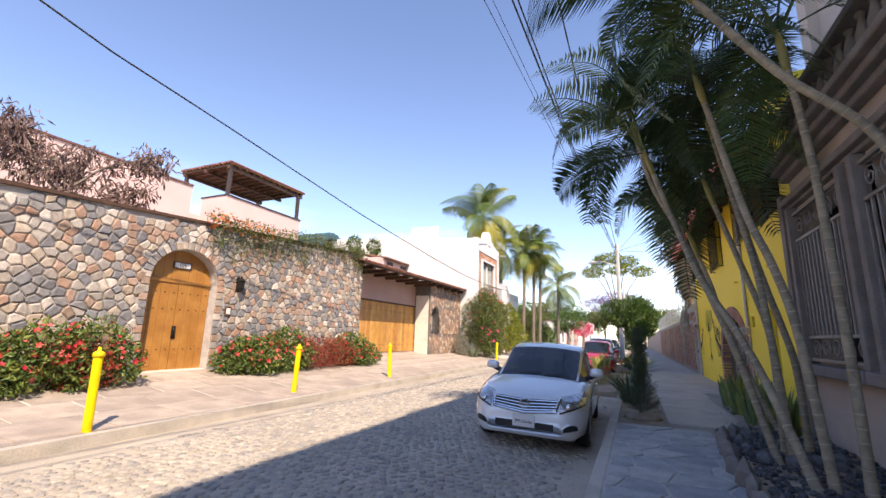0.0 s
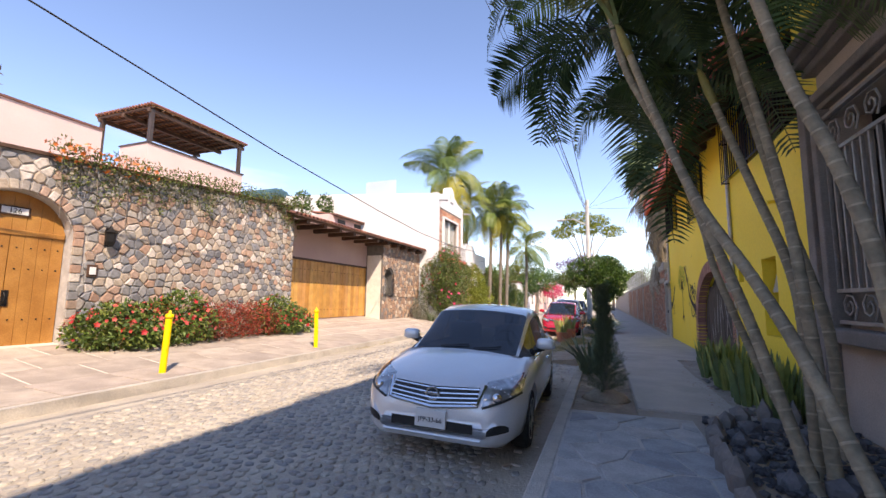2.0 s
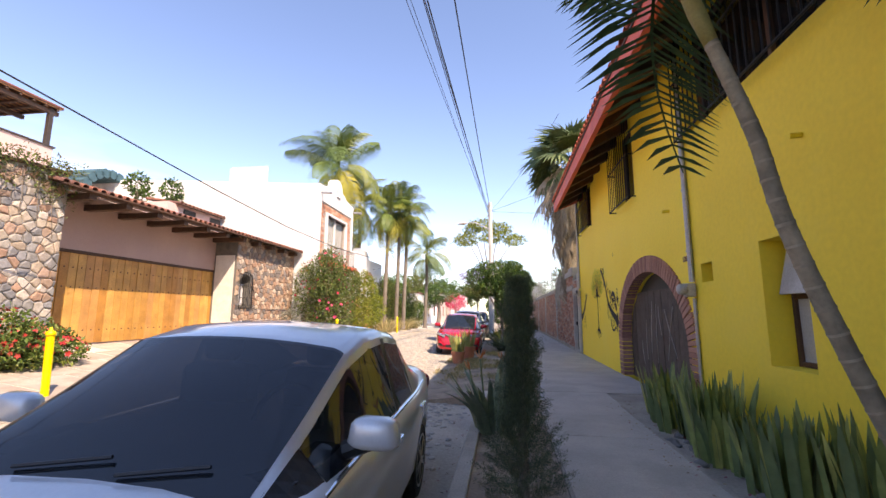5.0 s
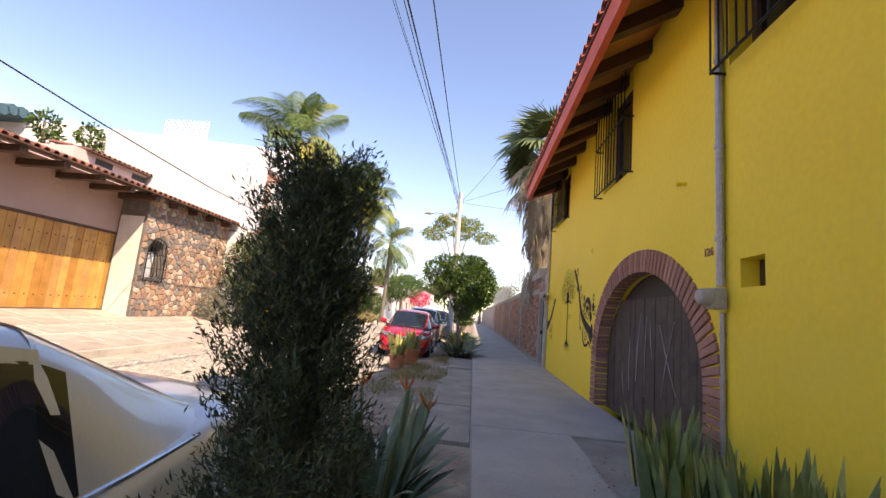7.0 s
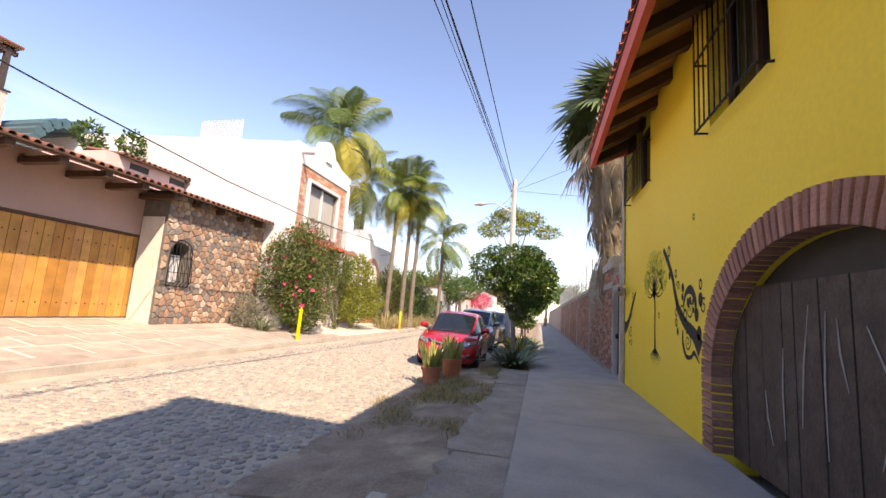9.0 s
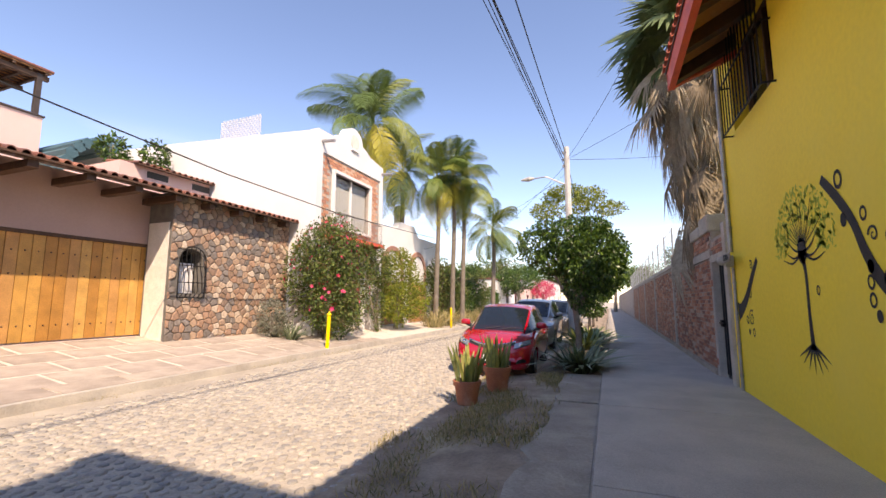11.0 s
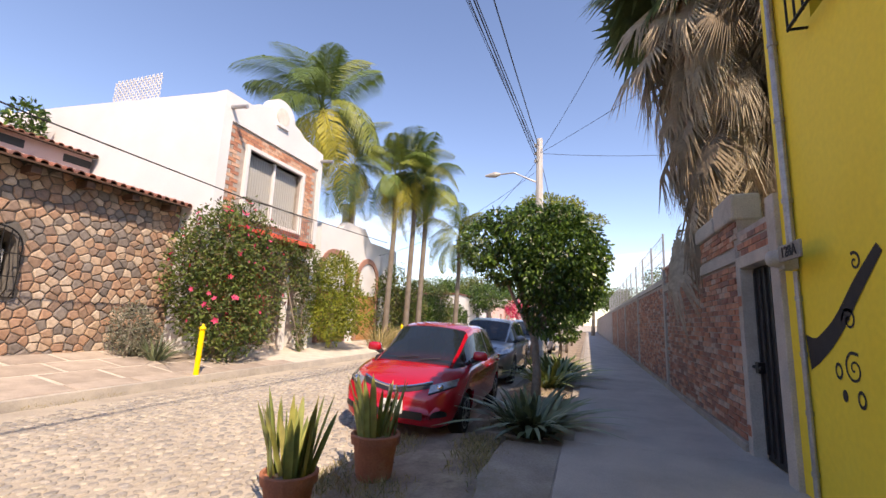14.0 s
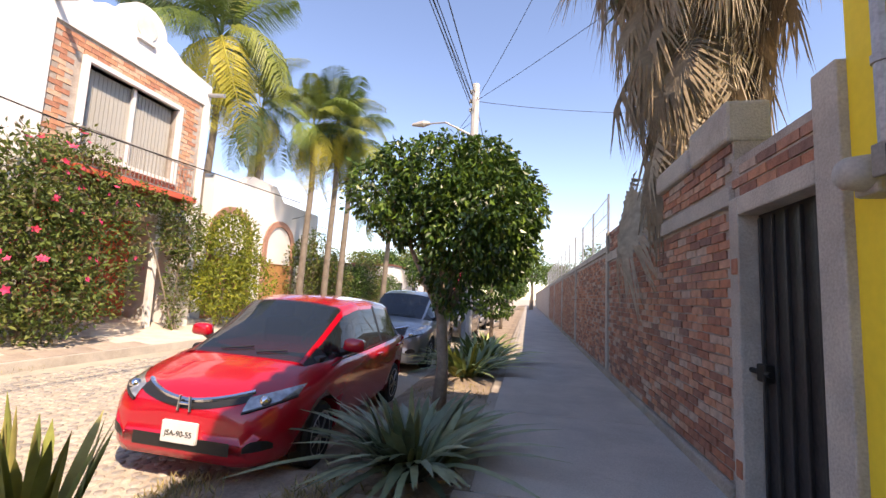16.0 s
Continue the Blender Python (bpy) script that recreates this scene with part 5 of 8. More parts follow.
        part("mirror_arm", bm, M["blacktrim"], mi)
        for y in (b1 - .25, b1 + .75):
            zt = lerp_table(top, y)
            bm = B()
            w = W * lerp_table(plan, y)
            box(bm, sg * (w - .01), y - .1, zt - .21, sg * (w + .025), y + .1, zt - .175, .01)
            part("door_handle", bm, M["chrome"] if kind == "sedan" else paint, car)
    # number plate, lamps, grille
    bm = B()
    box(bm, -.16, -.035, -.085, .16, -.005, .085, .008)
    pl = part("number_plate", bm, M["plate"], car, "white number plate", at=pose(0, -.0, lamp_z[2]))
    if digits:
        text_on("digits", digits, .062, pose(0, -.037, -.01, 90, 0, 0), M["ink"], pl, depth=.002)
    else:
        bm = B()
        box(bm, -.12, -.039, -.03, .12, -.034, .025)
        part("lettering_bar", bm, M["ink"], pl)

    def face_patch(xs, zs, off=.012):
        """A piece of trim that follows the nose: a grid over x and z laid on the body."""
        b_ = B()
        g = []
        for z in zs if not callable(zs) else range(7):
            row = []
            for x in xs:
                zz = z if not callable(zs) else zs(x, z / 6)
                row.append(b_.verts.new(nose(x, zz, off)))
            g.append(row)
        for r, q in zip(g, g[1:]):
            for k in range(len(xs) - 1):
                b_.faces.new((r[k], r[k + 1], q[k + 1], q[k]))
        return b_

    bvh_mesh = body.data
    from mathutils.bvhtree import BVHTree
    tree = BVHTree.FromPolygons([v.co for v in bvh_mesh.vertices], [p.vertices for p in bvh_mesh.polygons])

    def nose(x, z, off):
        hit = tree.ray_cast(Vector((x, -2, z)), Vector((0, 1, 0)))
        if hit[0] is None:
            return Vector((x, .25, z))
        return hit[0] + Vector((0, -off, 0))

    xs = [-.5 + i / 14 for i in range(15)]
    z_lo, z_hi = lamp_z[0], lamp_z[1]
    if kind == "sedan":
        shape = lambda x, f: z_lo + (z_hi - z_lo) * (.0 + f) + .05 * (abs(x) / .5) * (1 - .6 * f)
        gx = [x * .9 for x in xs]
        part("grille", face_patch(gx, shape, .008), M["blacktrim"], car, smooth=True)
        for f in (.12, .38, .64, .9):
            bm = B()
            tube(bm, [nose(x, shape(x, f), .016) for x in gx], .011, 5)
            part("grille_bar", bm, M["chrome"], car)
        bm = B()
        tube(bm, [nose(-.5, shape(.5, 1.1), .014)] + [nose(x, shape(x, -.12), .014) for x in gx] + [nose(.5, shape(.5, 1.1), .014)], .02, 6)
        part("grille_surround", bm, M["chrome"], car)
        bm = B()
        c = nose(0, (z_lo + z_hi) / 2 + .02, .03)
        tube(bm, [(c.x + .062 * math.cos(k * math.tau / 20), c.y, c.z + .062 * math.sin(k * math.tau / 20)) for k in range(21)], .013, 6)
        box(bm, c.x - .08, c.y - .008, c.z - .014, c.x + .08, c.y + .008, c.z + .014, .004)
        part("badge", bm, M["chrome"], car)
        part("lower_intake", face_patch([-.42 + i * .84 / 10 for i in range(11)], lambda x, f: lamp_z[2] - .1 + .09 * f, .006), M["blacktrim"], car)
        bm = B()
        tube(bm, [nose(-.5 + i * .1, lamp_z[2] - .15, .012) for i in range(11)], .014, 5)
        part("lower_trim", bm, paint, car)
    else:
        shape = lambda x, f: z_lo + (z_hi - z_lo) * f + .09 * (abs(x) / .5) ** 1.6
        gx = [x * 1.0 for x in xs]
        part("grille", face_patch(gx, shape, .008), M["blacktrim"], car, smooth=True)
        bm = B()
        tube(bm, [nose(x, shape(x, 1.0), .014) for x in gx], .02, 6)
        part("grille_bar", bm, M["chrome"], car)
        bm = B()
        c = nose(0, (z_lo + z_hi) / 2 + .01, .028)
        for a, b in (((-.055, -.06), (-.045, .06)), ((.055, -.06), (.045, .06)), ((-.05, 0), (.05, 0))):
            tube(bm, [(c.x + a[0], c.y, c.z + a[1]), (c.x + b[0], c.y, c.z + b[1])], .012, 6)
        part("badge", bm, M["chrome"], car)
        part("lower_intake", face_patch([-.44 + i * .88 / 10 for i in range(11)], lambda x, f: lamp_z[2] - .14 + .1 * f, .006), M["blacktrim"], car)
    for sg in (1, -1):
        # swept headlamps
        xa, xb = (.50, .82) if kind == "sedan" else (.5, .8)
        lx = [sg * (xa + (xb - xa) * i / 10) * width / 1.76 for i in range(11)]
        lz = lambda x, f: z_lo + .02 + (abs(x) - xa) * .34 + (z_hi - z_lo + .04) * (f * (1 - .25 * max(0, (abs(x) - xa) / (xb - xa))))
        hl = part("headlamp", face_patch(lx, lz, .012), M["lamp"], car, "clear swept headlamp", True)
        bm = B()
        c = nose(sg * (xa + .12), z_lo + .1, .01)
        bmesh.ops.create_uvsphere(bm, u_segments=12, v_segments=8, radius=.05, matrix=Matrix.Translation(c + Vector((0, .015, 0))))
        part("reflector", bm, M["chrome"], hl, smooth=True)
        bm = B()
        tube(bm, [nose(x, lz(x, 0), .016) for x in lx], .012, 5)
        part("lamp_edge", bm, M["blacktrim"], hl)
        fx = [sg * (.55 + .19 * i / 6) for i in range(7)]
        fp = part("fog_recess", face_patch(fx, lambda x, f: lamp_z[2] - .10 + .085 * f * (1 - .5 * abs((abs(x) - .645) / .095) ** 3) + (abs(x) - .55) * .16, .006), M["blacktrim"], car)
        # tail lamps wrap the rear corner
        bm = B()
        zt = lerp_table(top, length - .25)
        w = W * lerp_table(plan, length - .25)
        vs = []
        for i in range(7):
            f = i / 6
            y = length - .5 + .48 * min(1, f * 1.5)
            x = (W * lerp_table(plan, y) + .008) if f < .67 else (W * lerp_table(plan, length - .02)) - (f - .67) * .5
            vs.append((bm.verts.new((sg * x, y + (.02 if f >= .67 else 0), zt - .15 + .05 * f)), bm.verts.new((sg * x, y + (.02 if f >= .67 else 0), zt - .17 - .13 * min(1, f * 1.4)))))
        for (a, b), (c, d) in zip(vs, vs[1:]):
            bm.faces.new((a, b, d, c))
        part("tail_lamp", bm, M["taillamp"], car)
    # wipers
    for x in (-.45, .15):
        bm = B()
        tube(bm, [cab(s0 + .04, (x) * .55, .02), cab(s0 + .1, (x + .5) * .52, .025)], .008, 5)
        part("wiper", bm, M["blacktrim"], car)
    # sill line
    return car


SEDAN_TOP = [(0, .54), (.02, .63), (.08, .715), (.2, .78), (.45, .85), (.8, .92), (1.2, .985), (1.5, 1.005), (2.4, .995), (3.4, 1.01), (3.9, 1.035), (4.2, 1.06), (4.5, 1.055), (4.58, .97), (4.62, .74)]
SEDAN_ROOF = [(1.1, .95), (2.0, 1.40), (2.35, 1.47), (2.75, 1.485), (3.2, 1.435), (4.12, 1.04)]
SEDAN_PLAN = [(0, .60), (.02, .70), (.08, .80), (.2, .885), (.4, .95), (.7, .99), (1.2, 1), (3.4, 1), (4.0, .965), (4.4, .90), (4.55, .82), (4.62, .72)]
silver = make_car("parked_sedan", "silver four-door sedan parked by the kerb", M["silverpaint"], 4.62, 1.76, 1.49, SEDAN_TOP, SEDAN_ROOF, .215, SEDAN_PLAN, (.92, 3.62), .315, (.56, .72, .43), "sedan", "JPP-33-66")
silver.matrix_basis = pose(-1.56, 6.45, road_z(-1.56), 0, 2.1, 2)
HATCH_TOP = [(0, .56), (.02, .66), (.08, .74), (.2, .80), (.5, .90), (.9, .99), (1.2, 1.03), (2.0, 1.03), (3.0, 1.06), (3.7, 1.07), (3.9, 1.05), (4.0, .95), (4.05, .75)]
HATCH_ROOF = [(.72, .945), (1.62, 1.45), (2.0, 1.515), (2.8, 1.52), (3.45, 1.46), (3.98, 1.02)]
HATCH_PLAN = [(0, .62), (.02, .72), (.08, .83), (.2, .90), (.4, .96), (.7, 1), (3.3, 1), (3.8, .95), (3.98, .88), (4.05, .78)]
red = make_car("parked_hatchback", "glossy red hatchback parked under ficus tree", M["redcar"], 4.05, 1.74, 1.52, HATCH_TOP, HATCH_ROOF, .26, HATCH_PLAN, (.78, 3.3), .3, (.62, .685, .44), "hatch", "JSA-90-55")
red.matrix_basis = pose(-1.8, 22.0, road_z(-1.8), 0, 2.1, 2)
SUV_TOP = [(0, .65), (.02, .78), (.08, .88), (.2, .94), (.5, 1.02), (1.0, 1.09), (1.4, 1.12), (3.0, 1.15), (4.0, 1.17), (4.3, 1.14), (4.45, 1.0), (4.5, .8)]
SUV_ROOF = [(.98, 1.05), (1.75, 1.58), (2.2, 1.66), (3.2, 1.66), (3.9, 1.58), (4.4, 1.12)]
SUV_PLAN = [(0, .66), (.02, .75), (.08, .85), (.2, .92), (.4, .97), (.7, 1), (3.8, 1), (4.3, .94), (4.5, .82)]
suv = make_car("parked_suv", "grey sport utility car parked behind red car", M["greycar"], 4.5, 1.82, 1.66, SUV_TOP, SUV_ROOF, .28, SUV_PLAN, (.9, 3.55), .35, (.70, .86, .52), "suv", "")
suv.matrix_basis = pose(-2.05, 27.4, road_z(-2.05), 0, 2.1, 1)
d = copy_thing(suv, pose(-2.0, 33.6, road_z(-2.0), 0, 2.1, 0))
for o in (d, *d.children_recursive):
    if o.data and o.name.split(".")[0] in ("body", "roof", "pillar", "mirror"):
        o.data = o.data.copy()
        o.data.materials[0] = M["darkcar"]
tagged(d, "dark sport utility car parked further along")
d2 = copy_thing(silver, pose(-2.0, 40.0, road_z(-2.0), 0, 2.1, 0))
tagged(d2, "silver sedan parked far along the kerb")


# ---- palms ----
def frond_mesh(name, length, droop, leaflets, leaf_len, width, material, rise=0.5, hang=0.4, twist=0.0, seed=1):
    """One pinnate frond along +x from the origin: curved rachis with many separate leaflets."""
    rng = np.random.RandomState(seed)
    V, F = [], []
    path = []
    for i in range(13):
        t = i / 12
        path.append(Vector((length * (t - .18 * droop * t ** 3), 0, length * (rise * t - droop * t ** 2.2))))

    def on(t):
        f = t * 12
        i = min(11, int(f))
        return path[i].lerp(path[i + 1], f - i), (path[i + 1] - path[i]).normalized()

    for i in range(12):
        a, b = path[i], path[i + 1]
        ra, rb = .018 * (1 - i / 13) * length / 2 + .003, .018 * (1 - (i + 1) / 13) * length / 2 + .003
        k = len(V)
        V += [a + Vector((0, ra, 0)), a + Vector((0, -ra, 0)), a + Vector((0, 0, ra)), b + Vector((0, rb, 0)), b + Vector((0, -rb, 0)), b + Vector((0, 0, rb))]
        F += [(k, k + 2, k + 5, k + 3), (k + 2, k + 1, k + 4, k + 5), (k + 1, k, k + 3, k + 4)]
    for i in range(leaflets):
        t = .16 + .84 * (i + rng.uniform(0, .5)) / leaflets
        p, d_ = on(min(.999, t))
        L = leaf_len * (math.sin(math.pi * min(1, (t * .86 + .14))) ** .6) * rng.uniform(.88, 1.1) + .06
        for sg in (1, -1):
            out = (d_ * .62 + Vector((0, sg * 1.0, .28 + rng.uniform(-.12, .12)))).normalized()
            w = d_ * width * .5
            m1 = p + out * L * .5 + Vector((0, 0, -hang * L * .12))
            tip = p + out * L * .93 + Vector((0, 0, -hang * L * .55))
            k = len(V)
            up = Vector((0, 0, width * .25))
            V += [p - w * .5, p + w * .5, m1 - w + up, m1 + w, tip]
            F += [(k, k + 1, k + 3, k + 2), (k + 2, k + 3, k + 4)]
    return from_arrays(name, V, F, material)


ARECA = [frond_mesh("frond", L, dr, 44, .6, .032, M["arecaleaf"], rise=.75, hang=.5, seed=i) for i, (L, dr) in enumerate(((2.1, .95), (2.25, 1.15), (1.9, 1.25), (1.8, .75)))]
QUEEN = [frond_mesh("frond", L, dr, 62, .9, .04, M["queenleaf"], rise=.6, hang=1.7, seed=20 + i) for i, (L, dr) in enumerate(((3.2, .7), (3.4, .95), (3.0, 1.2), (2.8, .45)))]
QUEEN_Y = [frond_mesh("frond", 3.0, 1.25, 44, .8, .042, M["yellowfrond"], rise=.5, hang=1.5, seed=30)]


def feather_palm(name, label, base, curve, r0, r1, fronds, n, seed, trunk_mat, rings=True, scale=1.0, shaft=.7, yellow=0, lift=(12, -50), group=""):
    """A single palm: ringed tapering trunk along curve (offsets from base), crownshaft and fronds."""
    rng = np.random.RandomState(seed)
    pl = thing(name, label, "palm tree", pose(*base), group)
    pts = [Vector(p) for p in curve]
    fine, rad = [], []
    total = sum((b - a).length for a, b in zip(pts, pts[1:]))
    k = max(12, int(total / .11)) if rings else 14
    acc = [0]
    for a, b in zip(pts, pts[1:]):
        acc.append(acc[-1] + (b - a).length)

    def catm(s):
        i = max(j for j in range(len(pts) - 1) if acc[j] <= s + 1e-9)
        f = (s - acc[i]) / (acc[i + 1] - acc[i])
        p0, p1, p2, p3 = pts[max(i - 1, 0)], pts[i], pts[i + 1], pts[min(i + 2, len(pts) - 1)]
        return .5 * ((2 * p1) + (p2 - p0) * f + (2 * p0 - 5 * p1 + 4 * p2 - p3) * f * f + (3 * p1 - p0 - 3 * p2 + p3) * f ** 3)

    for i in range(k):
        for e, g in ((0, 1.0), (.12, 1.09), (.22, 1.0)):
            s = min(total, (i + e) * total / k)
            f = s / total
            fine.append(catm(s))
            rad.append((r0 + (r1 - r0) * f + (.6 * r0 * math.exp(-s / .12))) * (g if rings else 1.0))
    fine.append(catm(total))
    rad.append(r1)
    bm = B()
    tube(bm, fine, rad, 10)
    tr_ = part("trunk", bm, trunk_mat, pl, smooth=True)
    if rings:
        tr_.data.materials.append(M["ringscar"])
        for q in tr_.data.polygons:
            if q.index // 10 % 3 == 0:
                q.material_index = 1
    top = pts[-1]
    axis = (pts[-1] - pts[-2]).normalized()
    if shaft:
        bm = B()
        tube(bm, [top - axis * .05, top + axis * shaft * .3, top + axis * shaft * .7, top + axis * shaft], [r1 * 1.0, r1 * 1.3, r1 * 1.05, r1 * .6], 10)
        part("crownshaft", bm, M["crownshaft"], pl, smooth=True)
    hub = top + axis * shaft * .85
    for i in range(n):
        az = i * 137.5 + rng.uniform(-15, 15)
        f = i / max(1, n - 1)
        el = lift[0] + (lift[1] - lift[0]) * f + rng.uniform(-7, 7)
        me = QUEEN_Y[0] if i >= n - yellow else fronds[rng.randint(len(fronds))]
        sc = scale * rng.uniform(.88, 1.1)
        tilt = axis.to_track_quat("Z", "Y").to_matrix().to_4x4() if shaft else Matrix()
        part("frond", me, None, pl, at=Matrix.Translation(hub) @ tilt @ pose(0, 0, 0, 0, 0, az) @ pose(0, 0, 0, 0, -el, 0) @ pose(0, 0, 0, rng.uniform(-25, 25), 0, 0) @ Matrix.Scale(sc, 4))
    return pl


# leaning areca clump in the stone-edged bed; foot, head
CLUMP = [[(1.42, 6.25, .1), (1.19, 6.6, 1.28), (.99, 6.8, 2.06), (.7, 7.0, 3.06), (.38, 7.2, 3.94), (.23, 7.3, 4.7)],
         [(1.5, 5.4, .1), (1.29, 5.9, 1.08), (1.1, 6.2, 1.68), (.82, 6.5, 2.37), (.55, 6.9, 3.45), (.4, 7.1, 4.1)],
         [(1.95, 8.3, .1), (1.63, 8.38, .97), (1.34, 8.4, 1.86), (1.24, 8.42, 2.4), (1.08, 8.45, 2.98)],
         [(1.55, 6.6, .1), (1.6, 6.8, 1.2), (1.6, 7.0, 1.81), (1.46, 7.3, 2.62), (1.25, 7.6, 3.66)],
         [(1.58, 6.4, .1), (1.54, 6.6, 1.65), (1.52, 6.8, 2.48), (1.43, 6.9, 3.2), (1.31, 7.1, 4.18), (1.25, 7.2, 4.7)],
         [(1.92, 7.1, .1), (1.92, 7.2, 1.18), (1.84, 7.3, 1.78), (1.74, 7.4, 2.34), (1.55, 7.6, 3.6), (1.45, 7.7, 4.4)],
         [(1.62, 5.4, .1), (1.52, 5.5, 1.6), (1.41, 5.6, 2.32), (1.26, 5.7, 2.9), (1.14, 5.8, 3.6), (1.0, 6.0, 4.6)],
         [(1.82, 5.25, .1), (1.83, 5.3, 1.57), (1.78, 5.3, 3.28), (1.7, 5.35, 4.5)],
         [(2.32, 4.4, .1), (2.28, 4.5, 1.9), (2.03, 4.6, 3.23), (1.4, 4.6, 4.04), (.76, 4.6, 5.07)]]
for i, c_ in enumerate(CLUMP):
    b_ = Vector(c_[0])
    feather_palm("areca_palm", "leaning ringed areca palm in lava stone bed", c_[0], [Vector(p) - b_ for p in c_], .046, .036, ARECA, 8 if i != 2 else 7, 50 + i, M["palmtrunk"], scale=.95, shaft=.5, lift=(48, -22) if i != 2 else (62, 14), group="areca clump")
# queen palms beyond the white house
for i, (x, y, z, sc, n, yl) in enumerate(((-11.0, 32.2, 10.2, 1.25, 24, 6), (-9.9, 33.5, 7.8, .9, 15, 3), (-8.35, 35, 7.6, .85, 16, 4), (-7.75, 36, 8.3, .9, 17, 2), (-7.35, 36.6, 7.6, .95, 17, 1), (-6.3, 39.5, 5.4, .8, 15, 0))):
    feather_palm("queen_palm", "tall queen palm with arching yellow-green fronds", (x, y, .3), [(0, 0, 0), (.05, .1, z * .4), (.1, .2, z * .75), (.1, .1, z - .3)], .15, .11, QUEEN, n, 90 + i, M["darktrunk"], scale=sc, rings=False, shaft=.9, yellow=yl, lift=(72, -70), group="queen palms")


# fan palm with a shaggy skirt of dead leaves
def fan_mesh(name, r, stalk, material, blades, seed, fold=.35, thin=.26):
    rng = np.random.RandomState(seed)
    V, F = [], []
    V += [Vector((0, .02, 0)), Vector((0, -.02, 0)), Vector((stalk, -.012, 0)), Vector((stalk, .012, 0)), Vector((0, 0, .03)), Vector((stalk, 0, .02))]
    F += [(0, 1, 2, 3), (0, 4, 5, 3), (1, 4, 5, 2)]
    for i in range(blades):
        a = math.radians(-115 + 230 * i / (blades - 1))
        L = r * (.72 + .28 * math.cos(a * .7)) * rng.uniform(.88, 1.08)
        d_ = Vector((math.cos(a), math.sin(a), 0))
        s_ = Vector((-math.sin(a), math.cos(a), 0))
        w = r * 2 * math.radians(230) / blades * thin
        c = Vector((stalk, 0, 0))
        k = len(V)
        V += [c, c + d_ * L * .55 + s_ * w + Vector((0, 0, -fold * .12 * L)), c + d_ * L * .55 - s_ * w + Vector((0, 0, -fold * .12 * L + .02)), c + d_ * L + Vector((0, 0, -fold * L * rng.uniform(.5, 1.2)))]
        F += [(k, k + 2, k + 1), (k + 1, k + 2, k + 3)]
    return from_arrays(name, V, F, material)


FAN = [fan_mesh("fan_leaf", 1.15, 1.15, M["fanleaf"], 30, i, .3 + .2 * i) for i in range(3)]
DEAD = [fan_mesh("dead_leaf", 1.35, .7, M["deadleaf"], 46, 10 + i, .3, .11) for i in range(4)]
for v in DEAD:
    # dry blades hang folded close together
    for q in v.vertices:
        q.co.y *= .34
fp_ = thing("fan_palm", "fan palm with thick skirt of dead brown leaves", "palm tree", pose(2.98, 24.6, 0))
bm = B()
tube(bm, [(0, 0, 0), (0, 0, 3.5), (.02, .03, 7.9)], [.26, .22, .2], 12)
part("trunk", bm, M["paletrunk"], fp_)
rng = np.random.RandomState(4)
for i in range(34):
    az, el = i * 137.5, 62 - 95 * i / 33
    part("fan_leaf", FAN[i % 3], None, fp_, at=Matrix.Translation((.02, .03, 7.9)) @ pose(0, 0, 0, 0, 0, az) @ pose(0, 0, 0, 0, -el, 0) @ pose(0, 0, 0, rng.uniform(-40, 40), 0, 0) @ Matrix.Scale(rng.uniform(.9, 1.15), 4))
for i in range(330):
    z = 4.1 + 3.8 * (i / 329)
    az = i * 137.5 + rng.uniform(-20, 20)
    el = -64 - 18 * (1 - i / 329) + rng.uniform(-11, 9) + (12 if i > 260 else 0)
    rr_ = .2 + .3 * (i / 329)
    part("dead_leaf", DEAD[i % 4], None, fp_, at=Matrix.Translation((rr_ * math.cos(radians(az)), rr_ * math.sin(radians(az)), z)) @ pose(0, 0, 0, 0, 0, az) @ pose(0, 0, 0, 0, -el, 0) @ pose(0, 0, 0, rng.uniform(-28, 28), 0, 0) @ Matrix.Scale(rng.uniform(.75, 1.2), 4))
# one dead leaf slumped over the wall
part("dead_leaf", DEAD[1], None, fp_, at=pose(-.45, .3, 3.9, 0, 75, 205) @ Matrix.Scale(1.3, 4))


# ---- foliage ----
def leaf_arrays(P, N, size, rng, aspect=.45, droop=0.0, up=0.0):
    """One folded leaf at each point P, facing about N. Returns vertices and faces."""
    n = len(P)
    rnd = rng.normal(size=(n, 3))
    d = N * .6 + rnd * .7 + np.array([0, 0, up - droop])
    d /= np.linalg.norm(d, axis=1)[:, None] + 1e-9
    s = np.cross(d, rng.normal(size=(n, 3)))
    s /= np.linalg.norm(s, axis=1)[:, None] + 1e-9
    L = size * rng.uniform(.65, 1.3, (n, 1))
    a, b = P, P + d * L
    m = P + d * L * .5 + np.cross(d, s) * L * .1
    V = np.stack([a, m + s * L * aspect * .5, b, m - s * L * aspect * .5], 1).reshape(-1, 3)
    F = [(4 * i, 4 * i + 1, 4 * i + 2, 4 * i + 3) for i in range(n)]
    return V, F


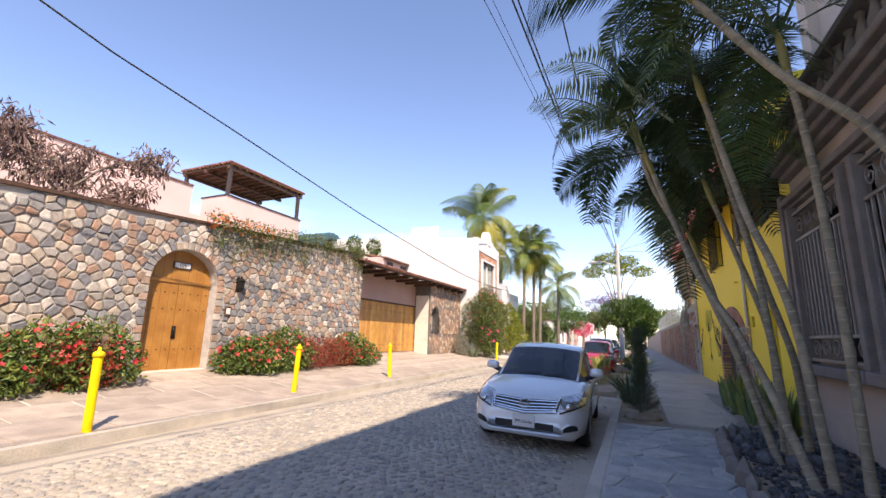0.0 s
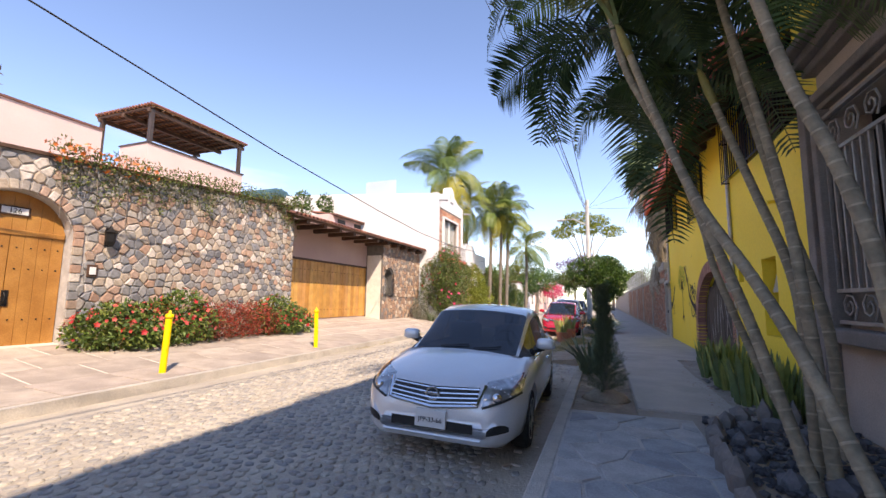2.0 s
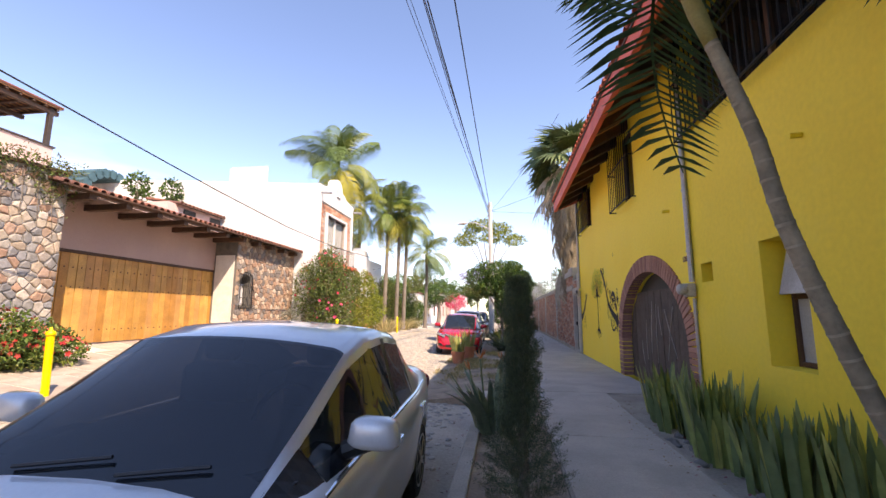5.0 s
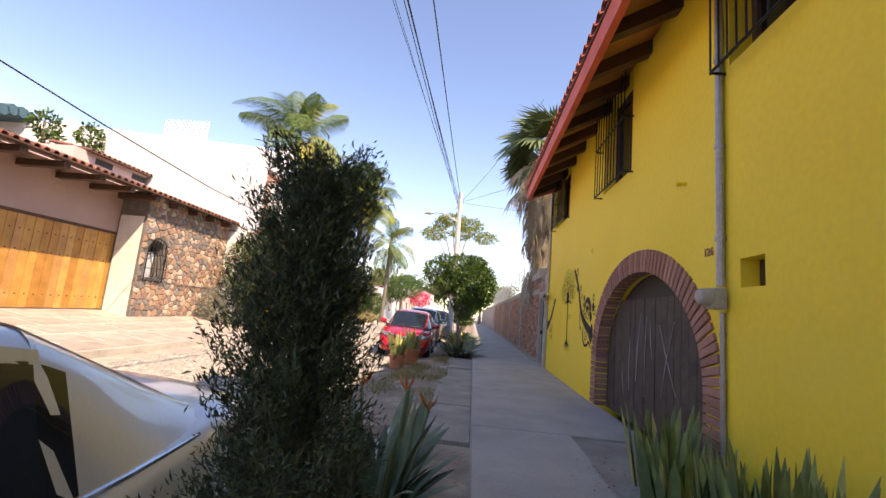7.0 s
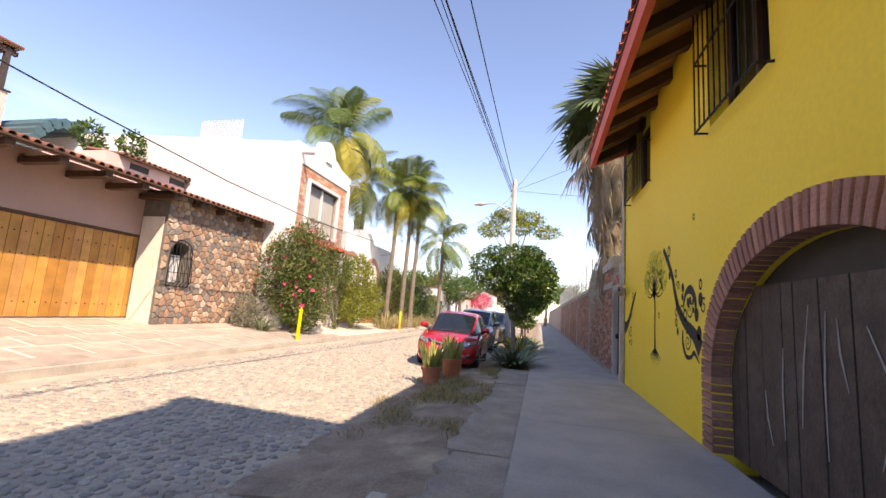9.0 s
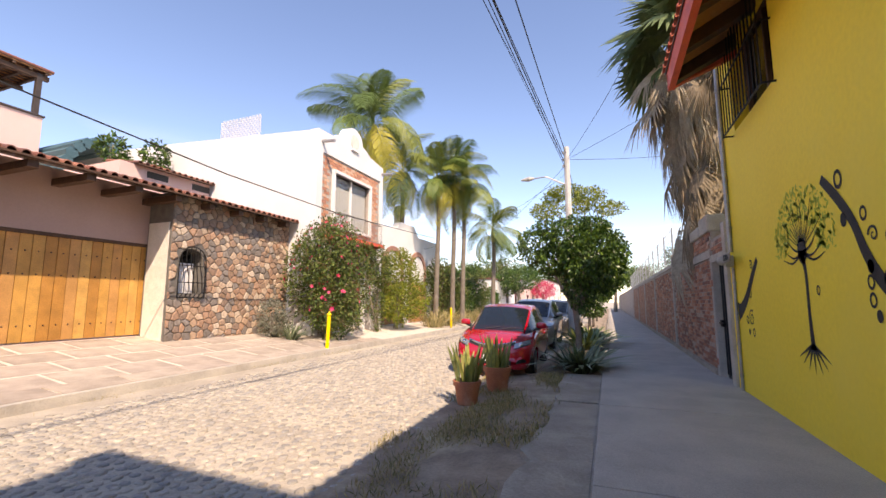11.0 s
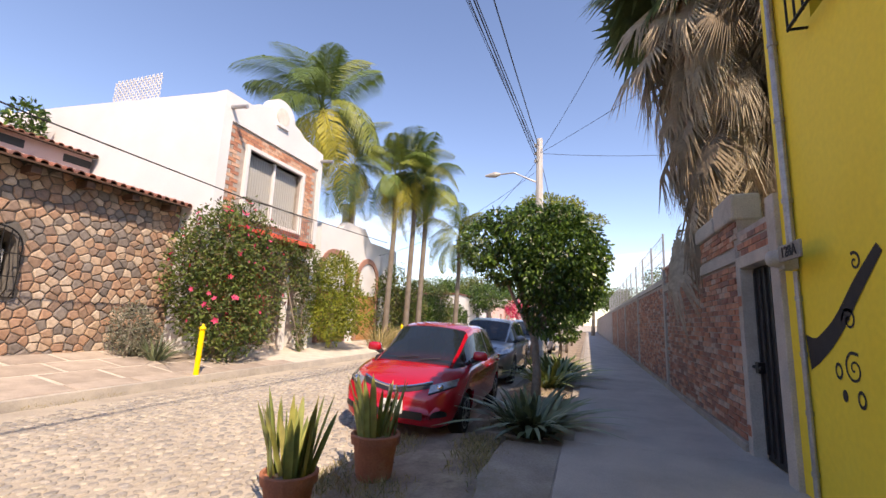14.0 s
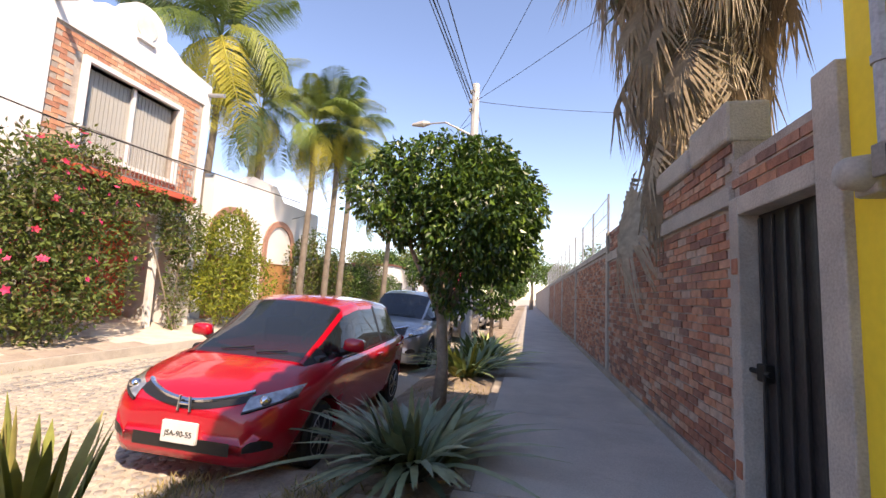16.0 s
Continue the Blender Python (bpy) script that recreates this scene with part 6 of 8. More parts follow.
def cloud(blobs, n, size, seed, aspect=.45, droop=0.0, up=0.0, shell=.55, zmin=None):
    """Leaves through lumpy ellipsoid blobs: (x, y, z, rx, ry, rz)."""
    rng = np.random.RandomState(seed)
    vol = np.array([b[3] * b[4] * b[5] for b in blobs]) ** .7
    cnt = (vol / vol.sum() * n).astype(int) + 1
    PP, NN = [], []
    for b, c in zip(blobs, cnt):
        u = rng.normal(size=(c, 3))
        u /= np.linalg.norm(u, axis=1)[:, None]
        bump_ = 1 + .13 * np.sin(u[:, :1] * 7 + b[0] * 3) * np.cos(u[:, 2:] * 6 + b[1]) + .08 * np.sin(u[:, 1:2] * 13)
        r = (shell + (1 - shell) * rng.uniform(0, 1, (c, 1)) ** .6) * bump_
        PP.append(np.array(b[:3]) + u * r * np.array(b[3:]))
        NN.append(u)
    P, N = np.concatenate(PP), np.concatenate(NN)
    if zmin is not None:
        k = P[:, 2] > zmin
        P, N = P[k], N[k]
    return leaf_arrays(P, N, size, rng, aspect, droop, up)


def blossoms(blobs, n, size, seed, material, name="blossoms", lo=-1.0):
    """Small five-petalled flowers on the outside of blobs."""
    rng = np.random.RandomState(seed)
    V, F = [], []
    for i in range(n):
        b = blobs[rng.randint(len(blobs))]
        u = rng.normal(size=3)
        u /= np.linalg.norm(u)
        if u[2] < lo:
            u[2] = -u[2]
        p = Vector(np.array(b[:3]) + u * np.array(b[3:]) * rng.uniform(.96, 1.08))
        nrm = Vector(u)
        a = nrm.orthogonal().normalized()
        c = nrm.cross(a)
        s = size * rng.uniform(.6, 1.3)
        k = len(V)
        V.append(p)
        for j in range(10):
            t = j * math.tau / 10
            rr = s * (1 if j % 2 else .55)
            V.append(p + (a * math.cos(t) + c * math.sin(t)) * rr + nrm * s * (.35 if j % 2 else .2))
        F += [(k, k + 1 + j, k + 1 + (j + 1) % 10) for j in range(10)]
    return from_arrays(name, V, F, material)


def bush(name, label, category, blobs, n, size, leafmat, seed, flowers=None, stems=4, base_z=0.0, group="", **kw):
    c = blobs[0]
    b = thing(name, label, category, pose(c[0], c[1], base_z), group)
    loc = [(x - c[0], y - c[1], z - base_z, rx, ry, rz) for x, y, z, rx, ry, rz in blobs]
    V, F = cloud(loc, n, size, seed, zmin=.02, **kw)
    tagged(part("crown", from_arrays("crown", V, F, leafmat), None, b), kind="stuff")
    rng = np.random.RandomState(seed)
    for i in range(stems):
        bl = loc[i % len(loc)]
        bm = B()
        tube(bm, [(rng.uniform(-.1, .1), rng.uniform(-.1, .1), 0), (bl[0] * .5 + rng.uniform(-.1, .1), bl[1] * .5, bl[2] * .6), (bl[0] + rng.uniform(-.3, .3) * bl[3], bl[1] + rng.uniform(-.3, .3) * bl[4], bl[2] + .3 * bl[5])], [.03, .022, .008], 6)
        part("stem", bm, M["bark"], b)
    if flowers:
        cnt, fs, fm = flowers
        tagged(part("blossoms", blossoms(loc, cnt, fs, seed + 1, fm, lo=-.3), None, b), kind="stuff")
    return b


def blades(name, n, length, width, seed, material, spread=1.0, lean=.25, radius=.2, arch_=.2, ry=None):
    """Upright or arching strap leaves with a keel, from a clump."""
    rng = np.random.RandomState(seed)
    V, F = [], []
    for i in range(n):
        a = rng.uniform(0, math.tau)
        rr = radius * math.sqrt(rng.uniform(0, 1))
        base = Vector((rr * math.cos(a), rr * math.sin(a) * (ry / radius if ry else 1), 0))
        dirn = Vector((math.cos(a), math.sin(a), 0)) if not ry else Vector((rng.uniform(-1, 1), rng.uniform(-1, 1), 0))
        L = length * rng.uniform(.55, 1.1)
        ln = lean * rng.uniform(.2, 1.6)
        tw = rng.uniform(0, math.pi)
        side = Vector((-math.sin(a + tw * .3), math.cos(a + tw * .3), 0))
        k = len(V)
        steps = 5
        for j in range(steps + 1):
            t = j / steps
            p = base + dirn * (ln * L * t + arch_ * L * t * t * ln * 3) + Vector((0, 0, L * (t - arch_ * ln * 2.2 * t * t)))
            w = width * (1 - t) ** .5 * (.65 + .7 * t) * .5 + .001
            keel = -dirn * w * .35
            V += [p - side * w, p + keel, p + side * w]
        for j in range(steps):
            q = k + 3 * j
            F += [(q, q + 1, q + 4, q + 3), (q + 1, q + 2, q + 5, q + 4)]
    return from_arrays(name, V, F, material, True)


# ---- street furniture of the sunny side ----
bm = B()
tube(bm, [(0, 0, 0), (0, 0, .98)], .055, 16)
me_post = mesh_of("post", bm, M["bollard"], False)
bm = B()
lathe(bm, [(.068, 0), (.07, .03), (.062, .06), (.03, .075), (.022, .09), (.02, .12), (.01, .13)], sides=16)
me_cap = mesh_of("cap", bm, M["bollard"], True)
for x, y, rx, ry in ((-6.56, 3.5, 1.5, 1), (-7.05, 7.75, -1, 2), (-7.15, 12.05, 1, -1), (-7.2, 23.75, 0, 2), (-7.25, 34.5, 0, 0)):
    bo = thing("bollard", "yellow painted steel bollard on the kerb", "bollard", pose(x, y, .13, rx, ry, 0), "yellow bollards")
    part("post", me_post, None, bo)
    part("cap", me_cap, None, bo, at=pose(0, 0, .97))

# flower beds along the stone wall
for i, y in enumerate((-1.2, .3, 1.8, 3.1, 4.1, 4.9, 8.3, 9.1, 9.8, 12.8, 13.6)):
    x = -9.35 + .1 * math.sin(i * 2.3)
    h_ = .52 + .1 * math.sin(i * 1.7)
    bush("flowering_shrub", "leafy crown-of-thorns shrub with coral red flowers by stone wall", "shrub", [(x, y, .42 + h_, .55, .62, h_), (x + .3, y + .35, .38 + h_ * .7, .4, .4, h_ * .7), (x - .1, y - .4, .4 + h_ * .8, .4, .42, h_ * .85)], 2300, .11, M["flowerleaf"], 200 + i, (95, .06, M["redflower"]), 5, pave_z(x) - .02, "wall flower bed")
for i, y in enumerate((4.5, 10.4, 11.2, 12.0)):
    bush("red_shrub", "dense red-leaved shrub by stone wall", "shrub", [(-9.3, y, .85, .5, .55, .5), (-9.1, y + .3, .75, .42, .4, .4)], 2600, .06, M["redshrub"], 230 + i, None, 4, pave_z(-9.3) - .02, "wall flower bed", up=.3)
# trailing vine on the wall top
vine = thing("wall_vine", "straggly vine with orange flowers spilling over wall", "vine", pose(WX, 7.2, wall_top(7.2)))
blo = []
rngv = np.random.RandomState(8)
for i in range(46):
    y = 7.3 + i * .155
    zt = wall_top(y) - wall_top(7.2)
    blo.append((.12 + rngv.uniform(0, .12), y - 7.2, zt + .1 + rngv.uniform(-.1, .12), .2, .24, .2))
    if rngv.uniform() < .75:
        dp = rngv.uniform(.25, .95)
        blo.append((.12, y - 7.2, zt - dp * .5, .1, .2, dp * .55))
V, F = cloud(blo, 5200, .07, 61, shell=.2)
tagged(part("leaves", from_arrays("leaves", V, F, M["bushleaf"]), None, vine), kind="stuff")
tagged(part("blossoms", blossoms([b for b in blo if b[2] > -.1 and b[1] < 1.9], 120, .05, 62, M["orangeflower"]), None, vine), kind="stuff")
for i in range(22):
    y = .2 + i * .31
    bm = B()
    L = rngv.uniform(.4, 1.3)
    tube(bm, [(.06, y, .1 + .06 * y), (.1, y + .05, -L * .5), (.04, y + rngv.uniform(-.1, .2), -L)], .008, 4)
    part("stem", bm, M["bark"], vine)


# bare tree with dry pods behind the wall
def limb_tree(name, label, base, trunk, spread, levels, seed, material, r0=.11):
    rng = np.random.RandomState(seed)
    tr = thing(name, label, "tree", pose(*base))
    bm = B()
    tips = []

    def grow(p, d_, L, r, k):
        q = p + d_ * L * .5 + Vector(rng.normal(size=3) * .05 * L)
        e = p + d_ * L
        tube(bm, [p, q, e], [r, r * .85, r * .65], 6 if k else 8)
        tips.append(e)
        tips.append(q)
        if k < levels:
            for _ in range(3 if k else 4):
                nd = (d_ * .7 + Vector(rng.normal(size=3)) * spread + Vector((0, 0, .12))).normalized()
                grow(e, nd, (L * rng.uniform(.6, .85)) if k else L * rng.uniform(.3, .42), r * .6, k + 1)

    grow(Vector((0, 0, 0)), Vector(trunk[0]).normalized(), trunk[1], r0, 0)
    part("trunk", bm, material, tr)
    return tr, tips


tr, tips = limb_tree("bare_tree", "leafless tree hung with dry brown pods", (-12.4, 4.3, .3), ((.02, .03, 1), 3.3), .95, 4, 5, M["bark"])
rng = np.random.RandomState(12)
sel = [t for t in tips if t.z > 3.4]
P = np.array([np.array(sel[rng.randint(len(sel))]) + rng.normal(size=3) * .13 for _ in range(5200)])
V, F = leaf_arrays(P, np.tile([0, 0, -1.0], (len(P), 1)), .19, rng, .22, .5)
tagged(part("pods", from_arrays("pods", V, F, M["drytree"]), None, tr), kind="stuff")

# bushes by the white house
bush("bougainvillea", "tall leafy hibiscus bush with pink-red flowers", "bush", [(-8.45, 25.4, 2.0, 1.0, 1.1, 1.55), (-8.3, 24.9, 3.0, .9, .9, 1.3), (-8.6, 26.0, 3.5, .8, .9, 1.15), (-8.0, 25.3, 1.3, .8, 1.0, 1.0), (-9.1, 25.0, 2.4, .7, .7, 1.4), (-8.3, 26.6, 2.2, .7, .8, 1.6)], 15000, .12, M["bushleaf"], 301, (130, .075, M["pinkflower"]), 8, .25)
bush("grey_shrub", "grey-green woody shrub against brown stone wall", "shrub", [(-9.35, 23.75, 1.0, .42, .45, .65), (-9.3, 24.1, .75, .4, .4, .5)], 2600, .075, M["greyleaf"], 302, None, 7, .38)
sp_ = thing("strap_clump", "small clump of arching strap leaves", "plant", pose(-8.75, 24.0, .3))
tagged(part("leaves", blades("leaves", 90, .75, .04, 303, M["agave"], lean=.5, radius=.15, arch_=.4), None, sp_), kind="stuff")
bush("lime_bush", "rounded lime-yellow leafy bush", "bush", [(-8.6, 30.8, 2.2, 1.1, 1.1, 1.6), (-8.3, 30.4, 1.4, 1.0, 1.0, .9), (-8.7, 31.2, 3.1, .8, .8, .9), (-8.0, 31.3, 1.7, .8, .8, 1.0)], 9000, .12, M["limeleaf"], 304, None, 5, .28)
bush("climber", "green climber over carport corner", "vine", [(-8.5, 28.9, 3.0, .5, .6, .9), (-8.5, 28.9, 1.5, .25, .3, 1.3), (-8.6, 27.6, 3.6, .5, .9, .35)], 3600, .11, M["bushleaf"], 305, None, 3, .28)
for i, (x, y, h_) in enumerate(((-9.0, 38.5, 3.2), (-8.8, 41, 2.8), (-8.9, 43.6, 3.4), (-8.6, 46, 2.4), (-9.0, 36.6, 3.8))):
    bush("dense_hedge", "dense dark green hedge among palms", "hedge", [(x, y, h_ * .5, .9, 1.3, h_ * .55), (x + .3, y + .5, h_ * .7, .8, .9, h_ * .4)], 3800, .15, M["leaf"] if i % 2 else M["bushleaf"], 310 + i, None, 3, .2, "far hedge")
for i, (x, y) in enumerate(((-7.8, 35.2), (-7.6, 38), (-7.7, 41), (-7.9, 33.6))):
    g_ = thing("dry_clump", "dry spiky plants at the foot of palms", "plant", pose(x, y, .2))
    tagged(part("leaves", blades("leaves", 160, 1.1, .035, 330 + i, M["drygrass"], lean=.45, radius=.5, arch_=.3), None, g_), kind="stuff")
# roof garden saplings
for i, (x, y, z) in enumerate(((-17.0, 23.2, 6.1), (-16.2, 24.3, 6.1))):
    bush("roof_sapling", "small leafy sapling on roof terrace", "plant", [(x, y, z + 1.3, .45, .5, .55), (x + .2, y + .2, z + .7, .3, .3, .4)], 500, .2, M["leaf"], 340 + i, None, 4, z)

# ---- verge plants ----
cyp = thing("cypress_shrub", "slim dark juniper column in soil strip", "shrub", pose(.05, 9.2, .09))
bm = B()
tube(bm, [(0, 0, 0), (.01, 0, .3), (0, .02, 1.5)], [.05, .035, .012], 8)
part("trunk", bm, M["bark"], cyp)
rng = np.random.RandomState(41)
PP, NN = [], []
for k in range(420):
    z0 = .08 + 1.48 * (k / 420) ** .95
    az, el = k * 2.4 + rng.uniform(-.4, .4), rng.uniform(.75, 1.2) * min(1, .2 + z0 / .75)
    L = (.29 * max(0, 1 - z0 / 1.74) ** .7 + .07) * rng.uniform(.7, 1.2)
    t = rng.uniform(.02, 1, 260) ** .6
    d_ = np.array([math.cos(az) * math.cos(el), math.sin(az) * math.cos(el), math.sin(el)])
    q = np.outer(t * L, d_) + np.array([0, 0, z0]) + rng.normal(0, .012, (260, 3))
    PP.append(q)
    NN.append(np.tile([math.cos(az), math.sin(az), .3], (260, 1)))
P, N = np.concatenate(PP), np.concatenate(NN)
V, F = leaf_arrays(P, N, .015, rng, .2, 0, .8)
tagged(part("crown", from_arrays("crown", V, F, M["cypress"]), None, cyp), kind="stuff")
bm = B()
lathe(bm, [(.34, 0), (.28, .06), (.15, .12), (.02, .14)], (.05, 9.2, .085), 14)
structure("soil_mound", bm, M["soil"], "low mound of soil at juniper's foot", True)
bop = thing("bird_of_paradise", "bird of paradise plant with orange flowers", "plant", pose(-.2, 11.45, .09))
tagged(part("leaves", blades("leaves", 46, .82, .11, 401, M["agave"], lean=.35, radius=.2, arch_=.25), None, bop), kind="stuff")
for i, (x, y, h_) in enumerate(((-.15, -.1, .85), (.12, .15, .8), (-.3, .2, .68), (.3, 0, .72))):
    bm = B()
    tube(bm, [(x * .4, y * .4, 0), (x * .8, y * .8, h_ * .6), (x, y, h_)], .012, 6)
    st = part("flower_stalk", bm, M["agave"], bop)
    bm = B()
    for k in range(4):
        a = k * .9 + i
        tube(bm, [(x, y, h_), (x + .05 * math.cos(a), y + .05 * math.sin(a), h_ + .06), (x + .07 * math.cos(a), y + .06 * math.sin(a), h_ + .11)], [.007, .01, .002], 5)
    part("petals", bm, M["orangeflower"], st, "orange pointed petals")
for i in range(11):
    y = 8.75 + i * .37
    sn = thing("snake_plant", "upright snake plant clump along yellow wall", "plant", pose(2.02 + .08 * math.sin(i * 2.1), y, .1), "snake plant row")
    tagged(part("leaves", blades("leaves", 46, .66 + .1 * math.sin(i * 1.3), .085, 420 + i, M["sanse"], lean=.13, radius=.25, arch_=.08), None, sn), kind="stuff")
bm = B()
box(bm, 1.6, 8.4, 0, 2.52, 13.0, .12)
structure("bed_yellow_wall", bm, M["soil"], "bare soil bed along yellow wall")
bm = B()
box(bm, 1.58, 8.4, .0, 1.64, 12.9, .155, .01)
structure("bed_edge", bm, M["oldpath"])
for i, (x, y, s, dens) in enumerate(((.0, 22.6, .7, 170), (-.15, 27.0, .8, 90), (.05, 28.3, .85, 100), (-.2, 29.6, .7, 80), (-.1, 31.0, .7, 70))):
    ag = thing("strap_plant", "broad clump of arching strap leaves in verge", "plant", pose(x, y, .05), "verge strap plants")
    tagged(part("leaves", blades("leaves", dens, s, .11, 440 + i, M["agave"] if i == 0 else M["sanse"], lean=.62, radius=.28, arch_=.33), None, ag), kind="stuff")


def pot_plant(x, y, r, h_, seed, rz):
    p_ = thing("potted_snake_plant", "terracotta pot of yellow-green snake plants on verge", "potted plant", pose(x, y, verge_z(x) + .004, 0, 0, rz), "pair of pots")
    bm = B()
    lathe(bm, [(r * .72, 0), (r * .78, .02), (r * .97, h_ * .78), (r * 1.08, h_ * .79), (r * 1.12, h_ * .98), (r * 1.08, h_), (r * .98, h_), (r * .94, h_ * .9), (.01, h_ * .88)], sides=28)
    part("pot", bm, M["terracotta"], p_)
    bm = B()
    lathe(bm, [(r * .93, h_ * .86), (r * .5, h_ * .9), (.01, h_ * .91)], sides=20)
    part("earth", bm, M["soil"], p_)
    # pot leaves take the leaf copy that has the sun painted in
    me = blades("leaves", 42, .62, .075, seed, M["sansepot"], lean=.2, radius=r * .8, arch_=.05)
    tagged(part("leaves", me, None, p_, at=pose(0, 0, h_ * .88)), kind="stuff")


pot_plant(-1.5, 19.55, .2, .36, 460, 0)
pot_plant(-1.27, 20.55, .22, .42, 461, 40)


# ficus in the verge, clipped round
def ficus(x, y, blobs, n, seed, trunk_top, size=.11, r=.09):
    t = thing("ficus_tree", "clipped ficus tree with dense drooping dark leaves", "tree", pose(x, y, .05), "street ficus")
    bm = B()
    tube(bm, [(0, 0, 0), (.03, .02, trunk_top * .45), (-.03, .05, trunk_top), (-.02, .05, trunk_top + .5)], [r * 1.35, r, r * .9, r * .6], 12)
    part("trunk", bm, M["bark"], t, smooth=True)
    for i, b in enumerate(blobs):
        bm = B()
        tube(bm, [(-.02, .04, trunk_top * .9), (b[0] * .5, b[1] * .5, (trunk_top + b[2]) / 2), (b[0], b[1], b[2] + .3 * b[5])], [r * .6, r * .4, r * .12], 7)
        part("limb", bm, M["bark"], t)
    V, F = cloud(blobs, n, size, seed, aspect=.5, droop=.9, shell=.6)
    tagged(part("crown", from_arrays("crown", V, F, M["leaf"]), None, t), kind="stuff")


ficus(-.17, 24.5, [(0.36, 0.0, 2.56, 0.84, 0.76, 0.9), (0.76, 0.08, 2.72, 0.56, 0.64, 0.67), (-0.08, -0.08, 3.12, 0.56, 0.6, 0.58), (-1.0, 0.08, 2.96, 0.5, 0.52, 0.49), (-0.68, 0.0, 3.4, 0.28, 0.28, 0.27), (0.12, -0.04, 1.96, 0.4, 0.4, 0.76), (0.8, 0.16, 2.28, 0.44, 0.48, 0.63), (-0.48, 0.0, 2.56, 0.48, 0.52, 0.45), (0.48, 0.0, 3.4, 0.4, 0.4, 0.27)], 17000, 501, 1.3, .095, .075)
for i, y in enumerate((34.0, 39.5, 47, 55)):
    ficus(-.3, y, [(0, 0, 1.9, 1.0, 1.0, .6), (.1, .1, 1.1, .65, .65, .3)] if i == 0 else [(0, 0, 2.6, 1.1, 1.2, .9), (.4, .3, 2.2, .8, .8, .7)], 2600, 510 + i, 1.5, .14, .06)

# stone-edged lava bed at the palms' feet
bm = B()
prism(bm, [(.95, 6.9), (1.15, 7.9), (1.6, 8.35), (2.45, 8.35), (2.45, 2.5), (1.15, 2.5), (.92, 4.5)], "z", 0, .17)
bed = structure("bed_lava", bm, M["soil"], "dark lava gravel bed with rock edging")
rng = np.random.RandomState(71)
V, F = [], []


def rock_arrays(c, s, rng):
    bm = B()
    bmesh.ops.create_icosphere(bm, subdivisions=1, radius=1)
    out = [Vector((v.co.x * s[0], v.co.y * s[1], v.co.z * s[2])) * rng.uniform(.75, 1.2) + Vector(c) for v in bm.verts]
    fc = [tuple(v.index for v in f.verts) for f in bm.faces]
    bm.free()
    return out, fc


for i in range(1500):
    s = rng.uniform(.018, .045)
    c = (rng.uniform(1.05, 2.42), rng.uniform(3.2, 8.2), .17 + rng.uniform(0, .03))
    o, fc = rock_arrays(c, (s, s, s * .7), rng)
    F += [tuple(len(V) + k for k in f) for f in fc]
    V += o
tagged(part("gravel", from_arrays("gravel", V, F, M["lava"]), None, bed), kind="stuff")
for i in range(22):
    c = (rng.uniform(1.2, 2.3), rng.uniform(6.2, 8.1), .2)
    o, fc = rock_arrays((0, 0, 0), [rng.uniform(.06, .13)] * 3, rng)
    ob = part("lava_rock", from_arrays("lava_rock", o, fc, M["lava"]), None, bed)
    ob.location = c
edge_pts = [(.93, 4.2), (.9, 4.6), (.9, 5.0), (.92, 5.4), (.9, 5.8), (.93, 6.2), (.95, 6.6), (.97, 6.95), (1.03, 7.3), (1.1, 7.65), (1.25, 7.95), (1.45, 8.2), (1.7, 8.33), (2.0, 8.4)]
for i, (x, y) in enumerate(edge_pts):
    o, fc = rock_arrays((0, 0, 0), (rng.uniform(.07, .12), rng.uniform(.14, .2), rng.uniform(.13, .24)), rng)
    ob = part("edging_rock", from_arrays("edging_rock", o, fc, M["greyrock"]), None, bed)
    ob.location = (x, y, .2)
for i in range(16):
    o, fc = rock_arrays((0, 0, 0), (rng.uniform(.04, .1), rng.uniform(.04, .1), rng.uniform(.03, .06)), rng)
    rk = new("rock", from_arrays("rock", o, fc, M["greyrock"]))
    rk.location = (rng.uniform(1.66, 1.9), rng.uniform(8.5, 11.5), .13)
    tagged(rk, "small grey stone lying on the soil bed", "rock", "loose bed stones")

# grass tufts and litter
def tufts(name, n, region, z, h_, seed, material, dens=None):
    rng = np.random.RandomState(seed)
    P = np.stack([rng.uniform(region[0], region[1], n), rng.uniform(region[2], region[3], n), np.zeros(n)], 1)
    P[:, 2] = [z(p[0]) if callable(z) else z for p in P]
    if dens:
        k = np.array([dens(p) for p in P]) > rng.uniform(0, 1, n)
        P = P[k]
    V, F = leaf_arrays(P, np.tile([0, 0, 1.0], (len(P), 1)), h_, rng, .1, 0, .6)
    return tagged(part(name, from_arrays(name, V, F, material), None), "dry straw-coloured grass tufts", "grass", kind="stuff")


patchy = lambda p: max(0, noise.noise(Vector((p[0] * 1.4, p[1] * .8, 3))) * 2.2 + .25)
tufts("verge_grass", 22000, (-1.9, -.1, 15.5, 22.2), verge_z, .09, 81, M["drygrass"], patchy)
tufts("verge_grass", 2600, (-.7, .5, 22.3, 32), .07, .09, 82, M["drygrass"], patchy)
tufts("kerb_grass", 5000, (-7.1, -6.3, 13, 27), .02, .06, 83, M["drygrass"], lambda p: patchy(p) * (1 if p[0] > kerb_x(p[1]) - .03 else 0) * max(0, 1 - 2.2 * (p[0] - kerb_x(p[1]))))
rng = np.random.RandomState(84)
P = np.stack([np.concatenate([rng.uniform(-.95, .4, 260), rng.uniform(1.3, 1.9, 160)]), rng.uniform(8.2, 13.2, 420), np.concatenate([np.full(260, .1), np.full(160, .16)])], 1)
P[:260, 2] = np.where(P[:260, 0] < -.5, -.12, .1)
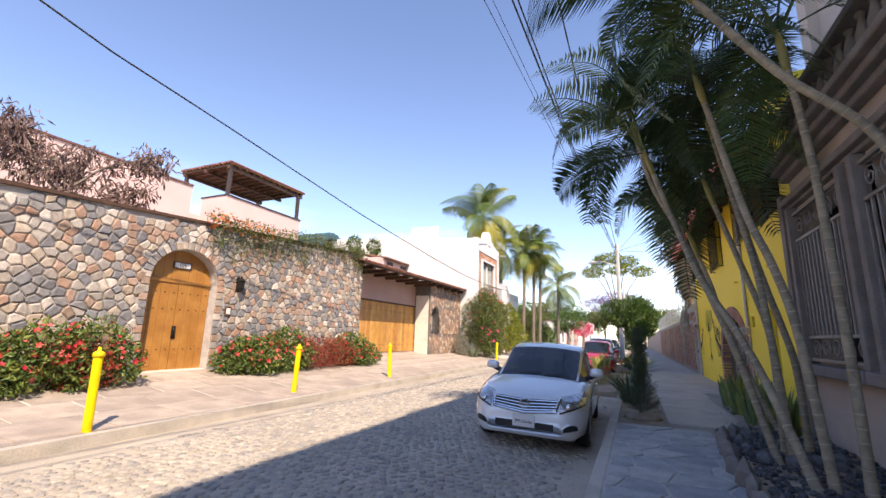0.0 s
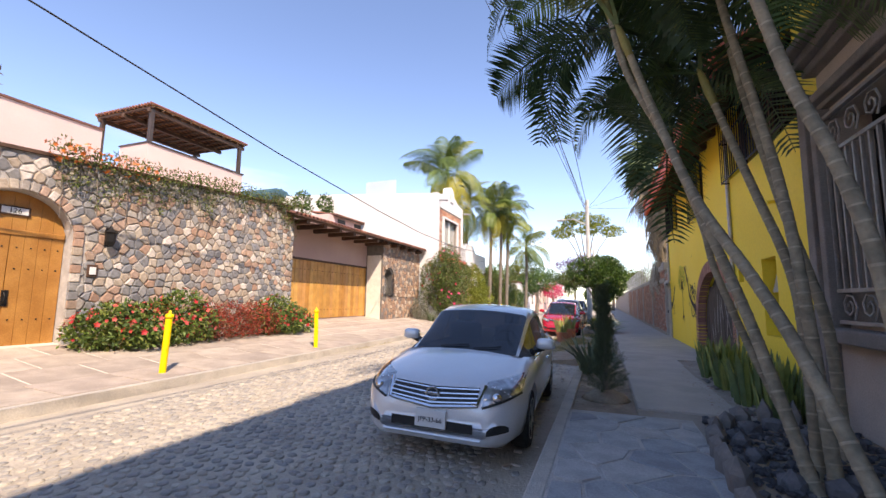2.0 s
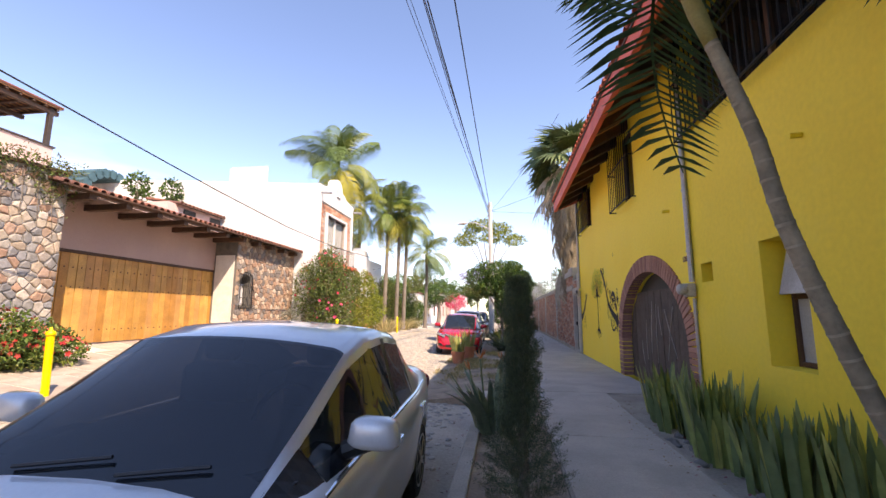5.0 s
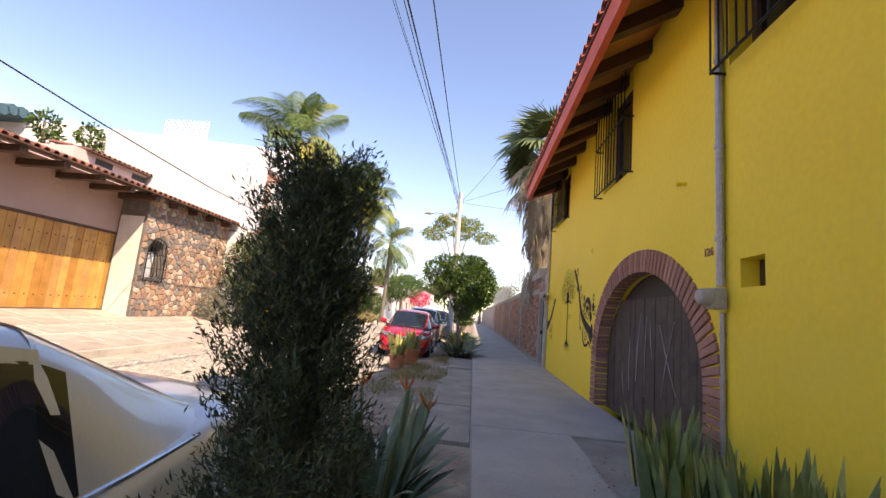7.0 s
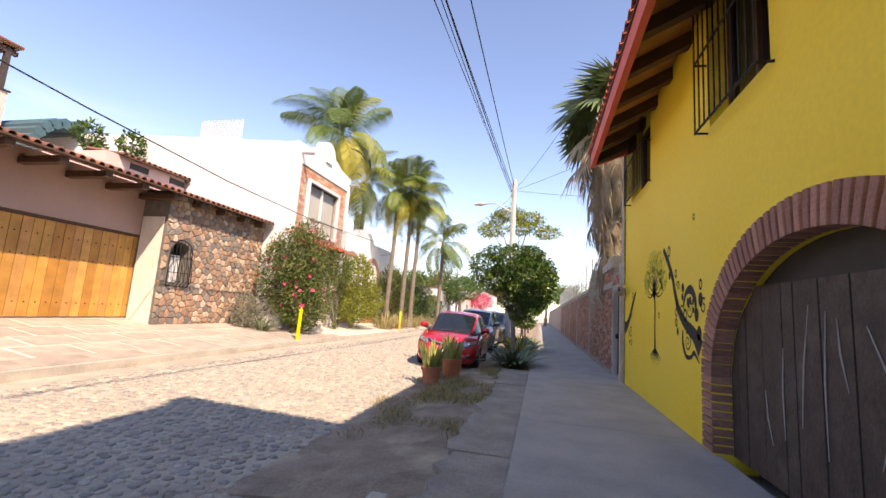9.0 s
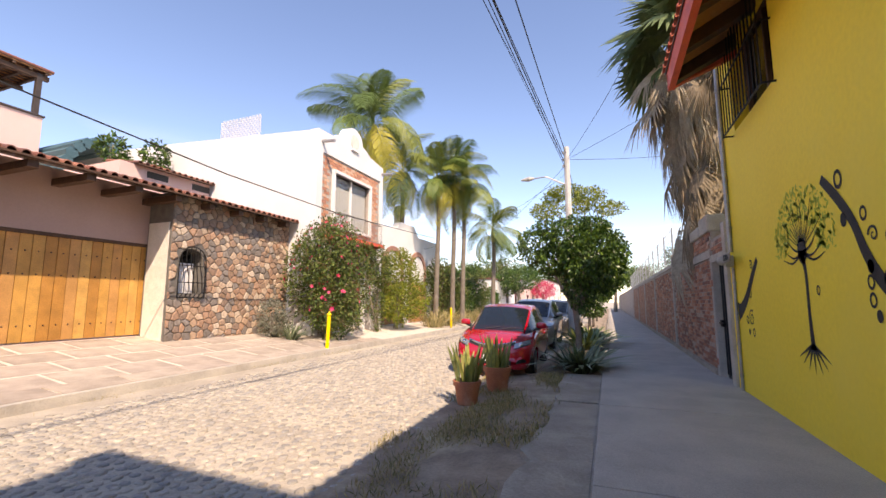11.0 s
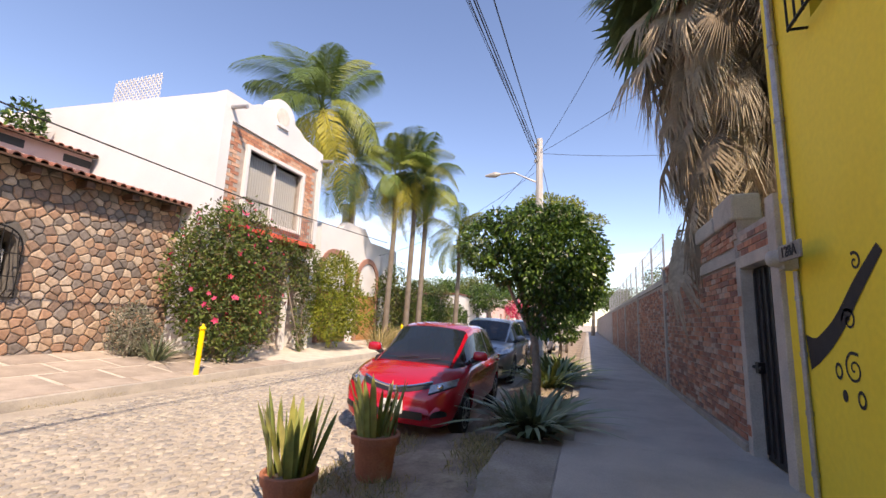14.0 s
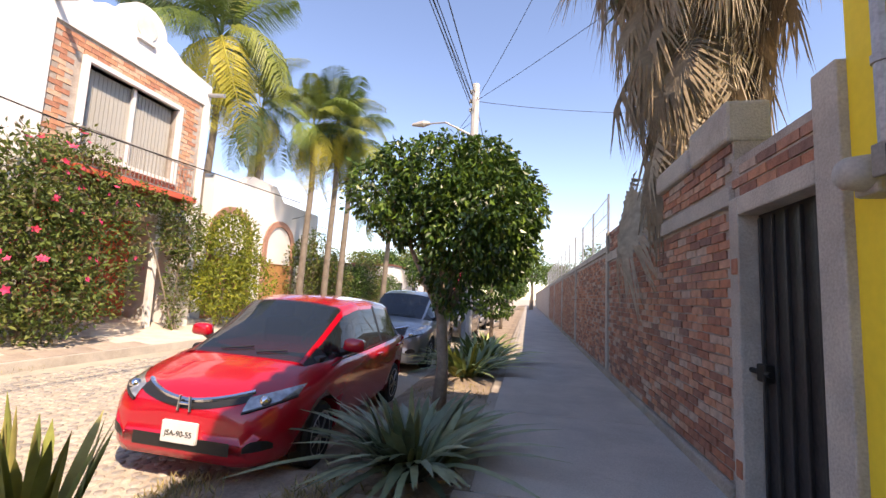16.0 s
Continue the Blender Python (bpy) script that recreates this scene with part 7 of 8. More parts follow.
V, F = leaf_arrays(P, np.tile([1.0, 0, 0], (420, 1)), .04, rng, .6, 0, 0)
V[:, 2] = np.repeat(P[:, 2], 4) + np.abs(V[:, 2] - np.repeat(P[:, 2], 4)) * .3
tagged(part("fallen_petals", from_arrays("fallen_petals", V, F, M["litter"]), None), "fallen crimson petals and dry leaves on soil", "litter", kind="stuff")

# ---- fittings on the yellow wall ----
def conduit(y, z0, z1, r):
    c = thing("conduit", "grey galvanised conduit pipe on yellow wall", "pipe")
    bm = B()
    tube(bm, [(YX - r - .005, y, z0), (YX - r - .005, y, z1)], r, 10)
    part("pipe", bm, M["steel"], c)
    for k in range(4):
        z = z0 + (z1 - z0) * (k + .5) / 4
        bm = B()
        tube(bm, [(YX - r - .005, y, z - .02), (YX - r - .005, y, z + .02)], r * 1.25, 10)
        part("clamp", bm, M["steel"], c)
    return c


def meter(y, z):
    m_ = thing("electric_meter", "round grey electricity meter on conduit", "meter")
    bm = B()
    box(bm, YX - .14, y - .07, z - .12, YX - .02, y + .07, z + .06, .015)
    part("socket", bm, M["plastic"], m_)
    bm = B()
    lathe(bm, [(.078, 0), (.082, .02), (.078, .04), (.07, .09), (.055, .11), (.01, .115)], sides=22)
    part("dial_cover", bm, M["plastic"], m_, smooth=True, at=Matrix.Translation((YX - .12, y, z - .02)) @ Matrix.Rotation(-math.pi / 2, 4, "Y"))


conduit(12.29, 1.9, 5.3, .035)
conduit(12.29, .15, 1.68, .022)
meter(12.29, 1.82)
conduit(21.02, 2.3, 5.4, .035)
conduit(21.02, .15, 2.05, .022)
meter(21.02, 2.18)
ns = thing("number_plaque", "small grey metal plaque reading 128A beside meter", "sign", pose(YX - .16, 20.72, 2.18, 90, 0, -90))
bm = B()
box(bm, -.2, -.07, 0, .2, .07, .02, .006)
part("plaque", bm, M["greysteel"], ns)
text_on("digits", "128A", .13, pose(0, 0, .023), M["ink"], ns)
nn = thing("house_number", "small worn house number painted by brick arch", "sign", pose(YX - .004, 12.55, 2.24, 90, 0, -90))
text_on("digits", "126", .11, pose(0, 0, 0), M["archbrick"], nn)
for y, z in ((13.0, 3.05), (10.0, 3.0)):
    sc_ = thing("wall_spout", "small clay drain spout in yellow wall", "spout", pose(YX, y, z))
    bm = B()
    tube(bm, [(.02, 0, 0), (-.1, 0, -.01)], .025, 8)
    part("pipe", bm, M["yellow"], sc_)

# painted mural, a thin coat on the wall
mural = thing("wall_mural", "dark painted trees and spiral branches on yellow wall", "mural")
MX = YX - .004


def ribbon(name, pts, ws, material, label=""):
    bm = B()
    fine, wid_ = [], []
    for i in range(len(pts) - 1):
        p0, p1, p2, p3 = [Vector(pts[max(0, min(len(pts) - 1, i + k))]) for k in (-1, 0, 1, 2)]
        for j in range(6):
            f = j / 6
            fine.append(.5 * ((2 * p1) + (p2 - p0) * f + (2 * p0 - 5 * p1 + 4 * p2 - p3) * f * f + (3 * p1 - p0 - 3 * p2 + p3) * f ** 3))
            wid_.append(ws[i] + (ws[i + 1] - ws[i]) * f)
    fine.append(Vector(pts[-1]))
    wid_.append(ws[-1])
    L_, R_ = [], []
    for i, p in enumerate(fine):
        d_ = (fine[min(i + 1, len(fine) - 1)] - fine[max(i - 1, 0)]).normalized()
        nrm = Vector((-d_.y, d_.x))
        for lst, s in ((L_, 1), (R_, -1)):
            q = p + nrm * wid_[i] * s * .5
            lst.append(bm.verts.new((MX, q.x, q.y)))
    for i in range(len(fine) - 1):
        bm.faces.new((L_[i], L_[i + 1], R_[i + 1], R_[i]))
    return part(name, bm, material, mural, label)


def ring(y, z, ra, rb, material, name="ring"):
    bm = B()
    n = 20
    a = [bm.verts.new((MX, y + ra * math.cos(k * math.tau / n), z + ra * 1.25 * math.sin(k * math.tau / n))) for k in range(n)]
    if rb:
        b = [bm.verts.new((MX, y + rb * math.cos(k * math.tau / n), z + rb * 1.25 * math.sin(k * math.tau / n))) for k in range(n)]
        for k in range(n):
            bm.faces.new((a[k], a[(k + 1) % n], b[(k + 1) % n], b[k]))
    else:
        bm.faces.new(a)
    part(name, bm, material, mural)


def spiral(y, z, r, turns, w, flip=1, a0=0.0):
    pts = [(y + flip * r * (1 - t / 14) * math.cos(a0 + turns * math.tau * t / 14), z + r * (1 - t / 14) * math.sin(a0 + turns * math.tau * t / 14)) for t in range(14)]
    ribbon("spiral", pts, [w * (1 - .04 * i) for i in range(14)], M["mural"])


ribbon("tree_trunk", [(18.44, 1.06), (18.45, 1.4), (18.44, 1.8), (18.5, 2.0)], [.10, .065, .065, .11], M["mural"])
ring(18.48, 2.03, .11, 0, M["mural"], "knot")
for k in range(15):
    a = radians(25 + 130 * k / 14)
    L = .42 + .15 * math.sin(k * 1.9)
    ribbon("twig", [(18.48 + .08 * math.cos(a), 2.05 + .08 * math.sin(a)), (18.48 + L * .6 * math.cos(a), 2.06 + L * .6 * math.sin(a)), (18.48 + L * 1.0 * math.cos(a * .97), 2.08 + L * math.sin(a))], [.014, .01, .005], M["mural"])
for s in (1, -1):
    for dz, L in ((-.03, .42), (.06, .38), (-.08, .5)):
        ribbon("branch", [(18.48, 2.02), (18.48 + s * L * .5, 2.0 + dz), (18.48 + s * L, 2.1 + dz * 1.6)], [.03, .024, .006], M["mural"])
for k in range(7):
    a = radians(200 + 140 * k / 6)
    ribbon("root", [(18.44, 1.08), (18.44 + .2 * math.cos(a), 1.04 + .1 * math.sin(a)), (18.44 + .38 * math.cos(a), 1.0 + .2 * math.sin(a))], [.05, .025, .004], M["mural"])
rng = np.random.RandomState(91)
bm = B()
for k in range(420):
    a, r_ = rng.uniform(-.15, math.pi + .15), rng.uniform(.3, .68)
    y, z = 18.48 + r_ * math.cos(a) * 1.1, 2.08 + r_ * math.sin(a) * .95
    t, L = rng.uniform(0, math.pi), rng.uniform(.02, .05)
    v = [bm.verts.new((MX + .002, y + L * math.cos(t + q) * (1 if q in (0, math.pi) else .4), z + L * math.sin(t + q) * (1 if q in (0, math.pi) else .4))) for q in (0, math.pi / 2, math.pi, 3 * math.pi / 2)]
    bm.faces.new(v)
tagged(part("dabs", bm, M["mural_g"], mural, "pale green paint dabs"), kind="stuff")
ribbon("big_branch", [(17.92, 2.64), (17.68, 2.42), (17.46, 2.16), (17.33, 1.9), (17.15, 1.66), (16.9, 1.5), (16.6, 1.38), (16.38, 1.22)], [.09, .11, .10, .11, .13, .15, .18, .25], M["mural"])
ribbon("side_branch", [(19.92, 2.08), (20.2, 1.85), (20.5, 1.58), (20.8, 1.40), (20.99, 1.36)], [.08, .12, .14, .18, .30], M["mural"])
ribbon("arc", [(17.0, 1.72), (16.88, 1.9), (16.7, 1.94), (16.55, 1.82), (16.52, 1.66)], [.03, .08, .12, .1, .03], M["mural"])
ribbon("hook", [(17.02, 1.42), (17.02, 1.25), (16.9, 1.1), (16.72, 1.1), (16.6, 1.16), (16.42, 1.05)], [.04, .07, .06, .05, .06, .01], M["mural"])
for y, z, r_, t, f, a0 in ((16.83, 1.28, .13, 1.9, 1, 1), (17.05, 1.66, .1, 1.6, -1, 0), (16.75, 1.68, .12, 1.5, 1, 2), (16.27, 1.72, .1, 1.5, -1, 1), (17.2, 2.02, .07, 1.5, 1, 0), (20.35, 1.62, .09, 1.6, 1, 0), (20.35, 1.28, .12, 1.8, -1, 1), (20.2, 2.02, .07, 1.4, 1, 1)):
    spiral(y, z, r_, t, .024, f, a0)
for y, z, r_, fill in ((17.62, 2.56, .07, 0), (17.6, 2.2, .05, 1), (17.3, 2.2, .05, 0), (17.28, 1.78, .045, 1), (17.3, 1.66, .05, 0), (17.3, 1.52, .05, 0), (17.24, 1.4, .04, 1), (17.0, 1.98, .05, 1), (17.02, 1.86, .04, 1), (16.35, 1.98, .055, 0), (16.36, 1.8, .07, 1), (16.5, 1.62, .07, 1), (16.42, 1.4, .075, 1), (16.8, 1.78, .05, 1), (16.72, 1.8, .045, 1), (16.92, 1.62, .07, 0), (16.62, 1.78, .03, 1), (16.6, 1.68, .03, 1), (16.55, 2.85, .035, 0), (20.55, 1.25, .05, 0), (20.3, 1.08, .05, 0), (20.5, 1.08, .035, 1), (18.2, 1.62, .04, 0)):
    ring(y, z, r_, 0 if fill else r_ * .6, M["mural"])

# ---- poles and cables ----
pol = thing("utility_pole", "tall pale concrete utility pole with street lamp", "pole", pose(-.82, 31.5, .05))
bm = B()
tube(bm, [(0, 0, 0), (0, 0, 8.1)], [.17, .11], 8)
part("shaft", bm, M["pole"], pol)
bm = B()
tube(bm, [(0, 0, 6.4), (-.9, -.1, 6.85), (-1.5, -.15, 6.8)], .03, 8)
arm = part("lamp_arm", bm, M["steel"], pol)
bm = B()
tube(bm, [(-1.4, -.14, 6.82), (-1.6, -.16, 6.8), (-1.95, -.2, 6.76)], [.05, .11, .04], 10)
part("lamp_head", bm, M["plastic"], arm)
for z in (7.2, 7.5, 7.8):
    bm = B()
    lathe(bm, [(.03, 0), (.05, .03), (.03, .06), (.05, .09), (.03, .12)], (-.15, 0, z), 10)
    part("insulator", bm, M["plastic"], pol)
pol2 = thing("utility_pole", "pale concrete utility pole behind trees", "pole", pose(-1.1, 62, .0))
bm = B()
tube(bm, [(0, 0, 0), (0, 0, 8.4)], [.17, .11], 8)
part("shaft", bm, M["pole"], pol2)


def cable(pts, r, sag=0.0):
    c = thing("overhead_cable", "black overhead cable strung between poles", "cable")
    a, b = Vector(pts[0]), Vector(pts[-1])
    if len(pts) == 2:
        pts = [a.lerp(b, t / 16) - Vector((0, 0, sag * 4 * t / 16 * (1 - t / 16))) for t in range(17)]
    bm = B()
    tube(bm, pts, r, 6)
    part("wire", bm, M["cable"], c)


for xa, za, xb, zb_, rc, sg_ in ((-.92, 7.75, -2.2, 7.9, .012, .55), (-.92, 7.5, -1.9, 7.7, .015, .6), (-.9, 7.25, -2.0, 7.45, .010, .5), (-1.0, 7.9, -3.2, 8.3, .007, .5), (-.85, 7.85, -1.0, 8.1, .015, .45), (-1.0, 7.65, -2.7, 7.9, .006, .52)):
    cable([(xa, 31.4, za), (xb, -14, zb_)], rc, sg_)
cable([(-8.0, -10, 8.6), (-8.0, 3.6, 6.16), (-8.0, 5.92, 5.92), (-8.0, 11.2, 5.32), (-8.0, 16.7, 4.86), (-8.0, 20.6, 4.62), (-8.0, 25.3, 4.54), (-8.0, 34, 4.9)], .016)
for p in ((9, 22, 9.5), (9, 35, 8.6), (2.7, 26, 11)):
    cable([(-.82, 31.5, 7.6), p], .008, .3)
cable([(-.82, 31.5, 7.4), (-9, 45, 6.0)], .008, .4)
cable([(-.82, 31.5, 7.6), (-1.1, 62, 8.0)], .012, .6)
cable([(-.82, 31.5, 7.0), (-9.5, 36, 4.6)], .007, .5)


# ---- far trees ----
def far_tree(name, label, x, y, h_, blobs, n, size, leafmat, seed, r=.2):
    t = thing(name, label, "tree", pose(x, y, 0))
    bm = B()
    tube(bm, [(0, 0, 0), (.15, .1, h_ * .3), (.05, .1, h_ * .55)], [r * 1.3, r, r * .6], 8)
    part("trunk", bm, M["bark"], t)
    for i, b in enumerate(blobs):
        bm = B()
        tube(bm, [(.1, .1, h_ * .4), (b[0] * .5, b[1] * .5, (h_ * .5 + b[2]) * .5), (b[0], b[1], b[2] + b[5] * .2)], [r * .5, r * .35, r * .08], 6)
        part("limb", bm, M["bark"], t)
    V, F = cloud(blobs, n, size, seed, shell=.35)
    tagged(part("crown", from_arrays("crown", V, F, leafmat), None, t), kind="stuff")


rng = np.random.RandomState(600)
far_tree("airy_tree", "tall airy tree with sparse flat crown", -1.4, 44, 9.5, [(-2.0, 0, 8.0, 1.2, 1.2, .6), (-.6, .5, 9.4, 1.3, 1.2, .6), (1.0, 0, 8.9, 1.2, 1.2, .6), (2.3, .5, 8.0, 1.1, 1.1, .5), (.3, -.5, 8.1, 1.1, 1.1, .5), (-1.5, .3, 9.0, .8, .8, .5)], 5200, .19, M["limeleaf"], 601, .14)
for i in range(15):
    x, y = -26 + i * 3.4 + rng.uniform(-1, 1), 84 + rng.uniform(-14, 22)
    if -8 < x < 0:
        y += 22
    h_ = rng.uniform(6.5, 9.5)
    bl = [(rng.uniform(-2.2, 2.2), rng.uniform(-2, 2), h_ * rng.uniform(.55, .85), rng.uniform(1.5, 2.5), rng.uniform(1.5, 2.5), rng.uniform(1.1, 1.9)) for _ in range(6)]
    far_tree("distant_tree", "leafy green tree far down the street", x, y, h_, bl, 3800, .34, M["leaf"] if i % 3 else M["bushleaf"], 610 + i)
far_tree("jacaranda", "jacaranda with hazy purple blossom far off", -3.0, 92, 11, [(0, 0, 9.5, 4, 3, 1.6), (-3.5, 0, 8.6, 3, 3, 1.4), (3.5, 0, 8.7, 3, 3, 1.4), (1, 1, 7.5, 3, 3, 1.4)], 5000, .34, M["jacaranda"], 640)
far_tree("roadside_tree", "dark roadside tree beyond the parked cars", -7.2, 52, 5, [(0, 0, 3.6, 2.2, 2.2, 1.2), (-1.4, 1, 3.0, 1.6, 1.6, 1.0)], 4200, .22, M["leaf"], 641)
far_tree("pink_blossom_tree", "small tree with magenta blossom by red house", -7.0, 66, 4.5, [(0, 0, 3.0, 1.6, 1.6, 1.1)], 2200, .2, M["pinkflower"], 642)


# ---- laid pieces: stones, bricks, cobbles, paving ----
def on_wall(x, y0, z0, s=1):
    return lambda u, v, o: (x + s * o, y0 + u, z0 + v)


def out_of_arch(y, z, y0, y1, zs, rise, pad):
    c, w = (y0 + y1) / 2, (y1 - y0) / 2 + pad
    return abs(y - c) > w or z > zs + (rise + pad) * math.sqrt(max(0, 1 - ((y - c) / w) ** 2))


Y0, Z0 = -3.0, .28
lay("stone", wall_door, cells(17.3, 4.35, .215, 11, .82), on_wall(WX, Y0, Z0), M["stone"], M["stone_i"], .010, .04, 300, lambda c: abs(c[0] + Y0 - 8.5), lambda c: c[1] + Z0 < wall_top(c[0] + Y0) - .1 and out_of_arch(c[0] + Y0, c[1] + Z0, DY0, DY1, DZS, DRISE, .19))
for k in range(19):
    t = math.pi * (k + .5) / 19
    y, z = dm + (DY1 - dm + .1) * math.cos(t), DZS + (DRISE + .1) * math.sin(t)
    bm = B()
    box(bm, WX - .1, -.09, -.065, WX + .045, .09, .065, .012)
    ob = part("arch_stone", bm, M["stone"], wall_door, at=Matrix.Translation((0, y, z)) @ Matrix.Rotation(t, 4, "X"))
for s in (DY0 - .1, DY1 + .1):
    for k in range(12):
        bm = B()
        box(bm, WX - .1, s - .09, .47 + k * .18 + .008, WX + .04, s + .09, .47 + k * .18 + .17, .012)
        part("jamb_stone", bm, M["stone"], wall_door)
lay("stone", wall_brown, cells(SWY1 - SWY0, 4.0, .215, 12, .8), on_wall(WX, SWY0, .35), M["bstone"], M["bstone_i"], .012, .035, 300, lambda c: c[0], lambda c: out_of_arch(c[0] + SWY0, c[1] + .35, wy0, wy1, wzs, .33, .12) or c[1] + .35 < wz0 - .1)

# rising paved footway in large slabs
for i in range(34):
    y = -6 + i * 1.02
    for j, (xa, xb) in enumerate(((-7.63, -8.38), (-8.44, -9.18), (-9.24, -9.98), (-10.04, -10.84))):
        if j == 3 and not 14.4 < y < 20.2:
            continue
        sh_ = .5 * (j % 2)
        g = .03 if y > 13 else .008
        ya, yb = y + sh_ + g, y + sh_ + 1.0 - g
        xa, xb = xa + .03 - g, xb - .03 + g
        if yb > 27.0 or (j == 2 and False):
            continue
        bm = B()
        z = lambda x: .185 + (.68 - .185) * (-7.6 - x) / 3.8
        lo = [(xa, ya), (xa, yb), (xb, yb), (xb, ya)]
        jx = [random.uniform(-.012, .012) for _ in range(4)]
        o = Vector(((xa + xb) / 2, (ya + yb) / 2, 0))
        b_ = [bm.verts.new((p[0] - o.x, p[1] - o.y, z(p[0]) - .02)) for p in lo]
        t_ = [bm.verts.new((p[0] - o.x + q, p[1] - o.y + q, z(p[0]) + .006)) for p, q in zip(lo, jx)]
        bm.faces.new(t_)
        for k in range(4):
            bm.faces.new((b_[k], b_[(k + 1) % 4], t_[(k + 1) % 4], t_[k]))
        ob = part("paving_slab", bm, M["paving"], pavement_w)
        ob.location = o
for i in range(30):
    y = -6 + i * 1.1
    a, b = kerb_x(y) - .15, kerb_x(y + 1.08) - .15
    bm = B()
    o = Vector((-7, y, 0))
    lo = [(a, y + .015, .15), (b, y + 1.085, .15), (-7.59, y + 1.085, .195), (-7.59, y + .015, .195)]
    t_ = [bm.verts.new((p[0] - o.x, p[1] - o.y, p[2] + .006)) for p in lo]
    b_ = [bm.verts.new((p[0] - o.x, p[1] - o.y, p[2] - .03)) for p in lo]
    bm.faces.new(t_)
    for k in range(4):
        bm.faces.new((b_[k], b_[(k + 1) % 4], t_[(k + 1) % 4], t_[k]))
    ob = part("paving_slab", bm, M["paving"], pavement_w)
    ob.location = o

# flagstones by the lava bed
bm = B()
box(bm, -.36, 1.6, -.02, .98, 8.2, .135)
structure("flag_bed", bm, M["mortar"], "pale mortar bed of flagstones")
lay("flagstone", footpath, cells(1.32, 6.5, .42, 14), lambda u, v, o: (-.35 + u, 1.65 + v, .135 + o), M["flag"], M["flag"], .018, .012, 300, lambda c: c[1], chamfer=.95)

# bricks of the garden wall
bm = B()
box(bm, -.012, -.118, -.032, .06, .118, .032)
me_brick = mesh_of("brick", bm, M["brick"])
rng = np.random.RandomState(700)
sites = []
for k in range(36):
    z = .29 + k * .0765
    y = 22.54 + (k % 2) * .125 + rng.uniform(-.02, .02)
    while y < 52:
        top = 2.34 if y < 27.9 else 2.54
        if z + .035 < top or (2.53 < z < 2.9 and y < 27.9):
            if not any(abs(y - q) < .22 for q in (27.85, 33.6, 39.3, 45.1, 51.1)) and y > 22.63:
                sites.append((y, z + rng.uniform(-.005, .005), rng.uniform(-.004, .009), rng.uniform(-1.5, 1.5)))
        y += .252 + rng.uniform(-.008, .008)
sites.sort()
V, F = [], []
for i, (y, z, o, a) in enumerate(sites):
    if i < 300:
        part("brick", me_brick, None, wall_brick, at=pose(BX + .03 - o, y, z, a, 0, 0))
    else:
        k = len(V)
        x0, x1 = BX + .018 - o, BX + .09
        V += [(x0, y - .116, z - .032), (x0, y + .116, z - .032), (x0, y + .116, z + .032), (x0, y - .116, z + .032), (x1, y - .116, z - .032), (x1, y + .116, z - .032), (x1, y + .116, z + .032), (x1, y - .116, z + .032)]
        F += [tuple(k + q for q in f) for f in ((0, 1, 2, 3), (0, 4, 5, 1), (3, 2, 6, 7), (0, 3, 7, 4), (1, 5, 6, 2))]
tagged(part("bricks_beyond", from_arrays("bricks_beyond", V, F, M["brick_i"]), None, wall_brick), kind="stuff")
bm = B()
box(bm, BX - .04, 22.55, .1, BX + .02, 110, .25, .02)
part("plinth", bm, M["oldpath"], wall_brick)
for y in (21.55, 21.8, 22.05, 22.3):
    for z in (2.43, 2.51, 2.6):
        part("brick", me_brick, None, wall_brick, at=pose(BX + .03, y + .12 * (z > 2.5 and z < 2.55), z))
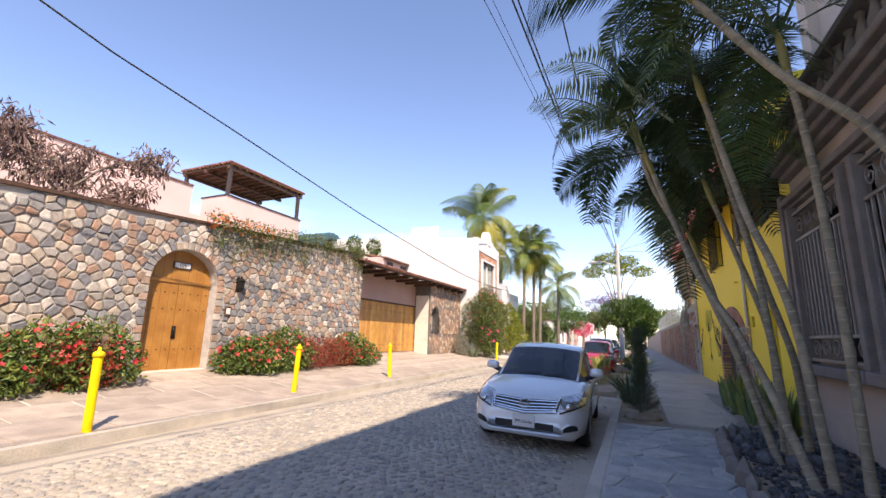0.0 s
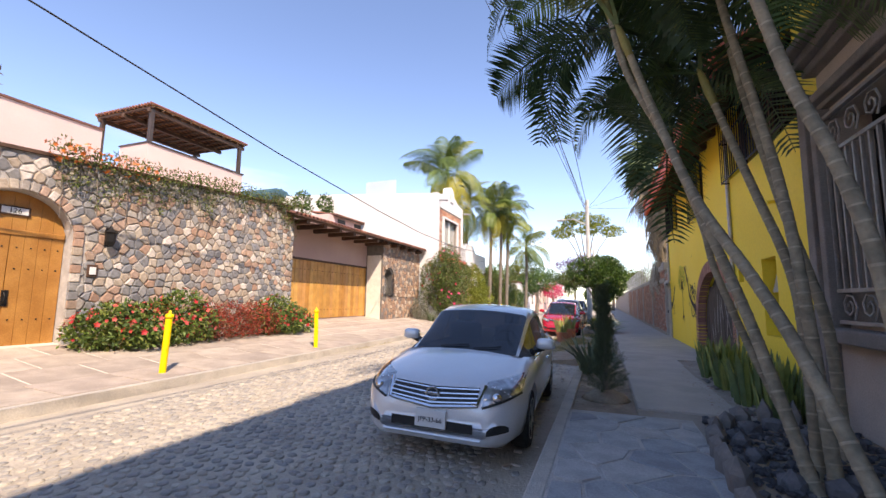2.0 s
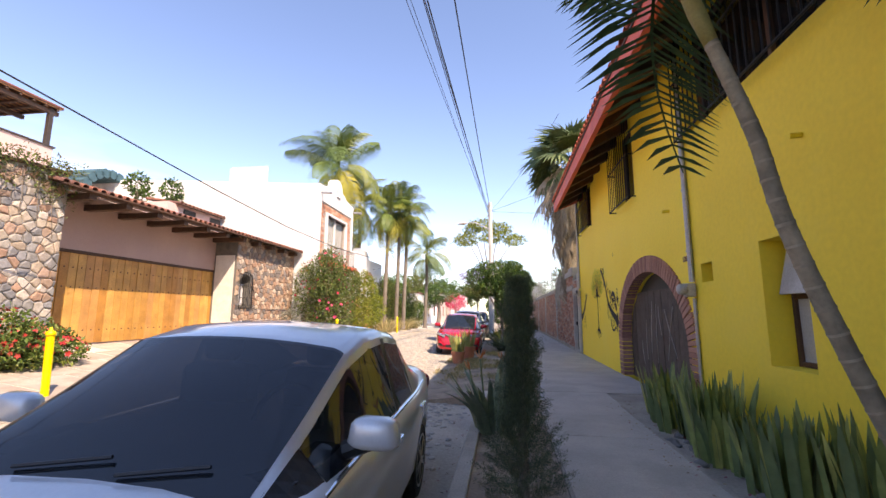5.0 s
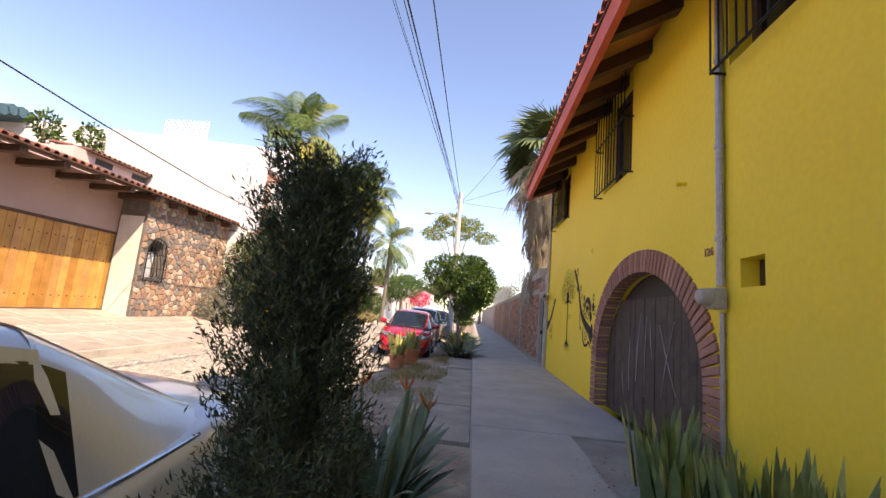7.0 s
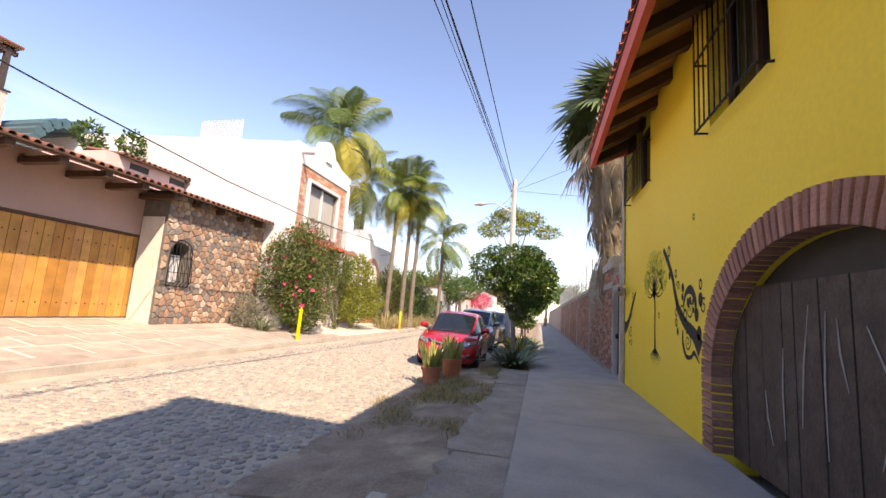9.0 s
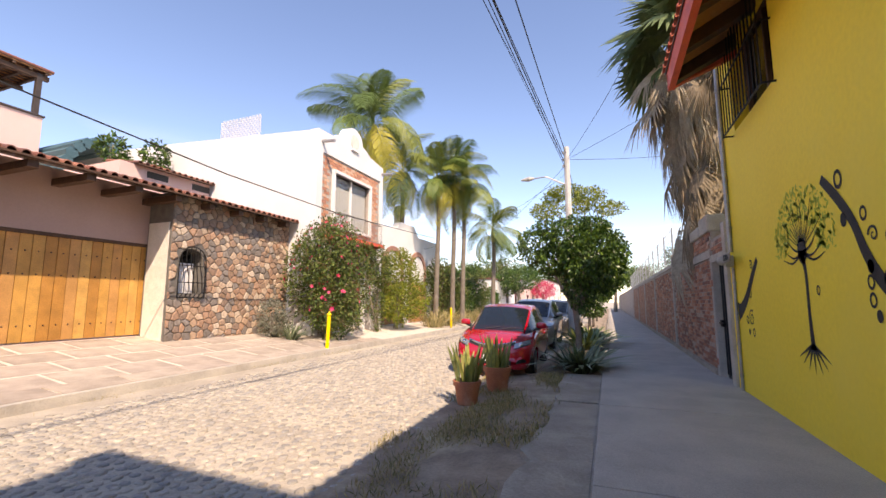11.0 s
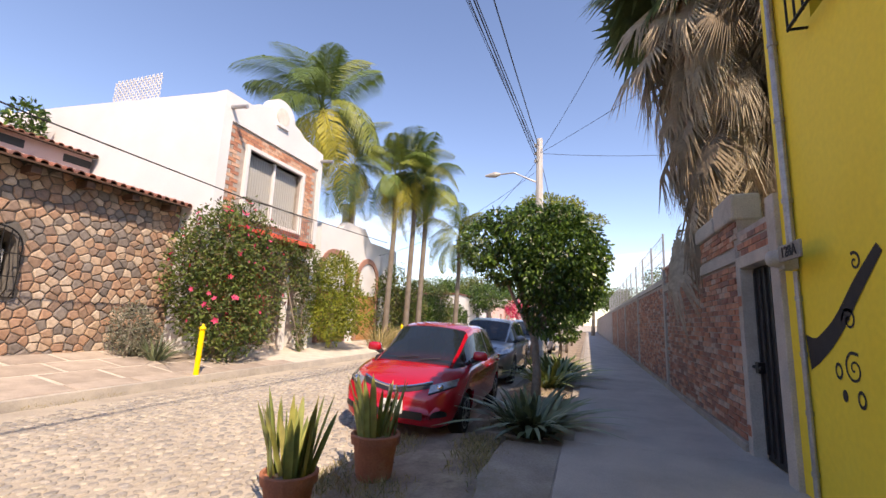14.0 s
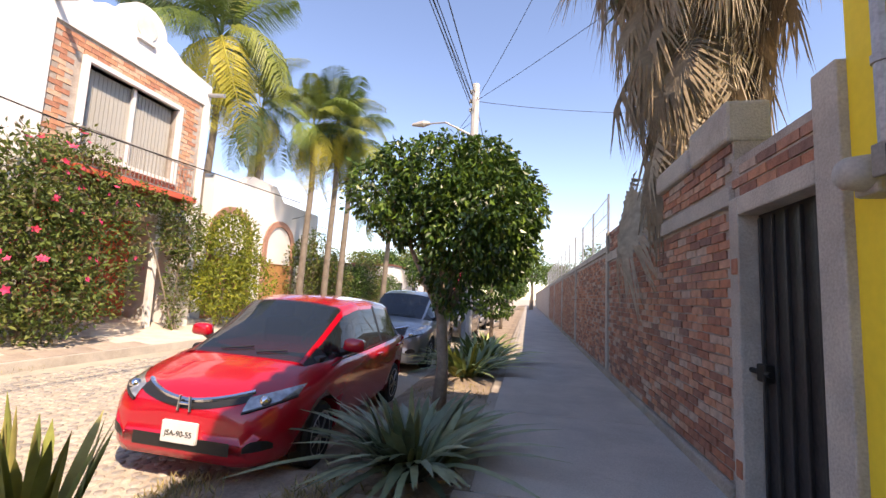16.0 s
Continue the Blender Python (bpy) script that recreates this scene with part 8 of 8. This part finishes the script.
# orange bricks of the house front
bm = B()
box(bm, -.012, -.145, -.052, .05, .145, .052)
me_hb = mesh_of("brick", bm, M["housebrick"])
for k in range(27):
    z = 3.7 + k * .12
    y = HY0 + .5 + (k % 2) * .155
    while y < HY1 - .36:
        if not (wya - .28 < y < wyb + .28 and wza - .15 < z < wzb + .18) and not (z < 4.3 and k % 2 and False):
            part("brick", me_hb, None, house_brick, at=pose(HX - .096, y, z, rng.uniform(-.8, .8), 0, 0))
        y += .31

# river cobbles of the street
rng = np.random.RandomState(800)
step = .118
sites = []
ny, nx = int(44 / step), int(6.2 / step)
for j in range(ny):
    for i in range(nx):
        x = -6.62 + (i + .5 * (j % 2)) * step + rng.uniform(-.03, .03)
        y = -2 + j * step + rng.uniform(-.03, .03)
        e = min((x - kerb_x(y) - .42) / .6, 1.0)
        e = min(e, (-.75 - x) / .9) if y < 14 else min(e, (-1.6 - x) / .9)
        if rng.uniform() < .15 + e * 1.6 and e > -.1 and x < -.6:
            sites.append((x, y))
sites.sort(key=lambda p: abs(p[1] - 5) + .4 * abs(p[0] + 3.2))
V, F = [], []
for i, (x, y) in enumerate(sites):
    n = 7
    a0 = rng.uniform(0, 6)
    ra = [rng.uniform(.040, .060) for _ in range(n)]
    sx, h_ = rng.uniform(.8, 1.15), rng.uniform(.008, .02)
    pr = [(sx * ra[k] * math.cos(a0 + k * math.tau / n), ra[k] / sx * math.sin(a0 + k * math.tau / n)) for k in range(n)]
    ring_ = [(p[0], p[1], -.01) for p in pr] + [(p[0] * .9, p[1] * .9, h_ * .7) for p in pr] + [(p[0] * .55, p[1] * .55, h_) for p in pr]
    fc = [tuple(range(2 * n, 3 * n))] + [(r * n + k, r * n + (k + 1) % n, (r + 1) * n + (k + 1) % n, (r + 1) * n + k) for r in (0, 1) for k in range(n)]
    if i < 300:
        ob = part("cobble", from_arrays("cobble", ring_, fc, M["cob"], True), None, road)
        ob.location = (x, y, road_z(x))
    else:
        k0 = len(V)
        V += [(p[0] + x, p[1] + y, p[2] + road_z(x)) for p in ring_]
        F += [tuple(k0 + q for q in f) for f in fc]
tagged(part("cobbles_beyond", from_arrays("cobbles_beyond", V, F, M["cob_i"], True), None, road), kind="stuff")
